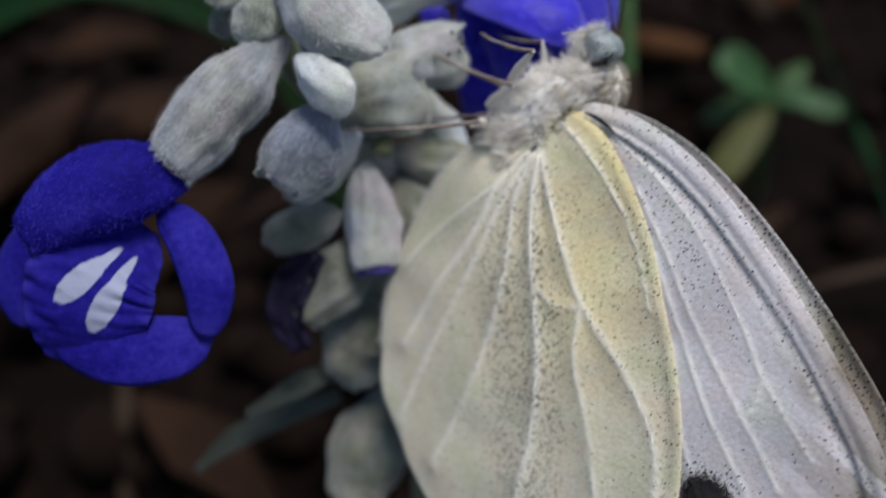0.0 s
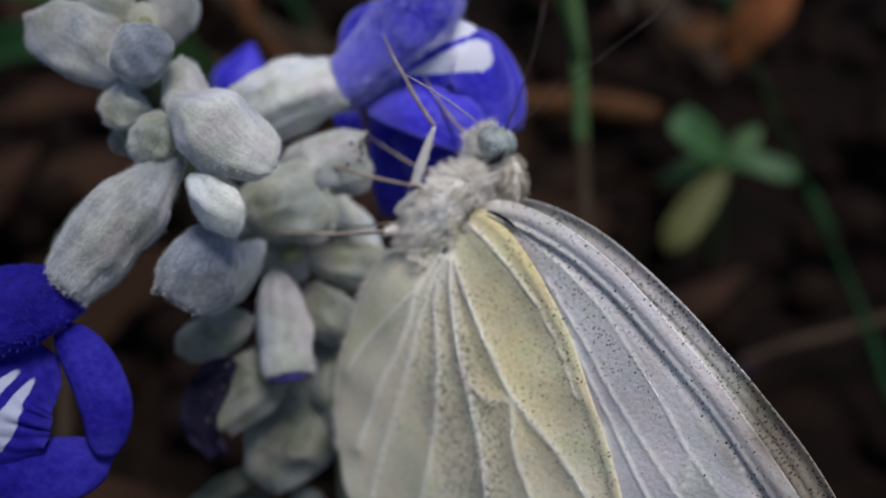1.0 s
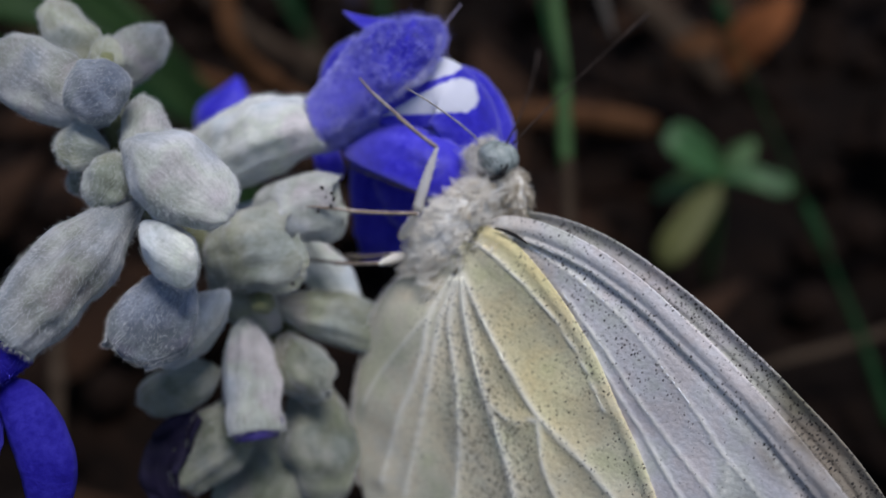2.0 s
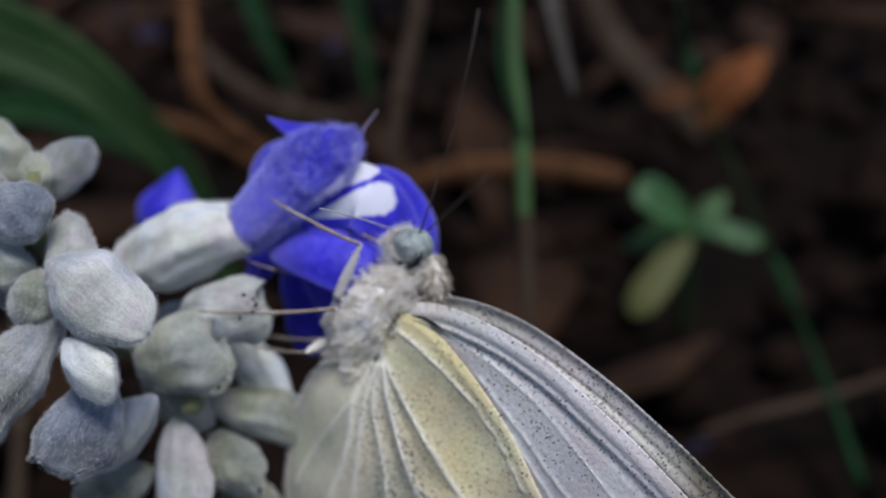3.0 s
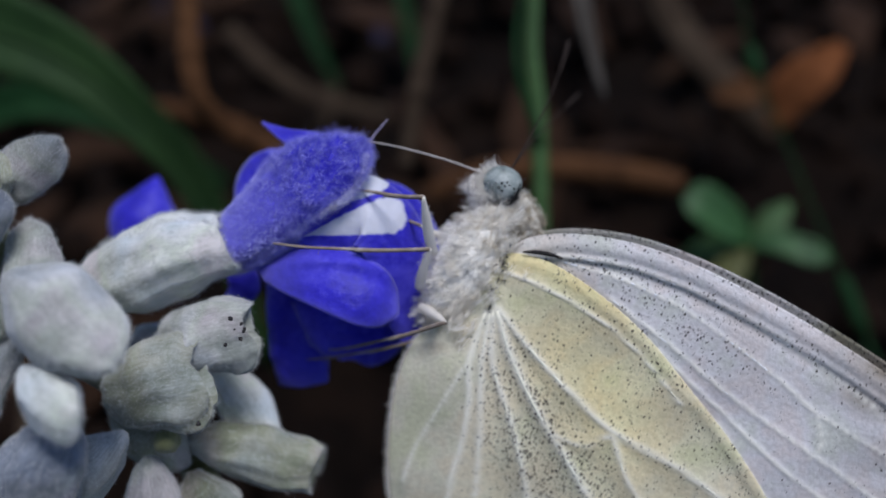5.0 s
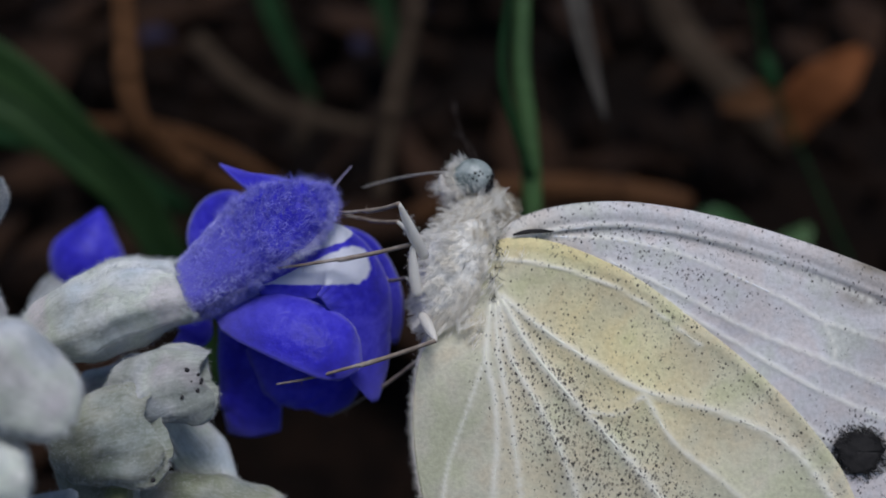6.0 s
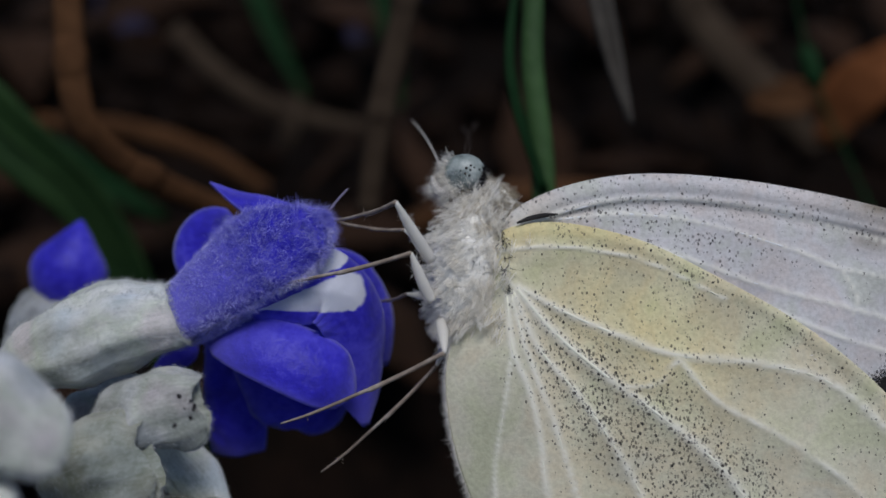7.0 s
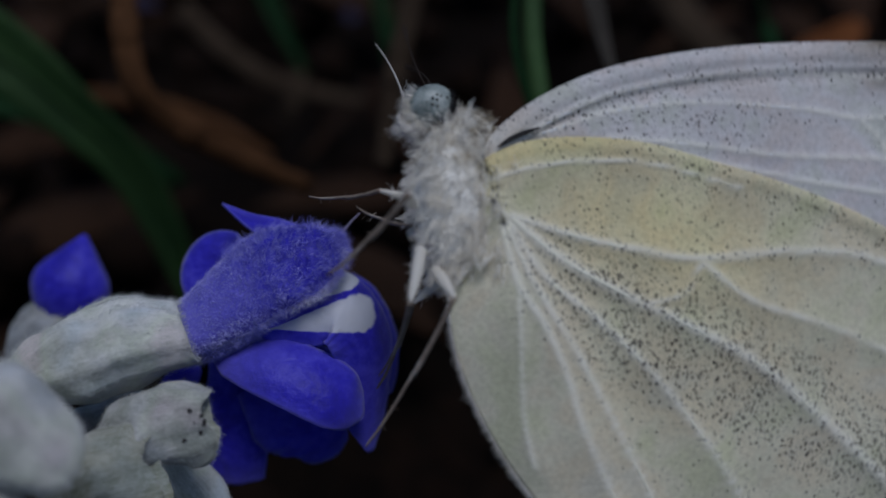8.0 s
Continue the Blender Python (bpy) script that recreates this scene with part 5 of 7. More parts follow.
def wings(side):
    """side 1: the near pair; -1: the far pair, opened a little."""
    pts, h, sharp, n, m = wing_grid(FORE_LEAD, FORE_TRAIL, FORE_VEINS, 0.3, -0.25 if side > 0 else -1.05, side, 1, 0.022)
    lead_line = near_line(pts, [(FORE_LEAD, 0)])[0]
    # rolled leading edge with a groove behind it
    h = h + side * (0.17 * np.exp(-((lead_line - 0.45) / 0.40) ** 2) + 0.07 * np.exp(-((lead_line - 0.98) / 0.12) ** 2) - 0.07 * np.exp(-((lead_line - 1.30) / 0.24) ** 2))
    if side < 0:
        h = h - 0.115 * np.hypot(pts[:, 0], pts[:, 1])
    tip = blob(pts, (19.75, -1.07, 0.00), 2.6, (1.3, 1))
    dust = 0.02 + 0.6 * np.exp(-((lead_line - 1.2) / 0.3) ** 2) + 0.3 * np.exp(-((lead_line - 0.12) / 0.22) ** 2) + 0.12 * np.exp(-((lead_line - 0.45) / 0.4) ** 2) + 0.62 * blob(pts, (6.9, 1.35, 0.00), 2.6, (1.7, 0.42), -0.28) + 0.3 * tip + 2.2 * blob(pts, (15.42, -6.00, 0.00), 1.35)
    grey = 0.12 * np.exp(-((lead_line - 1.25) / 0.22) ** 2) + 0.7 * tip * (np.sin(pts[:, 1] * 3.0) > -0.6)
    # brown smudges near the apex
    grey = grey + 0.75 * blob(pts, (15.75, 1.72, 0), 0.36, (3.4, 1), -0.2) + 0.65 * blob(pts, (15.0, 0.38, 0), 0.34, (2.8, 1), -0.32) + 0.30 / (1 + np.exp(-(pts[:, 0] - 13.1) * 4)) * np.exp(-(lead_line / 1.2) ** 4)
    yellow = 0.5 * blob(pts, (1.31, 1.78, 0.00), 2.2)
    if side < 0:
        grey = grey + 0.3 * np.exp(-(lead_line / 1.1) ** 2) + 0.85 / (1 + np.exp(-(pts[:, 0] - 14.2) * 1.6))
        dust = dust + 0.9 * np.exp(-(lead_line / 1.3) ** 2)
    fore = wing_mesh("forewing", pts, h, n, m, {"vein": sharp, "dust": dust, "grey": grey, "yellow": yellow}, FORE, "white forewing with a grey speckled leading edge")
    if side > 0:
        for line, r in FORE_VEINS:
            vein(fore, pts, h, line, r, VEIN_WHITE)
        bm = bmesh.new()
        c = Vector((15.42, -6.00, 0.00))
        g = []
        for i in range(9):
            ring = []
            for k in range(31):
                an = k * 2 * math.pi / 30
                r = (0.01 + 0.98 * i / 8) * (1 + 0.07 * math.sin(3 * an) + (0.07 * math.sin(7 * an + 1) + 0.07 * math.sin(13 * an)) * i / 8)
                p = c + Vector((math.cos(an) * r, math.sin(an) * r * 0.9, 0))
                ring.append(V((p.x, p.y, height_at(pts, h, p) + 0.13)))
            g.append(ring)
        sheet(bm, g, 0.02 * MM)
        rng = random.Random(17)
        for _ in range(1100):
            an, r = rng.uniform(0, 6.283), rng.triangular(0.7, 1.42, 0.95)
            p = c + Vector((math.cos(an) * r, math.sin(an) * r * 0.9, 0))
            out = Vector((0.8, -0.6, 0.25)) + Vector((rng.gauss(0, 0.2), rng.gauss(0, 0.2), 0))
            hairs(bm, [(V((p.x, p.y, height_at(pts, h, p) + 0.12)), out.normalized())], 0.15 * MM, 0.05 * MM, 0, 0.05, (0, 0, 0), rng)
        # a dark rod stands in for the shadow in the gap between the wings
        gap = bmesh.new()
        tube(gap, [V((p[0], p[1], height_at(pts, h, p) + 0.22)) for p in ((0.55, 2.50, 0.00), (1.07, 2.64, 0.00), (1.67, 2.71, 0.00), (2.26, 2.71, 0.00))], [0.04 * MM, 0.10 * MM, 0.10 * MM, 0.03 * MM], 14, 8, 0.4)
        part("notch_shadow", gap, SPOT_SHADE_MAT, fore, "dark brown rod standing for the shadowed gap between the wings")
        part("wing_spot", bm, SPOT_SHADE_MAT, fore, "charcoal black spot")
    pts, h, sharp, n, m = wing_grid(HIND_LEAD, HIND_TRAIL, HIND_VEINS, 0.6, 0.0 if side > 0 else -1.6, side, 2)
    if side < 0:
        h = h - 0.05 * np.hypot(pts[:, 0], pts[:, 1])
    lead_line = near_line(pts, [(HIND_LEAD, 0)])[0]
    trail_line = near_line(pts, [(HIND_TRAIL, 0)])[0]
    h = h + side * 0.14 * np.exp(-((lead_line - 0.25) / 0.3) ** 2)
    inner = 1 / (1 + np.exp(-(-0.12 - pts[:, 0] - 0.12 * pts[:, 1]) * 2.2))
    if side > 0:
        h = h + 0.75 * inner * (1 / (1 + np.exp((pts[:, 1] + 2.0) * 2.0)))
    yellow = 0.65 * blob(pts, (4.40, -1.55, 0.00), 3.6, (1.4, 0.6), -0.6) + 0.95 * np.exp(-(lead_line / 0.7) ** 2) * blob(pts, (1.90, 2.14, 0.00), 3.2) + 0.35 * blob(pts, (5.12, -5.12, 0.00), 5.0) + 0.25 * np.exp(-(lead_line / 0.6) ** 2)
    dust = 0.10 + 1.7 * blob(pts, (6.78, -9.04, 0.00), 3.8, (1.9, 0.42), -0.85) - 0.1 * blob(pts, (0.59, 1.07, 0.00), 2.0) + 0.4 * np.exp(-((lead_line - 0.5) / 0.6) ** 2) * (pts[:, 0] > 2) + 0.2 * blob(pts, (5.12, -2.50, 0.00), 3.5, (1.6, 0.8), -0.5) + 0.3 * blob(pts, (2.50, -6.07, 0.00), 3.0, (1.8, 0.6), -1.0) - 0.14 * inner
    grey = 0.45 * inner + 0.35 * np.exp(-(trail_line / 0.5) ** 2) + 0.30 * blob(pts, (4.88, -7.97, 0.00), 3.0, (2.2, 0.5), -0.85)
    hind = wing_mesh("hindwing", pts, h, n, m, {"vein": sharp, "dust": dust, "grey": grey, "yellow": yellow}, HIND, "cream yellow hindwing dusted with dark scales")
    if side > 0:
        for line, r in HIND_VEINS:
            vein(hind, pts, h, line, r, VEIN)
        rng = random.Random(8)
        bm = bmesh.new()
        edge = spline([Vector((q[0], q[1], 0)) for q in HIND_TRAIL[2:8]], 200)
        hairs(bm, [(V((p.x, p.y, height_at(pts, h, p) + rng.uniform(-0.05, 0.1))), Vector((-1, -0.6, 0.2)).normalized()) for p in edge for _ in range(9)], 0.3 * MM, 0.018 * MM, 0, 0.5, (0, 0, 0), rng)
        part("fringe", bm, BODY_HAIR, hind, "fine pale fringe hairs")
    return fore


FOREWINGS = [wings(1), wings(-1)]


def body():
    rng = random.Random(12)
    # thorax
    rows = ring_rows(V((-0.80, 4.15, -0.90)), V((-2.45, -1.78, -0.35)), [0.30, 0.56, 0.80, 0.95, 1.0, 0.98, 0.9, 0.74, 0.45], 2.85 * MM, 1.12, (0, 0, 1), 22, 26, 0, 0, V((-0.1, 0, 0.2)), 0.12, 4)
    bm = bmesh.new()
    verts = [[bm.verts.new(p) for p in r] for r in rows]
    grid_faces(bm, verts, True)
    bm.faces.new(list(reversed(verts[0])))
    bm.faces.new(verts[-1])
    bmesh.ops.recalc_face_normals(bm, faces=bm.faces)
    hairs(bm, skin_spots(rows, 3600, rng), 0.30 * MM, 0.028 * MM, 1, 0.3, (-0.8, -0.8, -0.1), rng, 1.6)
    tufts(bm, skin_spots(rows, 430, rng, True, 0.1, 1.0), 0.52 * MM, 16, 0.13 * MM, 0.020 * MM, 1, (-0.75, -0.55, -0.05), rng)
    tufts(bm, skin_spots(rows, 110, rng, True, 0.0, 0.28), 0.5 * MM, 12, 0.10 * MM, 0.013 * MM, 3, (-0.3, -0.75, 0.0), rng)
    dark = [(p, k) for p, k in skin_spots(rows, 1500, rng) if noise.noise(p * 1500) > 0.3]
    hairs(bm, dark, 0.26 * MM, 0.03 * MM, 2, 0.4, (-0.5, -0.6, 0.3), rng, 1.2)
    part("thorax", bm, [BODY, BODY_HAIR, DARK_HAIR, TAN_HAIR], butterfly, "furry cream thorax")
    # furry collar on the back between the head and the wing roots
    rows = ring_rows(V((-0.65, 4.5, -1.65)), V((0.6, 2.4, -1.5)), [0.45, 0.85, 1.0, 1.0, 0.85, 0.5], 1.05 * MM, 1.0, (0, 0, 1), 14, 18, 0, 0, V((0.15, 0.1, 0)), 0.12, 6)
    bm = bmesh.new()
    verts = [[bm.verts.new(p) for p in r] for r in rows]
    grid_faces(bm, verts, True)
    bm.faces.new(list(reversed(verts[0])))
    bm.faces.new(verts[-1])
    bmesh.ops.recalc_face_normals(bm, faces=bm.faces)
    hairs(bm, skin_spots(rows, 1500, rng), 0.28 * MM, 0.026 * MM, 1, 0.3, (0.2, -0.7, 0.1), rng, 1.4)
    tufts(bm, skin_spots(rows, 150, rng), 0.4 * MM, 12, 0.10 * MM, 0.018 * MM, 1, (0.25, -0.6, 0.0), rng)
    tufts(bm, skin_spots(rows, 50, rng), 0.4 * MM, 12, 0.10 * MM, 0.016 * MM, 2, (0.25, -0.6, 0.0), rng)
    part("collar", bm, [BODY, TAN_HAIR, BODY_HAIR], butterfly, "tan furry collar")
    # abdomen, hidden between the wings
    rows = ring_rows(V((-1.78, -1.31, -0.90)), V((1.31, -9.87, -1.10)), [0.6, 0.9, 1.0, 0.95, 0.9, 0.8, 0.6, 0.2], 2.2 * MM, 0.85, (0, 0, 1), 16, 16, 0, 0, (0, 0, 0), 0.04, 2)
    bm = bmesh.new()
    verts = [[bm.verts.new(p) for p in r] for r in rows]
    grid_faces(bm, verts, True)
    bm.faces.new(list(reversed(verts[0])))
    bm.faces.new(verts[-1])
    hairs(bm, skin_spots(rows, 600, rng), 0.4 * MM, 0.03 * MM, 1, 0.4, (0, -0.4, 0), rng)
    part("abdomen", bm, [BODY, BODY_HAIR], butterfly)
    # head
    bm = bmesh.new()
    bmesh.ops.create_uvsphere(bm, u_segments=20, v_segments=14, radius=0.8 * MM)
    for v in bm.verts:
        v.co = v.co + V((-1.50, 4.59, -1.20))
    rows = ring_rows(V((-2.21, 5.00, -1.20)), V((-0.55, 3.40, -1.00)), [0.4, 0.9, 1.0, 0.95, 0.8], 1.7 * MM, 1.0, (0, 0, 1), 10, 14)
    hairs(bm, skin_spots(rows, 2600, rng), 0.5 * MM, 0.02 * MM, 1, 0.4, (-0.25, 0.05, 0), rng, 0.8)
    head = part("head", bm, [BODY, BODY_HAIR], butterfly, "furry head")
    for z, r in ((-0.75, 0.86), (-1.4, 0.74)):
        bm = bmesh.new()
        bmesh.ops.create_uvsphere(bm, u_segments=28, v_segments=18, radius=r * MM)
        for v in bm.verts:
            v.co = Vector((v.co.x * 1.02, v.co.y * 0.9, v.co.z * 0.75)) + V((-1.21, 4.92, 0.00)) + Vector((0, 0, z * MM))
        part("eye", bm, EYE, head, "grey-green compound eye")
    bm = bmesh.new()
    for dx, dy, r in ((0.1, 0.12, 0.07), (0.25, 0.02, 0.06), (0.02, -0.1, 0.065), (0.3, 0.2, 0.055), (-0.15, 0.05, 0.045), (0.42, 0.1, 0.05), (0.18, -0.2, 0.06)):
        spot = bmesh.ops.create_icosphere(bm, subdivisions=1, radius=r * MM)["verts"]
        top = 0.645 * math.sqrt(1 - (dx / 0.88) ** 2 - (dy / 0.77) ** 2)
        for v in spot:
            v.co = Vector((v.co.x, v.co.y, v.co.z * 0.3)) + V((-1.21, 4.92, -0.75)) + Vector((dx, dy, top)) * MM
    part("eye_spots", bm, SPECK, head, "dark specks in the eye")
    # ruff of white bristles before the eye
    bm = bmesh.new()
    for _ in range(520):
        an = math.radians(rng.triangular(105, 250, 190))
        out = Vector((math.cos(an), math.sin(an), 0))
        p = V((-1.21, 4.92, -0.70)) + (out * rng.gauss(0.80, 0.06) + Vector((0, 0, rng.gauss(0, 0.16)))) * MM
        hairs(bm, [(p, (out + Vector((-0.35, 0.15, 0.35))).normalized())], 0.42 * MM, 0.035 * MM, 0, 0.3, (0, 0, 0), rng)
    part("face_ruff", bm, BODY_HAIR, head, "white bristles before the eye")
    # hairs pointing forward from the palps
    bm = bmesh.new()
    tube(bm, [V((-1.78, 4.07, -0.80)), V((-2.40, 4.35, -0.70)), V((-2.55, 4.97, -0.70))], [0.3 * MM, 0.28 * MM, 0.08 * MM], 10, 8)
    path = [V((-1.78, 4.07, -0.80)), V((-2.40, 4.35, -0.70)), V((-2.57, 5.16, -0.70))]
    hairs(bm, [(path[rng.randrange(2)].lerp(path[1], rng.random()), Vector((-1, rng.uniform(-0.3, 0.6), rng.uniform(-0.3, 0.5)))) for _ in range(260)], 0.6 * MM, 0.035 * MM, 1, 0.3, (0, 0, 0), rng)
    part("palp", bm, [PROBOSCIS_MAT, BODY_HAIR], head, "bristly pale palp")
    # dark collar scales at the wing hinge
    bm = bmesh.new()
    spots = []
    for _ in range(230):
        u = rng.random()
        p = V((0.10, 2.75, 0.45)).lerp(V((-0.30, -0.20, 0.75)), u) + Vector((rng.gauss(0, 0.13), rng.gauss(0, 0.1), rng.gauss(0, 0.08))) * MM
        spots.append((p, Vector((rng.uniform(0, 0.6), -0.6, 0.6)).normalized()))
    hairs(bm, [q for q in spots if noise.noise(q[0] * 2200) > -0.05], 0.30 * MM, 0.045 * MM, 0, 0.5, (0, 0, 0), rng)
    for _ in range(420):
        an = math.radians(rng.triangular(-115, 20, -45))
        out = Vector((math.cos(an), math.sin(an), 0))
        p = V((-1.21, 4.92, -0.36)) + (out * rng.gauss(0.80, 0.05) + Vector((0, 0, rng.gauss(0, 0.08)))) * MM
        hairs(bm, [(p, (out * 0.8 + Vector((0, 0, 0.6))).normalized())], 0.20 * MM, 0.05 * MM, 0, 0.4, (0, 0, 0), rng)
    part("hinge_tuft", bm, SPECK, butterfly, "dark scales at the collar and wing hinge")
    bm = bmesh.new()
    spots = []
    for _ in range(1700):
        u = rng.random()
        p = V((-0.45, 3.93, 0.00)).lerp(V((-1.59, -1.31, 0.75)), u) + Vector((rng.gauss(0, 0.6), rng.gauss(0, 0.3), rng.gauss(0.1, 0.2))) * MM
        spots.append((p, Vector((rng.uniform(-0.7, 0.1), -0.7, 0.35)).normalized()))
    tufts(bm, spots[::8], 0.55 * MM, 14, 0.12 * MM, 0.020 * MM, 0, (-0.5, -0.5, 0.1), rng)
    part("shoulder_fur", bm, BODY_HAIR, butterfly, "pale shoulder fur")


body()

def leg(hip_len, shin_len, thick, seed):
    """Thigh and shin with foot; both run along their own x axis."""
    rng = random.Random(seed)
    bm = bmesh.new()
    tube(bm, [V((0, 0, 0)), V((hip_len * 0.35, 0.03, 0)), V((hip_len * 0.7, 0.02, 0)), V((hip_len, 0, 0))], [thick * 2.6 * MM, thick * 2.9 * MM, thick * 2.1 * MM, thick * 0.95 * MM], 16, 10)
    hairs(bm, [(V((rng.uniform(0, hip_len * 0.8), rng.uniform(-0.12, 0.12), rng.uniform(-0.1, 0.1))), Vector((0.3, rng.choice((-1, 1)), rng.uniform(-0.6, 0.6))).normalized()) for _ in range(160)], 0.32 * MM, 0.03 * MM, 1, 0.3, (0.3, 0, 0), rng)
    femur = part("leg", bm, [BODY_HAIR, BODY_HAIR], butterfly, "thin pale jointed leg")
    bm = bmesh.new()
    k = shin_len * 0.45
    tube(bm, [V((0, 0, 0)), V((k * 0.5, 0.05, 0)), V((k, 0.04, 0)), V((k * 1.12, 0, 0)), V((shin_len * 0.8, -0.10, 0.05)), V((shin_len, -0.28, 0.1))], [thick * 1.2 * MM, thick * 1.1 * MM, thick * 1.3 * MM, thick * 0.9 * MM, thick * 0.78 * MM, thick * 0.45 * MM], 30, 8)
    for x in (k, k * 1.05, shin_len * 0.7, shin_len * 0.85):
        hairs(bm, [(V((x, 0, 0)), Vector((0.4, a, 0.1)).normalized()) for a in (-1, 1)], 0.3 * MM, 0.03 * MM, 0, 0.2, (0.3, 0, 0), rng)
    return femur, part("shin", bm, LEG_MAT, femur)


def feeler(name, length, thick, mat, label, club, curve):
    """A whip along its own x axis, thicker at the end if clubbed."""
    bm = bmesh.new()
    pts = [V((length * s, curve * s * s * length, 0)) for s in (0, 0.25, 0.5, 0.75, 0.9, 1.0)]
    end = [2.2, 1.8] if club else [0.7, 0.4]
    tube(bm, pts, [thick * r * MM for r in (1.0, 0.85, 0.8, 0.8, *end)], 30, 8)
    ob = part(name, bm, mat, butterfly, label)
    return ob


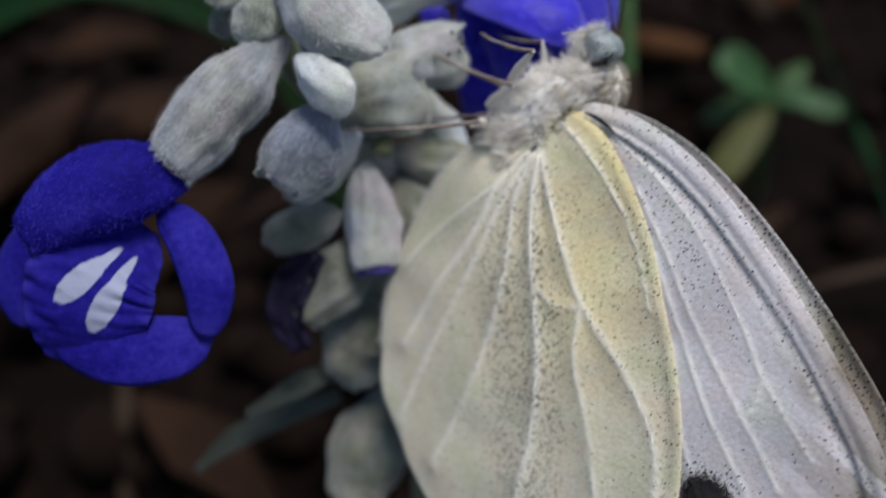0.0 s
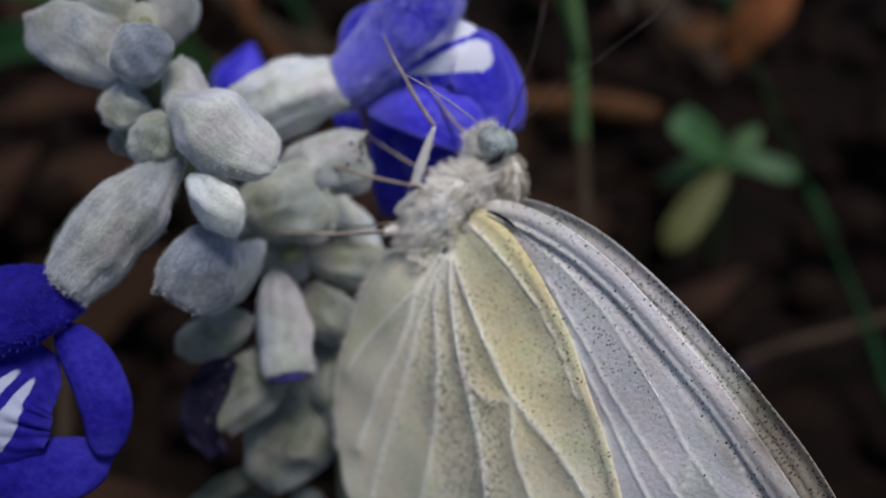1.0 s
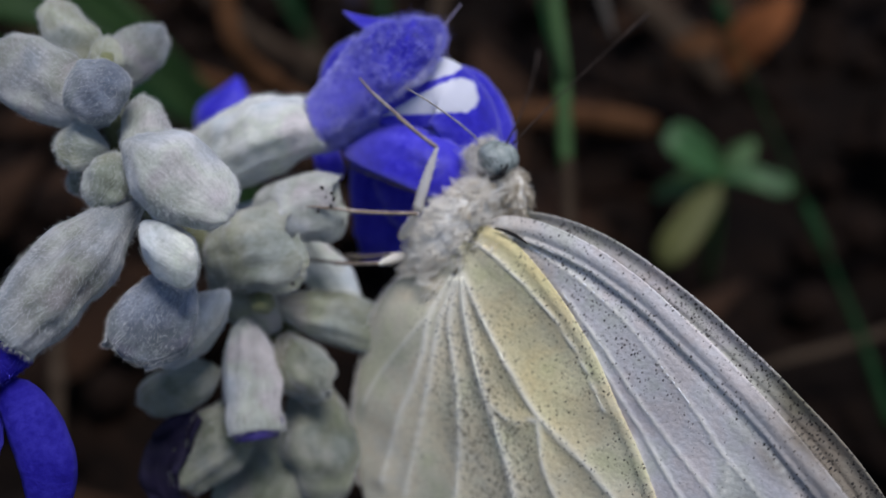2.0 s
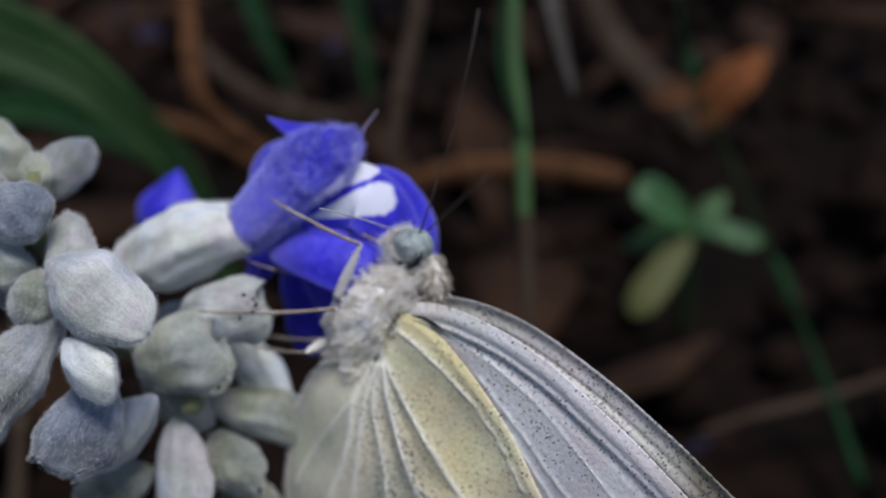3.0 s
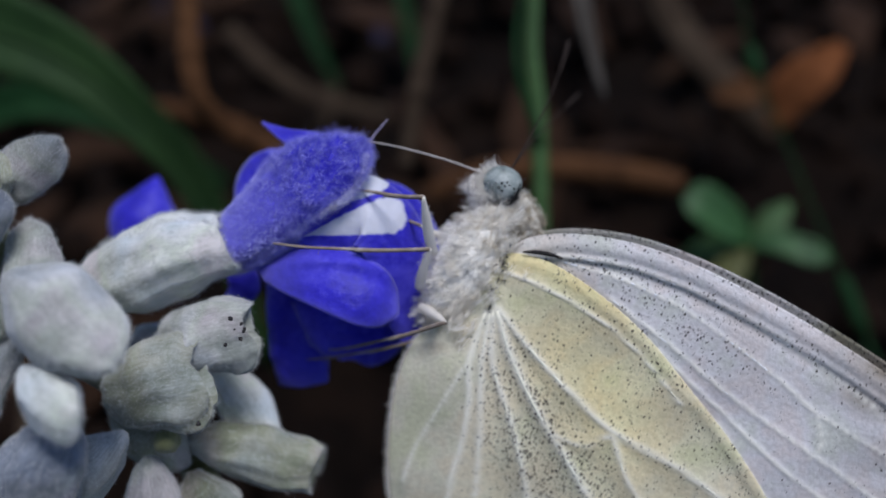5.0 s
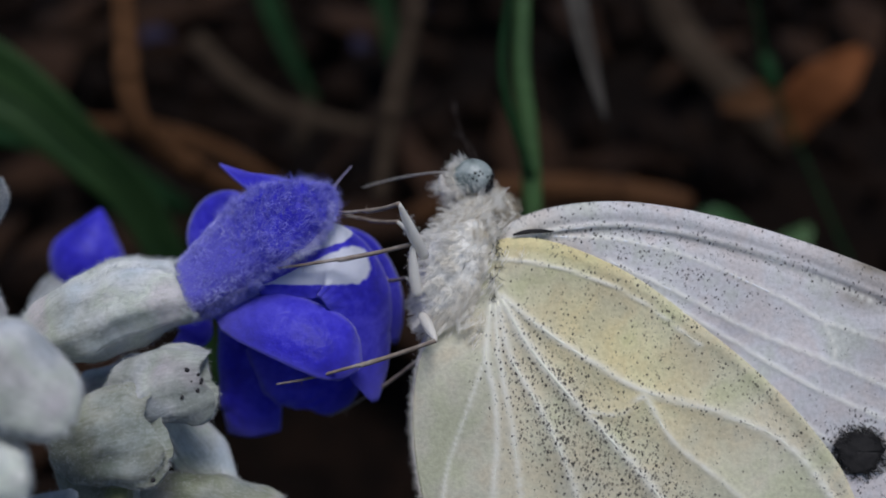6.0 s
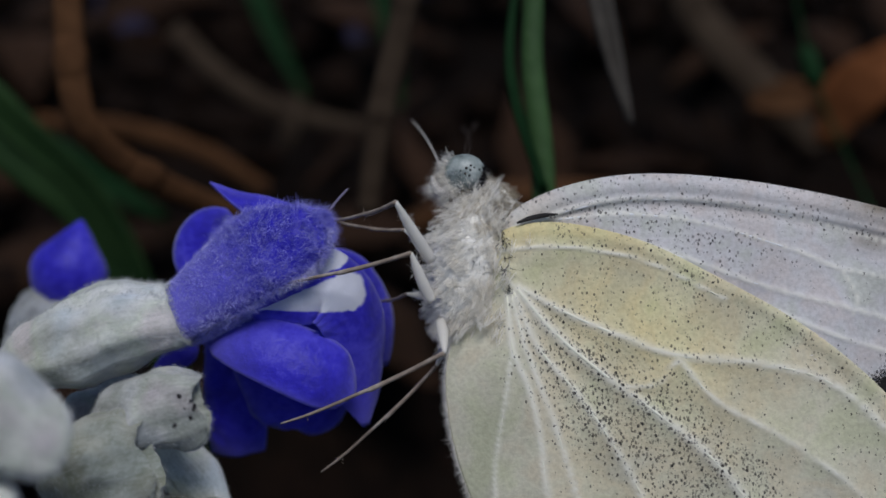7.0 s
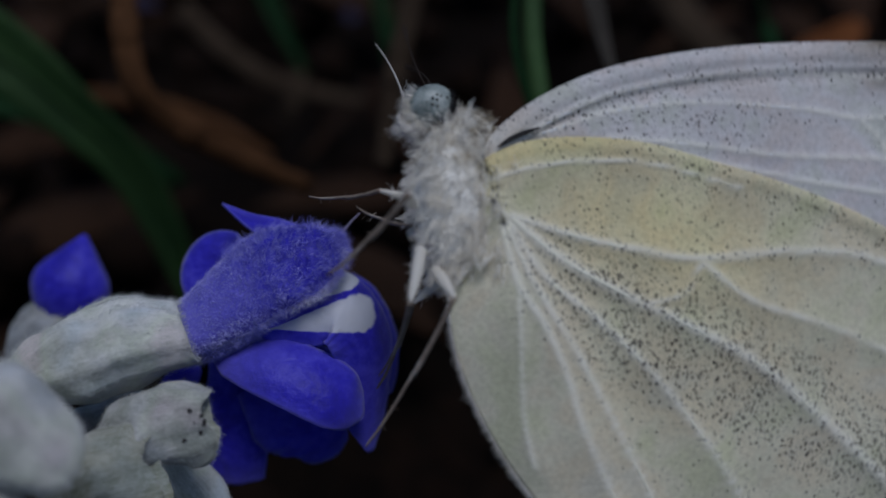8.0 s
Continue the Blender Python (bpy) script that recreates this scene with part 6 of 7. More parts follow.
LEG_MOVES = []
for seed, (hip_len, shin_len, thick, femur_rows, tibia_rows) in enumerate((
    (3, 4.6, 0.085, [
    (0, pose(-0.00309, 0.00150, 0.00090, -0.00, -37.25, 59.98)),
    (0.5, pose(-0.00309, 0.00150, 0.00090, -0.00, -2.88, 99.27)),
    (1, pose(-0.00309, 0.00150, 0.00090, 0.00, 0.54, 97.24)),
    (2.5, pose(-0.00309, 0.00150, 0.00090, 0.00, 4.04, 91.67)),
    (3, pose(-0.00309, 0.00150, 0.00090, 0.00, 0.62, 83.69)),
    (3.5, pose(-0.00309, 0.00150, 0.00090, 0.00, -4.19, 89.30)),
    (4.1, pose(-0.00309, 0.00150, 0.00090, 0.00, -7.36, 94.82)),
    (5.3, pose(-0.00309, 0.00150, 0.00090, 0.00, -42.41, 112.21)),
    (5.5, pose(-0.00309, 0.00150, 0.00090, 0.00, -46.29, 128.24)),
    (6, pose(-0.00309, 0.00150, 0.00090, 0.00, -40.54, 114.79)),
    (6.5, pose(-0.00309, 0.00150, 0.00090, 0.00, -29.39, 114.48)),
    (7, pose(-0.00309, 0.00150, 0.00090, -0.00, -28.72, 112.22)),
    (7.5, pose(-0.00309, 0.00150, 0.00090, -0.00, -22.67, 116.04)),
    (8, pose(-0.00309, 0.00150, 0.00090, 0.00, -85.30, 73.63)),
    ], [
    (0, pose(0.00300, 0.00000, -0.00000, 20.92, -6.94, 147.45)),
    (0.5, pose(0.00300, -0.00000, -0.00000, 3.14, -26.69, 76.00)),
    (1, pose(0.00300, 0.00000, 0.00000, -0.44, -13.14, 53.04)),
    (2.5, pose(0.00300, -0.00000, 0.00000, -4.37, -23.56, 83.83)),
    (3, pose(0.00300, 0.00000, 0.00000, -0.68, -22.93, 92.40)),
    (3.5, pose(0.00300, 0.00000, 0.00000, 4.54, -22.69, 87.07)),
    (4.1, pose(0.00300, 0.00000, 0.00000, 7.94, -22.00, 84.16)),
    (5.3, pose(0.00300, 0.00000, 0.00000, 54.19, 34.14, 120.28)),
    (5.5, pose(0.00300, 0.00000, 0.00000, 71.27, 45.86, 121.70)),
    (6, pose(0.00300, 0.00000, -0.00000, 58.53, 42.27, 119.74)),
    (6.5, pose(0.00300, 0.00000, -0.00000, 43.73, 46.59, 108.28)),
    (7, pose(0.00300, 0.00000, -0.00000, 45.45, 49.26, 111.06)),
    (7.5, pose(0.00300, 0.00000, -0.00000, 37.13, 52.17, 103.49)),
    (8, pose(0.00300, 0.00000, 0.00000, 59.86, -34.78, 130.75)),
    ]),
    (2.2, 6.6, 0.08, [
    (0, pose(-0.00333, -0.00012, 0.00090, 0.00, -24.31, 59.45)),
    (0.5, pose(-0.00333, -0.00012, 0.00090, 0.00, -13.74, 61.06)),
    (1, pose(-0.00333, -0.00012, 0.00090, -0.00, -7.33, 66.34)),
    (2.5, pose(-0.00333, -0.00012, 0.00090, -0.00, -28.08, 63.59)),
    (3, pose(-0.00333, -0.00012, 0.00090, -0.00, -26.90, 60.29)),
    (3.5, pose(-0.00333, -0.00012, 0.00090, 0.00, -33.38, 65.58)),
    (4.1, pose(-0.00333, -0.00012, 0.00090, 0.00, -40.66, 72.59)),
    (5.3, pose(-0.00333, -0.00012, 0.00090, -0.00, -21.60, 90.64)),
    (5.5, pose(-0.00333, -0.00012, 0.00090, 0.00, -35.56, 102.45)),
    (6, pose(-0.00333, -0.00012, 0.00090, 0.00, -15.58, 96.85)),
    (6.5, pose(-0.00333, -0.00012, 0.00090, 0.00, -14.16, 99.18)),
    (7, pose(-0.00333, -0.00012, 0.00090, 0.00, -18.40, 103.62)),
    (7.5, pose(-0.00333, -0.00012, 0.00090, 0.00, -17.98, 111.43)),
    (8, pose(-0.00333, -0.00012, 0.00090, 0.00, -31.53, -119.25)),
    ], [
    (0, pose(0.00220, -0.00000, -0.00000, 15.16, -11.31, 141.00)),
    (0.5, pose(0.00220, 0.00000, -0.00000, 8.49, -3.62, 141.90)),
    (1, pose(0.00220, 0.00000, 0.00000, 5.12, -9.31, 135.78)),
    (2.5, pose(0.00220, -0.00000, 0.00000, 24.17, -45.48, 128.09)),
    (3, pose(0.00220, 0.00000, -0.00000, 19.46, -44.19, 137.17)),
    (3.5, pose(0.00220, 0.00000, 0.00000, 30.13, -47.89, 123.86)),
    (4.1, pose(0.00220, 0.00000, 0.00000, 52.56, -53.97, 95.48)),
    (5.3, pose(0.00220, 0.00000, 0.00000, 21.12, -8.25, 102.26)),
    (5.5, pose(0.00220, -0.00000, -0.00000, 35.56, 3.18, 96.19)),
    (6, pose(0.00220, 0.00000, 0.00000, 15.54, 5.24, 98.35)),
    (6.5, pose(0.00220, 0.00000, 0.00000, 14.22, 5.43, 92.89)),
    (7, pose(0.00220, 0.00000, 0.00000, 18.73, 12.92, 86.36)),
    (7.5, pose(0.00220, 0.00000, 0.00000, 18.66, 22.09, 80.36)),
    (8, pose(0.00220, 0.00000, -0.00000, -35.40, 83.05, -41.77)),
    ]),
    (2, 7.2, 0.08, [
    (0, pose(-0.00309, -0.00102, 0.00070, 0.00, -59.40, 36.09)),
    (0.5, pose(-0.00309, -0.00102, 0.00070, 0.00, -50.62, 26.96)),
    (1, pose(-0.00309, -0.00102, 0.00070, 0.00, -64.38, 43.58)),
    (2.5, pose(-0.00309, -0.00102, 0.00070, -0.00, -86.72, -10.10)),
    (3, pose(-0.00309, -0.00102, 0.00070, 0.00, -76.75, 29.22)),
    (3.5, pose(-0.00309, -0.00102, 0.00070, 0.00, -83.60, 17.70)),
    (4.1, pose(-0.00309, -0.00102, 0.00070, 0.00, -49.61, 11.55)),
    (5.3, pose(-0.00309, -0.00102, 0.00070, 0.00, -42.03, -4.98)),
    (5.5, pose(-0.00309, -0.00102, 0.00070, -0.00, -55.29, -31.88)),
    (6, pose(-0.00309, -0.00102, 0.00070, 0.00, -60.16, -49.99)),
    (6.5, pose(-0.00309, -0.00102, 0.00070, 0.00, -61.03, -55.57)),
    (7, pose(-0.00309, -0.00102, 0.00070, 0.00, -58.14, -89.96)),
    (7.5, pose(-0.00309, -0.00102, 0.00070, 0.00, -58.84, -101.93)),
    (8, pose(-0.00309, -0.00102, 0.00070, 0.00, -55.49, -72.09)),
    ], [
    (0, pose(0.00200, -0.00000, 0.00000, -27.16, -73.80, -149.41)),
    (0.5, pose(0.00200, -0.00000, 0.00000, -18.05, -60.71, -156.90)),
    (1, pose(0.00200, -0.00000, -0.00000, 26.25, -73.04, 151.17)),
    (2.5, pose(0.00200, 0.00000, 0.00000, -65.30, -42.18, -121.42)),
    (3, pose(0.00200, -0.00000, -0.00000, -12.11, -52.87, -168.57)),
    (3.5, pose(0.00200, -0.00000, 0.00000, -33.89, -56.16, -148.74)),
    (4.1, pose(0.00200, -0.00000, -0.00000, -22.75, -19.26, -152.64)),
    (5.3, pose(0.00200, 0.00000, 0.00000, -24.18, -13.42, -145.25)),
    (5.5, pose(0.00200, 0.00000, -0.00000, -46.77, -7.59, -125.67)),
    (6, pose(0.00200, -0.00000, -0.00000, -56.15, -8.52, -111.88)),
    (6.5, pose(0.00200, 0.00000, 0.00000, -58.65, -9.75, -104.80)),
    (7, pose(0.00200, -0.00000, -0.00000, -59.41, 20.24, -88.68)),
    (7.5, pose(0.00200, -0.00000, -0.00000, -60.32, 34.06, -83.33)),
    (8, pose(0.00200, -0.00000, -0.00000, -63.23, 33.64, -97.48)),
    ]),
    (2, 6.6, 0.07, [
    (0, pose(-0.00262, -0.00131, -0.00140, 0.00, -58.02, 144.84)),
    (1, pose(-0.00262, -0.00131, -0.00140, 0.00, -53.09, 174.08)),
    (3.5, pose(-0.00262, -0.00131, -0.00140, -0.00, -55.12, -170.46)),
    (4.1, pose(-0.00262, -0.00131, -0.00140, 0.00, -66.23, -163.03)),
    (5.3, pose(-0.00262, -0.00131, -0.00140, -0.00, -43.54, -93.68)),
    (5.5, pose(-0.00262, -0.00131, -0.00140, 0.00, -26.20, -102.20)),
    (6, pose(-0.00262, -0.00131, -0.00140, -0.00, -26.74, -110.68)),
    (6.5, pose(-0.00262, -0.00131, -0.00140, -0.00, -26.68, -112.63)),
    (7, pose(-0.00262, -0.00131, -0.00140, 0.00, -23.89, -120.40)),
    (7.5, pose(-0.00262, -0.00131, -0.00140, 0.00, -22.35, -127.82)),
    (8, pose(-0.00262, -0.00131, -0.00140, 0.00, -28.48, -159.22)),
    ], [
    (0, pose(0.00200, 0.00000, 0.00000, 59.57, 18.20, 91.09)),
    (1, pose(0.00200, 0.00000, 0.00000, 49.68, 43.43, 68.98)),
    (3.5, pose(0.00200, -0.00000, -0.00000, 41.79, 59.87, 52.04)),
    (4.1, pose(0.00200, -0.00000, -0.00000, 76.28, 71.02, 83.95)),
    (5.3, pose(0.00200, -0.00000, 0.00000, -46.10, 40.92, -77.32)),
    (5.5, pose(0.00200, 0.00000, 0.00000, -25.46, 51.65, -54.71)),
    (6, pose(0.00200, 0.00000, 0.00000, -22.99, 57.21, -45.06)),
    (6.5, pose(0.00200, 0.00000, 0.00000, -17.47, 43.58, -38.56)),
    (7, pose(0.00200, 0.00000, -0.00000, -10.01, 25.38, -25.37)),
    (7.5, pose(0.00200, 0.00000, -0.00000, -5.36, 22.25, -14.23)),
    (8, pose(0.00200, -0.00000, 0.00000, 54.37, 73.86, 78.59)),
    ]),
    (2.6, 4.4, 0.065, [
    (0, pose(-0.00250, 0.00155, -0.00160, 0.00, -32.52, 118.76)),
    (0.5, pose(-0.00250, 0.00155, -0.00160, 0.00, -9.97, 110.68)),
    (1, pose(-0.00250, 0.00155, -0.00160, 0.00, -3.62, 101.25)),
    (2.5, pose(-0.00250, 0.00155, -0.00160, 0.00, -9.26, 110.41)),
    (3, pose(-0.00250, 0.00155, -0.00160, 0.00, -7.51, 91.98)),
    (3.5, pose(-0.00250, 0.00155, -0.00160, 0.00, -17.79, 94.43)),
    (4.1, pose(-0.00250, 0.00155, -0.00160, 0.00, -21.88, 97.42)),
    (5.3, pose(-0.00250, 0.00155, -0.00160, 0.00, -48.65, 163.38)),
    (5.5, pose(-0.00250, 0.00155, -0.00160, -0.00, -25.15, 152.39)),
    (6, pose(-0.00250, 0.00155, -0.00160, -0.00, -29.49, 143.85)),
    (6.5, pose(-0.00250, 0.00155, -0.00160, -0.00, -24.97, 140.73)),
    (7, pose(-0.00250, 0.00155, -0.00160, 0.00, -38.76, 138.37)),
    (7.5, pose(-0.00250, 0.00155, -0.00160, 0.00, -33.75, 143.38)),
    (8, pose(-0.00250, 0.00155, -0.00160, 0.00, -47.28, 151.32)),
    ], [
    (0, pose(0.00260, 0.00000, 0.00000, 35.68, 22.82, 105.95)),
    (0.5, pose(0.00260, 0.00000, -0.00000, 8.84, 20.45, 58.97)),
    (1, pose(0.00260, 0.00000, 0.00000, 3.47, 11.58, 70.41)),
    (2.5, pose(0.00260, 0.00000, 0.00000, 8.80, 1.89, 71.92)),
    (3, pose(0.00260, 0.00000, 0.00000, 7.46, -0.74, 97.03)),
    (3.5, pose(0.00260, 0.00000, 0.00000, 17.68, 3.15, 98.31)),
    (4.1, pose(0.00260, 0.00000, 0.00000, 21.74, 6.01, 101.72)),
    (5.3, pose(0.00260, 0.00000, 0.00000, 110.42, 81.62, 117.59)),
    (5.5, pose(0.00260, -0.00000, 0.00000, 34.59, 70.32, 57.51)),
    (6, pose(0.00260, 0.00000, 0.00000, 45.77, 67.48, 73.81)),
    (6.5, pose(0.00260, 0.00000, 0.00000, 29.27, 60.82, 57.87)),
    (7, pose(0.00260, -0.00000, 0.00000, 58.46, 69.22, 79.99)),
    (7.5, pose(0.00260, 0.00000, 0.00000, 52.43, 73.94, 70.97)),
    (8, pose(0.00260, -0.00000, 0.00000, 107.36, 77.91, 118.59)),
    ]),
    (2, 5, 0.065, [
    (0, pose(-0.00285, -0.00012, -0.00150, 0.00, -51.07, 135.30)),
    (1, pose(-0.00285, -0.00012, -0.00150, 0.00, -11.96, 116.65)),
    (3.5, pose(-0.00285, -0.00012, -0.00150, 0.00, -29.14, 142.55)),
    (4.1, pose(-0.00285, -0.00012, -0.00150, -0.00, -38.51, 164.44)),
    (5.3, pose(-0.00285, -0.00012, -0.00150, -0.00, -12.95, 94.58)),
    (5.5, pose(-0.00285, -0.00012, -0.00150, 0.00, -58.36, 144.89)),
    (6, pose(-0.00285, -0.00012, -0.00150, 0.00, -52.51, 147.12)),
    (6.5, pose(-0.00285, -0.00012, -0.00150, 0.00, -49.38, 142.07)),
    (7, pose(-0.00285, -0.00012, -0.00150, 0.00, -40.90, 164.86)),
    (7.5, pose(-0.00285, -0.00012, -0.00150, 0.00, -31.37, 164.58)),
    (8, pose(-0.00285, -0.00012, -0.00150, -0.00, -59.36, 118.48)),
    ], [
    (0, pose(0.00200, 0.00000, 0.00000, 52.15, 29.36, 82.28)),
    (1, pose(0.00200, 0.00000, -0.00000, 11.52, 6.32, 74.13)),
    (3.5, pose(0.00200, -0.00000, 0.00000, 23.04, -10.57, 43.93)),
    (4.1, pose(0.00200, 0.00000, 0.00000, 15.46, 7.23, 22.15)),
    (5.3, pose(0.00200, 0.00000, 0.00000, 21.04, 51.56, 111.83)),
    (5.5, pose(0.00200, 0.00000, 0.00000, 119.11, 44.00, 158.58)),
    (6, pose(0.00200, -0.00000, 0.00000, 111.92, 50.27, 152.02)),
    (6.5, pose(0.00200, -0.00000, 0.00000, 99.83, 52.20, 142.90)),
    (7, pose(0.00200, -0.00000, 0.00000, 122.57, 68.06, 147.07)),
    (7.5, pose(0.00200, -0.00000, 0.00000, 92.23, 74.06, 120.23)),
    (8, pose(0.00200, 0.00000, -0.00000, 133.70, 55.04, 155.03)),
    ]),
)):
    femur, tibia = leg(hip_len, shin_len, thick, seed)
    tibia.matrix_parent_inverse = Matrix()
    LEG_MOVES.append((femur, tibia, femur_rows, tibia_rows))

FEELER_MOVES = [
    (feeler("antenna", 11.0, 0.045, ANTENNA_MAT, "dark thin antenna with a club", True, 0.10), [
    (0, pose(-0.00102, 0.00554, -0.00080, 19.41, 41.86, 161.60)),
    (0.5, pose(-0.00102, 0.00554, -0.00080, 19.97, 51.86, 151.94)),
    (1, pose(-0.00102, 0.00554, -0.00080, 15.45, 50.80, 136.79)),
    (2.5, pose(-0.00102, 0.00554, -0.00080, 24.90, 64.88, 150.07)),
    (3, pose(-0.00102, 0.00554, -0.00080, 4.04, 25.45, 103.99)),
    (3.5, pose(-0.00102, 0.00554, -0.00080, 2.16, 23.96, 97.49)),
    (4.1, pose(-0.00102, 0.00554, -0.00080, 2.55, 19.47, 80.90)),
    (5.3, pose(-0.00102, 0.00554, -0.00080, -4.22, 68.34, 80.87)),
    (5.5, pose(-0.00102, 0.00554, -0.00080, -5.64, 70.87, 78.49)),
    (6, pose(-0.00102, 0.00554, -0.00080, 1.78, 77.83, 92.98)),
    (6.5, pose(-0.00102, 0.00554, -0.00080, -4.38, 58.77, 78.65)),
    (7, pose(-0.00102, 0.00554, -0.00080, -18.59, 75.60, 56.59)),
    (7.5, pose(-0.00102, 0.00554, -0.00080, -12.14, 80.21, 71.18)),
    (8, pose(-0.00102, 0.00554, -0.00080, -7.23, 73.71, 76.30)),
    ]),
    (feeler("antenna", 11.0, 0.040, ANTENNA_MAT, "dark thin antenna with a club", True, -0.05), [
    (0, pose(-0.00112, 0.00554, -0.00150, 20.08, 47.46, 157.79)),
    (0.5, pose(-0.00112, 0.00554, -0.00150, 2.32, 50.95, 96.68)),
    (1, pose(-0.00112, 0.00554, -0.00150, 0.82, 49.48, 92.39)),
    (2.5, pose(-0.00112, 0.00554, -0.00150, 5.46, 59.49, 103.98)),
    (3, pose(-0.00112, 0.00554, -0.00150, 46.72, 72.03, -174.49)),
    (3.5, pose(-0.00112, 0.00554, -0.00150, 18.64, 67.85, 131.22)),
    (4.1, pose(-0.00112, 0.00554, -0.00150, 16.25, 68.55, 125.23)),
    (5.3, pose(-0.00112, 0.00554, -0.00150, -4.80, 71.49, 80.38)),
    (5.5, pose(-0.00112, 0.00554, -0.00150, -0.10, 69.74, 89.79)),
    (6, pose(-0.00112, 0.00554, -0.00150, 11.26, 67.68, 114.79)),
    (6.5, pose(-0.00112, 0.00554, -0.00150, -1.64, 66.97, 86.36)),
    (7, pose(-0.00112, 0.00554, -0.00150, -8.38, 74.43, 74.43)),
    (7.5, pose(-0.00112, 0.00554, -0.00150, 10.13, 73.18, 109.48)),
    (8, pose(-0.00112, 0.00554, -0.00150, 1.17, 63.17, 92.82)),
    ]),
    (feeler("proboscis", 5.5, 0.045, PROBOSCIS_MAT, "thin brownish proboscis", False, 0.12), [
    (0, pose(-0.00214, 0.00512, -0.00090, -44.81, -76.07, -11.03)),
    (0.5, pose(-0.00214, 0.00512, -0.00090, 0.87, -39.03, 91.71)),
    (1, pose(-0.00214, 0.00512, -0.00090, 30.93, -62.41, 116.82)),
    (2.5, pose(-0.00214, 0.00512, -0.00090, 21.31, -58.95, 111.03)),
    (3, pose(-0.00214, 0.00512, -0.00090, 30.28, -67.43, 102.77)),
    (3.5, pose(-0.00214, 0.00512, -0.00090, 2.93, -56.02, 93.04)),
    (4.1, pose(-0.00214, 0.00512, -0.00090, 30.79, -59.02, 128.54)),
    (5.3, pose(-0.00214, 0.00512, -0.00090, 20.64, 37.18, -179.83)),
    (5.5, pose(-0.00214, 0.00512, -0.00090, 38.25, 70.87, 170.36)),
    (6, pose(-0.00214, 0.00512, -0.00090, 22.18, 42.30, -178.92)),
    (6.5, pose(-0.00214, 0.00512, -0.00090, 3.07, 56.31, 98.24)),
    (7, pose(-0.00214, 0.00512, -0.00090, 2.28, 56.57, 96.10)),
    (7.5, pose(-0.00214, 0.00512, -0.00090, 14.66, 42.70, 139.20)),
    (8, pose(-0.00214, 0.00512, -0.00090, -1.88, 48.76, 84.46)),
    ]),
]



# ---------------------------------------------------------------- what moves
PLANT_ROWS = [
    (0, pose(0.00002, 0.03562, 0.05776, 56.32, 4.47, 0.28)),
    (0.5, pose(-0.00125, 0.03643, 0.05546, 56.94, 2.52, 0.65)),
    (1, pose(-0.00199, 0.03642, 0.05573, 56.81, 1.97, -0.80)),
    (2.5, pose(-0.00054, 0.03249, 0.05708, 54.95, 2.20, -2.19)),
    (3, pose(-0.00134, 0.03378, 0.05487, 55.94, 0.82, -0.45)),
    (3.5, pose(0.00000, 0.03604, 0.05476, 55.00, -0.00, 0.00)),
    (4.1, pose(-0.00027, 0.03522, 0.05476, 54.60, 1.16, 1.09)),
    (5.3, pose(0.00217, 0.03724, 0.05376, 53.67, 6.95, 6.87)),
    (5.5, pose(0.00172, 0.03882, 0.05290, 53.44, 7.74, 7.67)),
    (6, pose(0.00088, 0.04401, 0.05042, 54.22, 7.70, 8.02)),
    (6.5, pose(0.00152, 0.04905, 0.04833, 55.15, 7.96, 9.66)),
    (7, pose(0.00035, 0.05166, 0.04605, 55.07, 8.08, 10.09)),
    (7.5, pose(-0.00023, 0.04591, 0.04864, 54.78, 8.06, 9.42)),
    (8, pose(0.00018, 0.04187, 0.04829, 52.75, 8.31, 8.88)),
]
# the open blossom is drawn round by the weight of the butterfly
BLOSSOM_ROWS = [
    (0, pose(0.00000, 0.00000, 0.00000, 0.00, -0.00, 0.00)),
    (0.5, pose(0.00000, 0.00000, 0.00000, 0.00, -0.00, 0.00)),
    (1, pose(0.00000, 0.00000, 0.00000, 0.00, -0.00, 0.00)),
    (2.5, pose(0.00000, 0.00000, 0.00000, 0.00, -0.00, 0.00)),
    (3, pose(0.00000, 0.00000, 0.00000, 0.00, -0.00, 0.00)),
    (3.5, pose(0.00000, 0.00000, 0.00000, 0.00, -0.00, 0.00)),
    (4.1, pose(0.00000, 0.00000, 0.00000, 0.00, -0.00, 0.00)),
    (5.3, pose(0.00012, -0.00008, -0.00128, -1.00, 4.80, -0.44)),
    (5.5, pose(0.00013, -0.00009, -0.00136, -1.06, 5.10, -0.47)),
    (6, pose(0.00015, -0.00044, -0.00148, -1.24, 5.52, -1.81)),
    (6.5, pose(0.00016, -0.00079, -0.00159, -1.42, 5.93, -3.16)),
    (7, pose(0.00017, -0.00091, -0.00210, 0.35, 7.99, -3.39)),
    (7.5, pose(0.00017, -0.00091, -0.00202, 0.85, 7.71, -3.31)),
    (8, pose(0.00016, -0.00121, -0.00255, -3.06, 9.44, -4.99)),
]
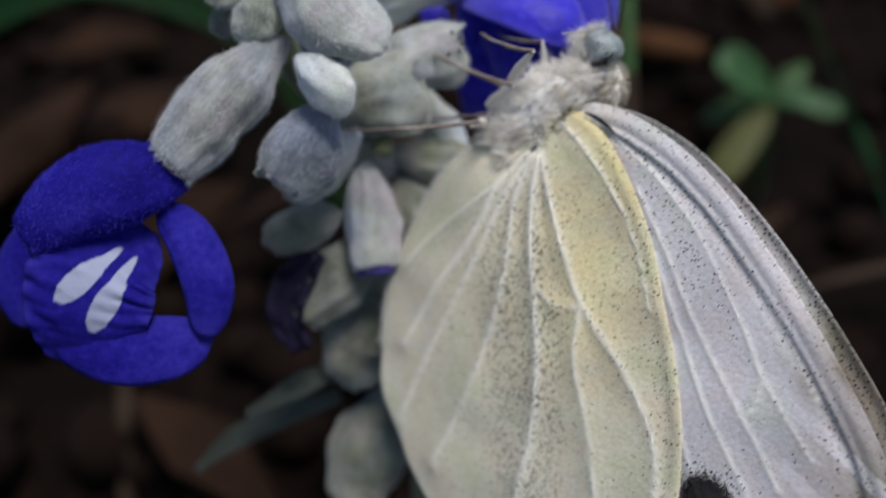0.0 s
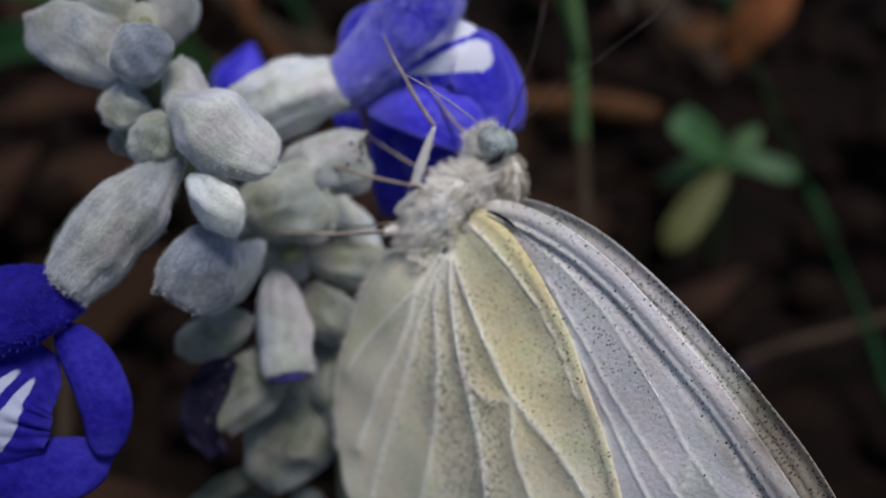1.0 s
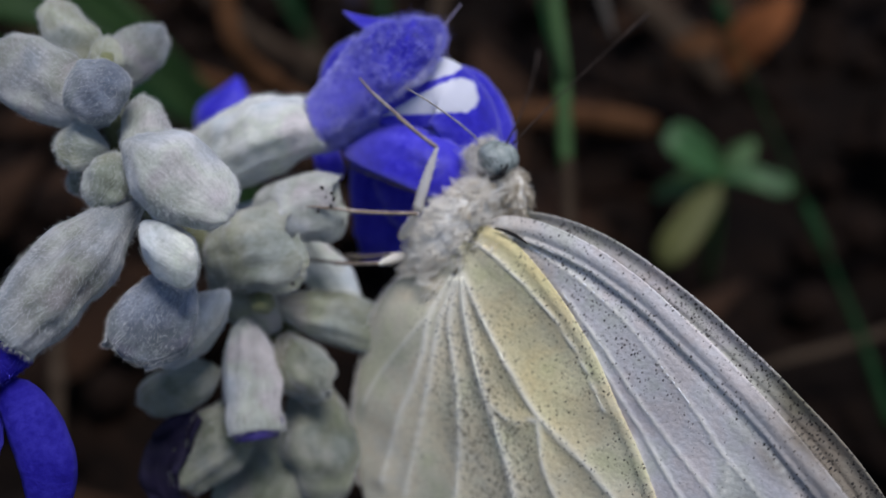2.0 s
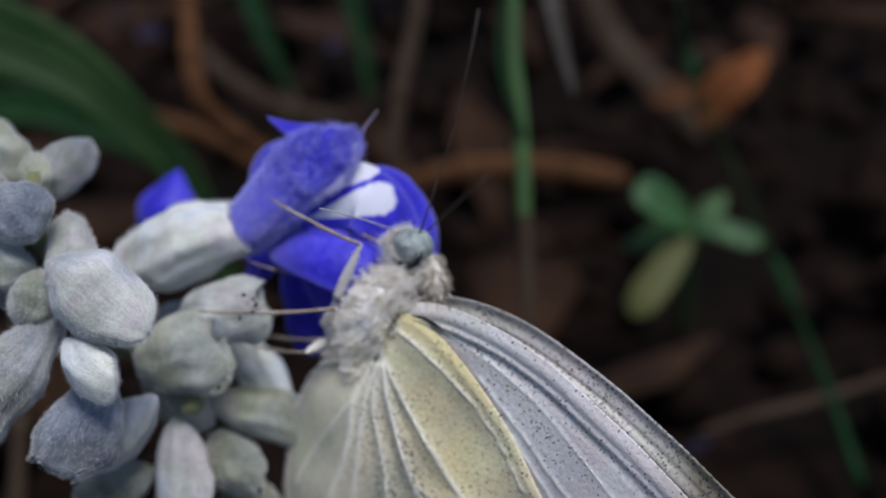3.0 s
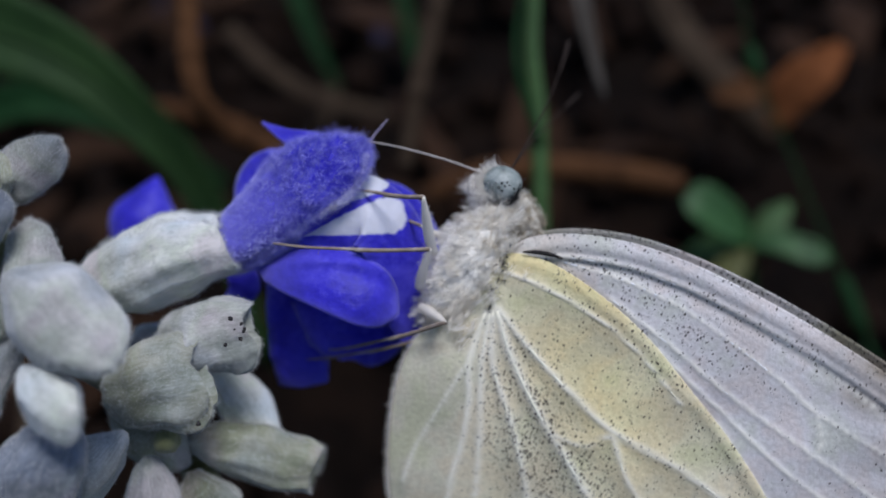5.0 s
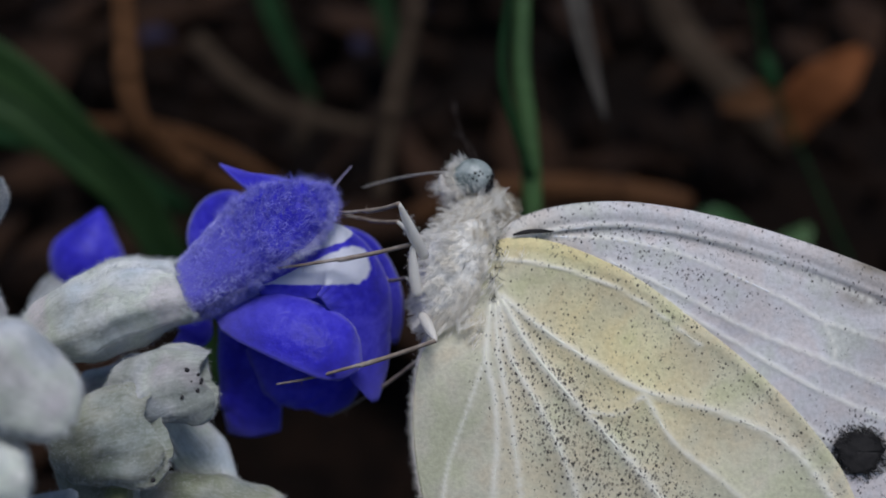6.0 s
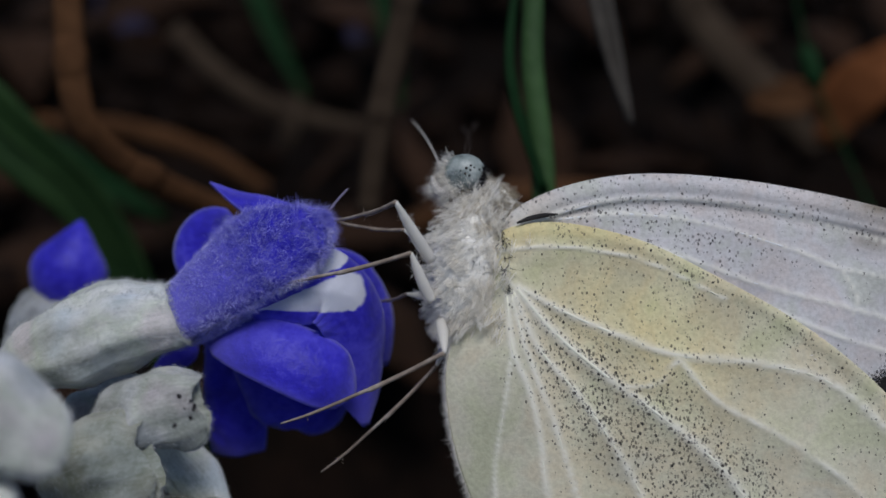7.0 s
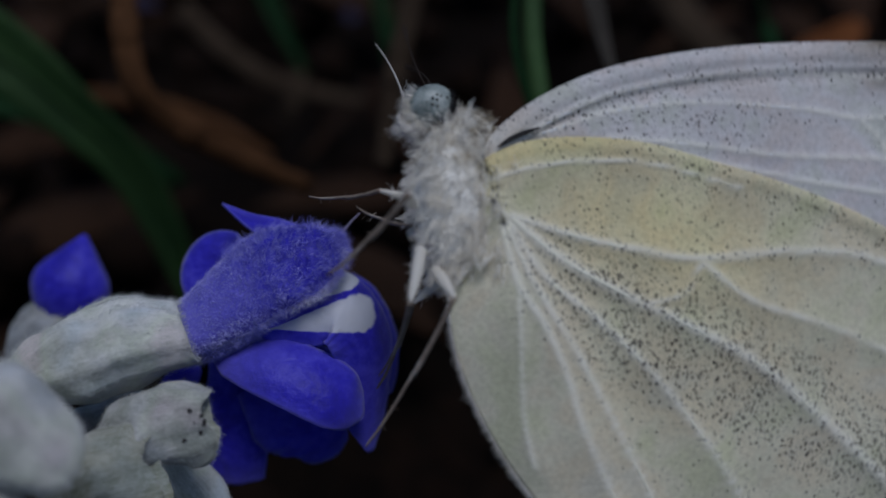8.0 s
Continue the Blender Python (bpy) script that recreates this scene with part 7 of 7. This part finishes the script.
BUTTERFLY_ROWS = [
    (0, pose(-0.00340, 0.02884, 0.05414, 57.56, 14.31, -52.32)),
    (0.5, pose(-0.00496, 0.02957, 0.05186, 64.47, 12.55, -48.98)),
    (1, pose(-0.00472, 0.03049, 0.05182, 66.63, 11.11, -47.38)),
    (2.5, pose(-0.00158, 0.02996, 0.05326, 68.92, 8.57, -40.01)),
    (3, pose(-0.00241, 0.03045, 0.05166, 70.64, 9.29, -38.71)),
    (3.5, pose(-0.00057, 0.03310, 0.05143, 71.32, 8.29, -37.67)),
    (4.1, pose(0.00005, 0.03225, 0.05182, 70.74, 9.22, -34.83)),
    (5.3, pose(0.00600, 0.03896, 0.05281, 57.92, 8.98, -6.37)),
    (5.5, pose(0.00613, 0.04051, 0.05296, 54.81, 9.03, -1.12)),
    (6, pose(0.00533, 0.04611, 0.05016, 55.57, 4.36, 1.53)),
    (6.5, pose(0.00626, 0.05172, 0.04743, 55.16, 3.48, 3.42)),
    (7, pose(0.00539, 0.05444, 0.04664, 54.01, -3.22, 9.21)),
    (7.5, pose(0.00522, 0.04836, 0.04966, 54.30, -4.37, 8.75)),
    (8, pose(0.00453, 0.04373, 0.05362, 52.22, -12.45, 14.29)),
]


# the forewings slide down a little behind the hindwings
FOREWING_ROWS = [
    (0, pose(0.00000, 0.00000, 0, 0, 0, 0.00)),
    (4.1, pose(0.00000, 0.00000, 0, 0, 0, 0.00)),
    (5.5, pose(0.00000, 0.00000, 0, 0, 0, 0.00)),
    (6, pose(-0.00001, 0.00000, 0, 0, 0, -0.30)),
    (6.5, pose(-0.00003, 0.00000, 0, 0, 0, -0.80)),
    (7, pose(-0.00011, 0.00002, 0, 0, 0, -3.20)),
    (7.5, pose(-0.00011, 0.00002, 0, 0, 0, -3.20)),
    (8, pose(-0.00004, 0.00001, 0, 0, 0, -1.00)),
]


def motions():
    walk(plant, PLANT_ROWS)
    walk(CALYX_MAIN, BLOSSOM_ROWS)
    for wing in FOREWINGS:
        walk(wing, FOREWING_ROWS)
    walk(butterfly, BUTTERFLY_ROWS)
    for femur, tibia, femur_rows, tibia_rows in LEG_MOVES:
        walk(femur, femur_rows)
        walk(tibia, tibia_rows)
    for feeler, rows in FEELER_MOVES:
        walk(feeler, rows)


motions()
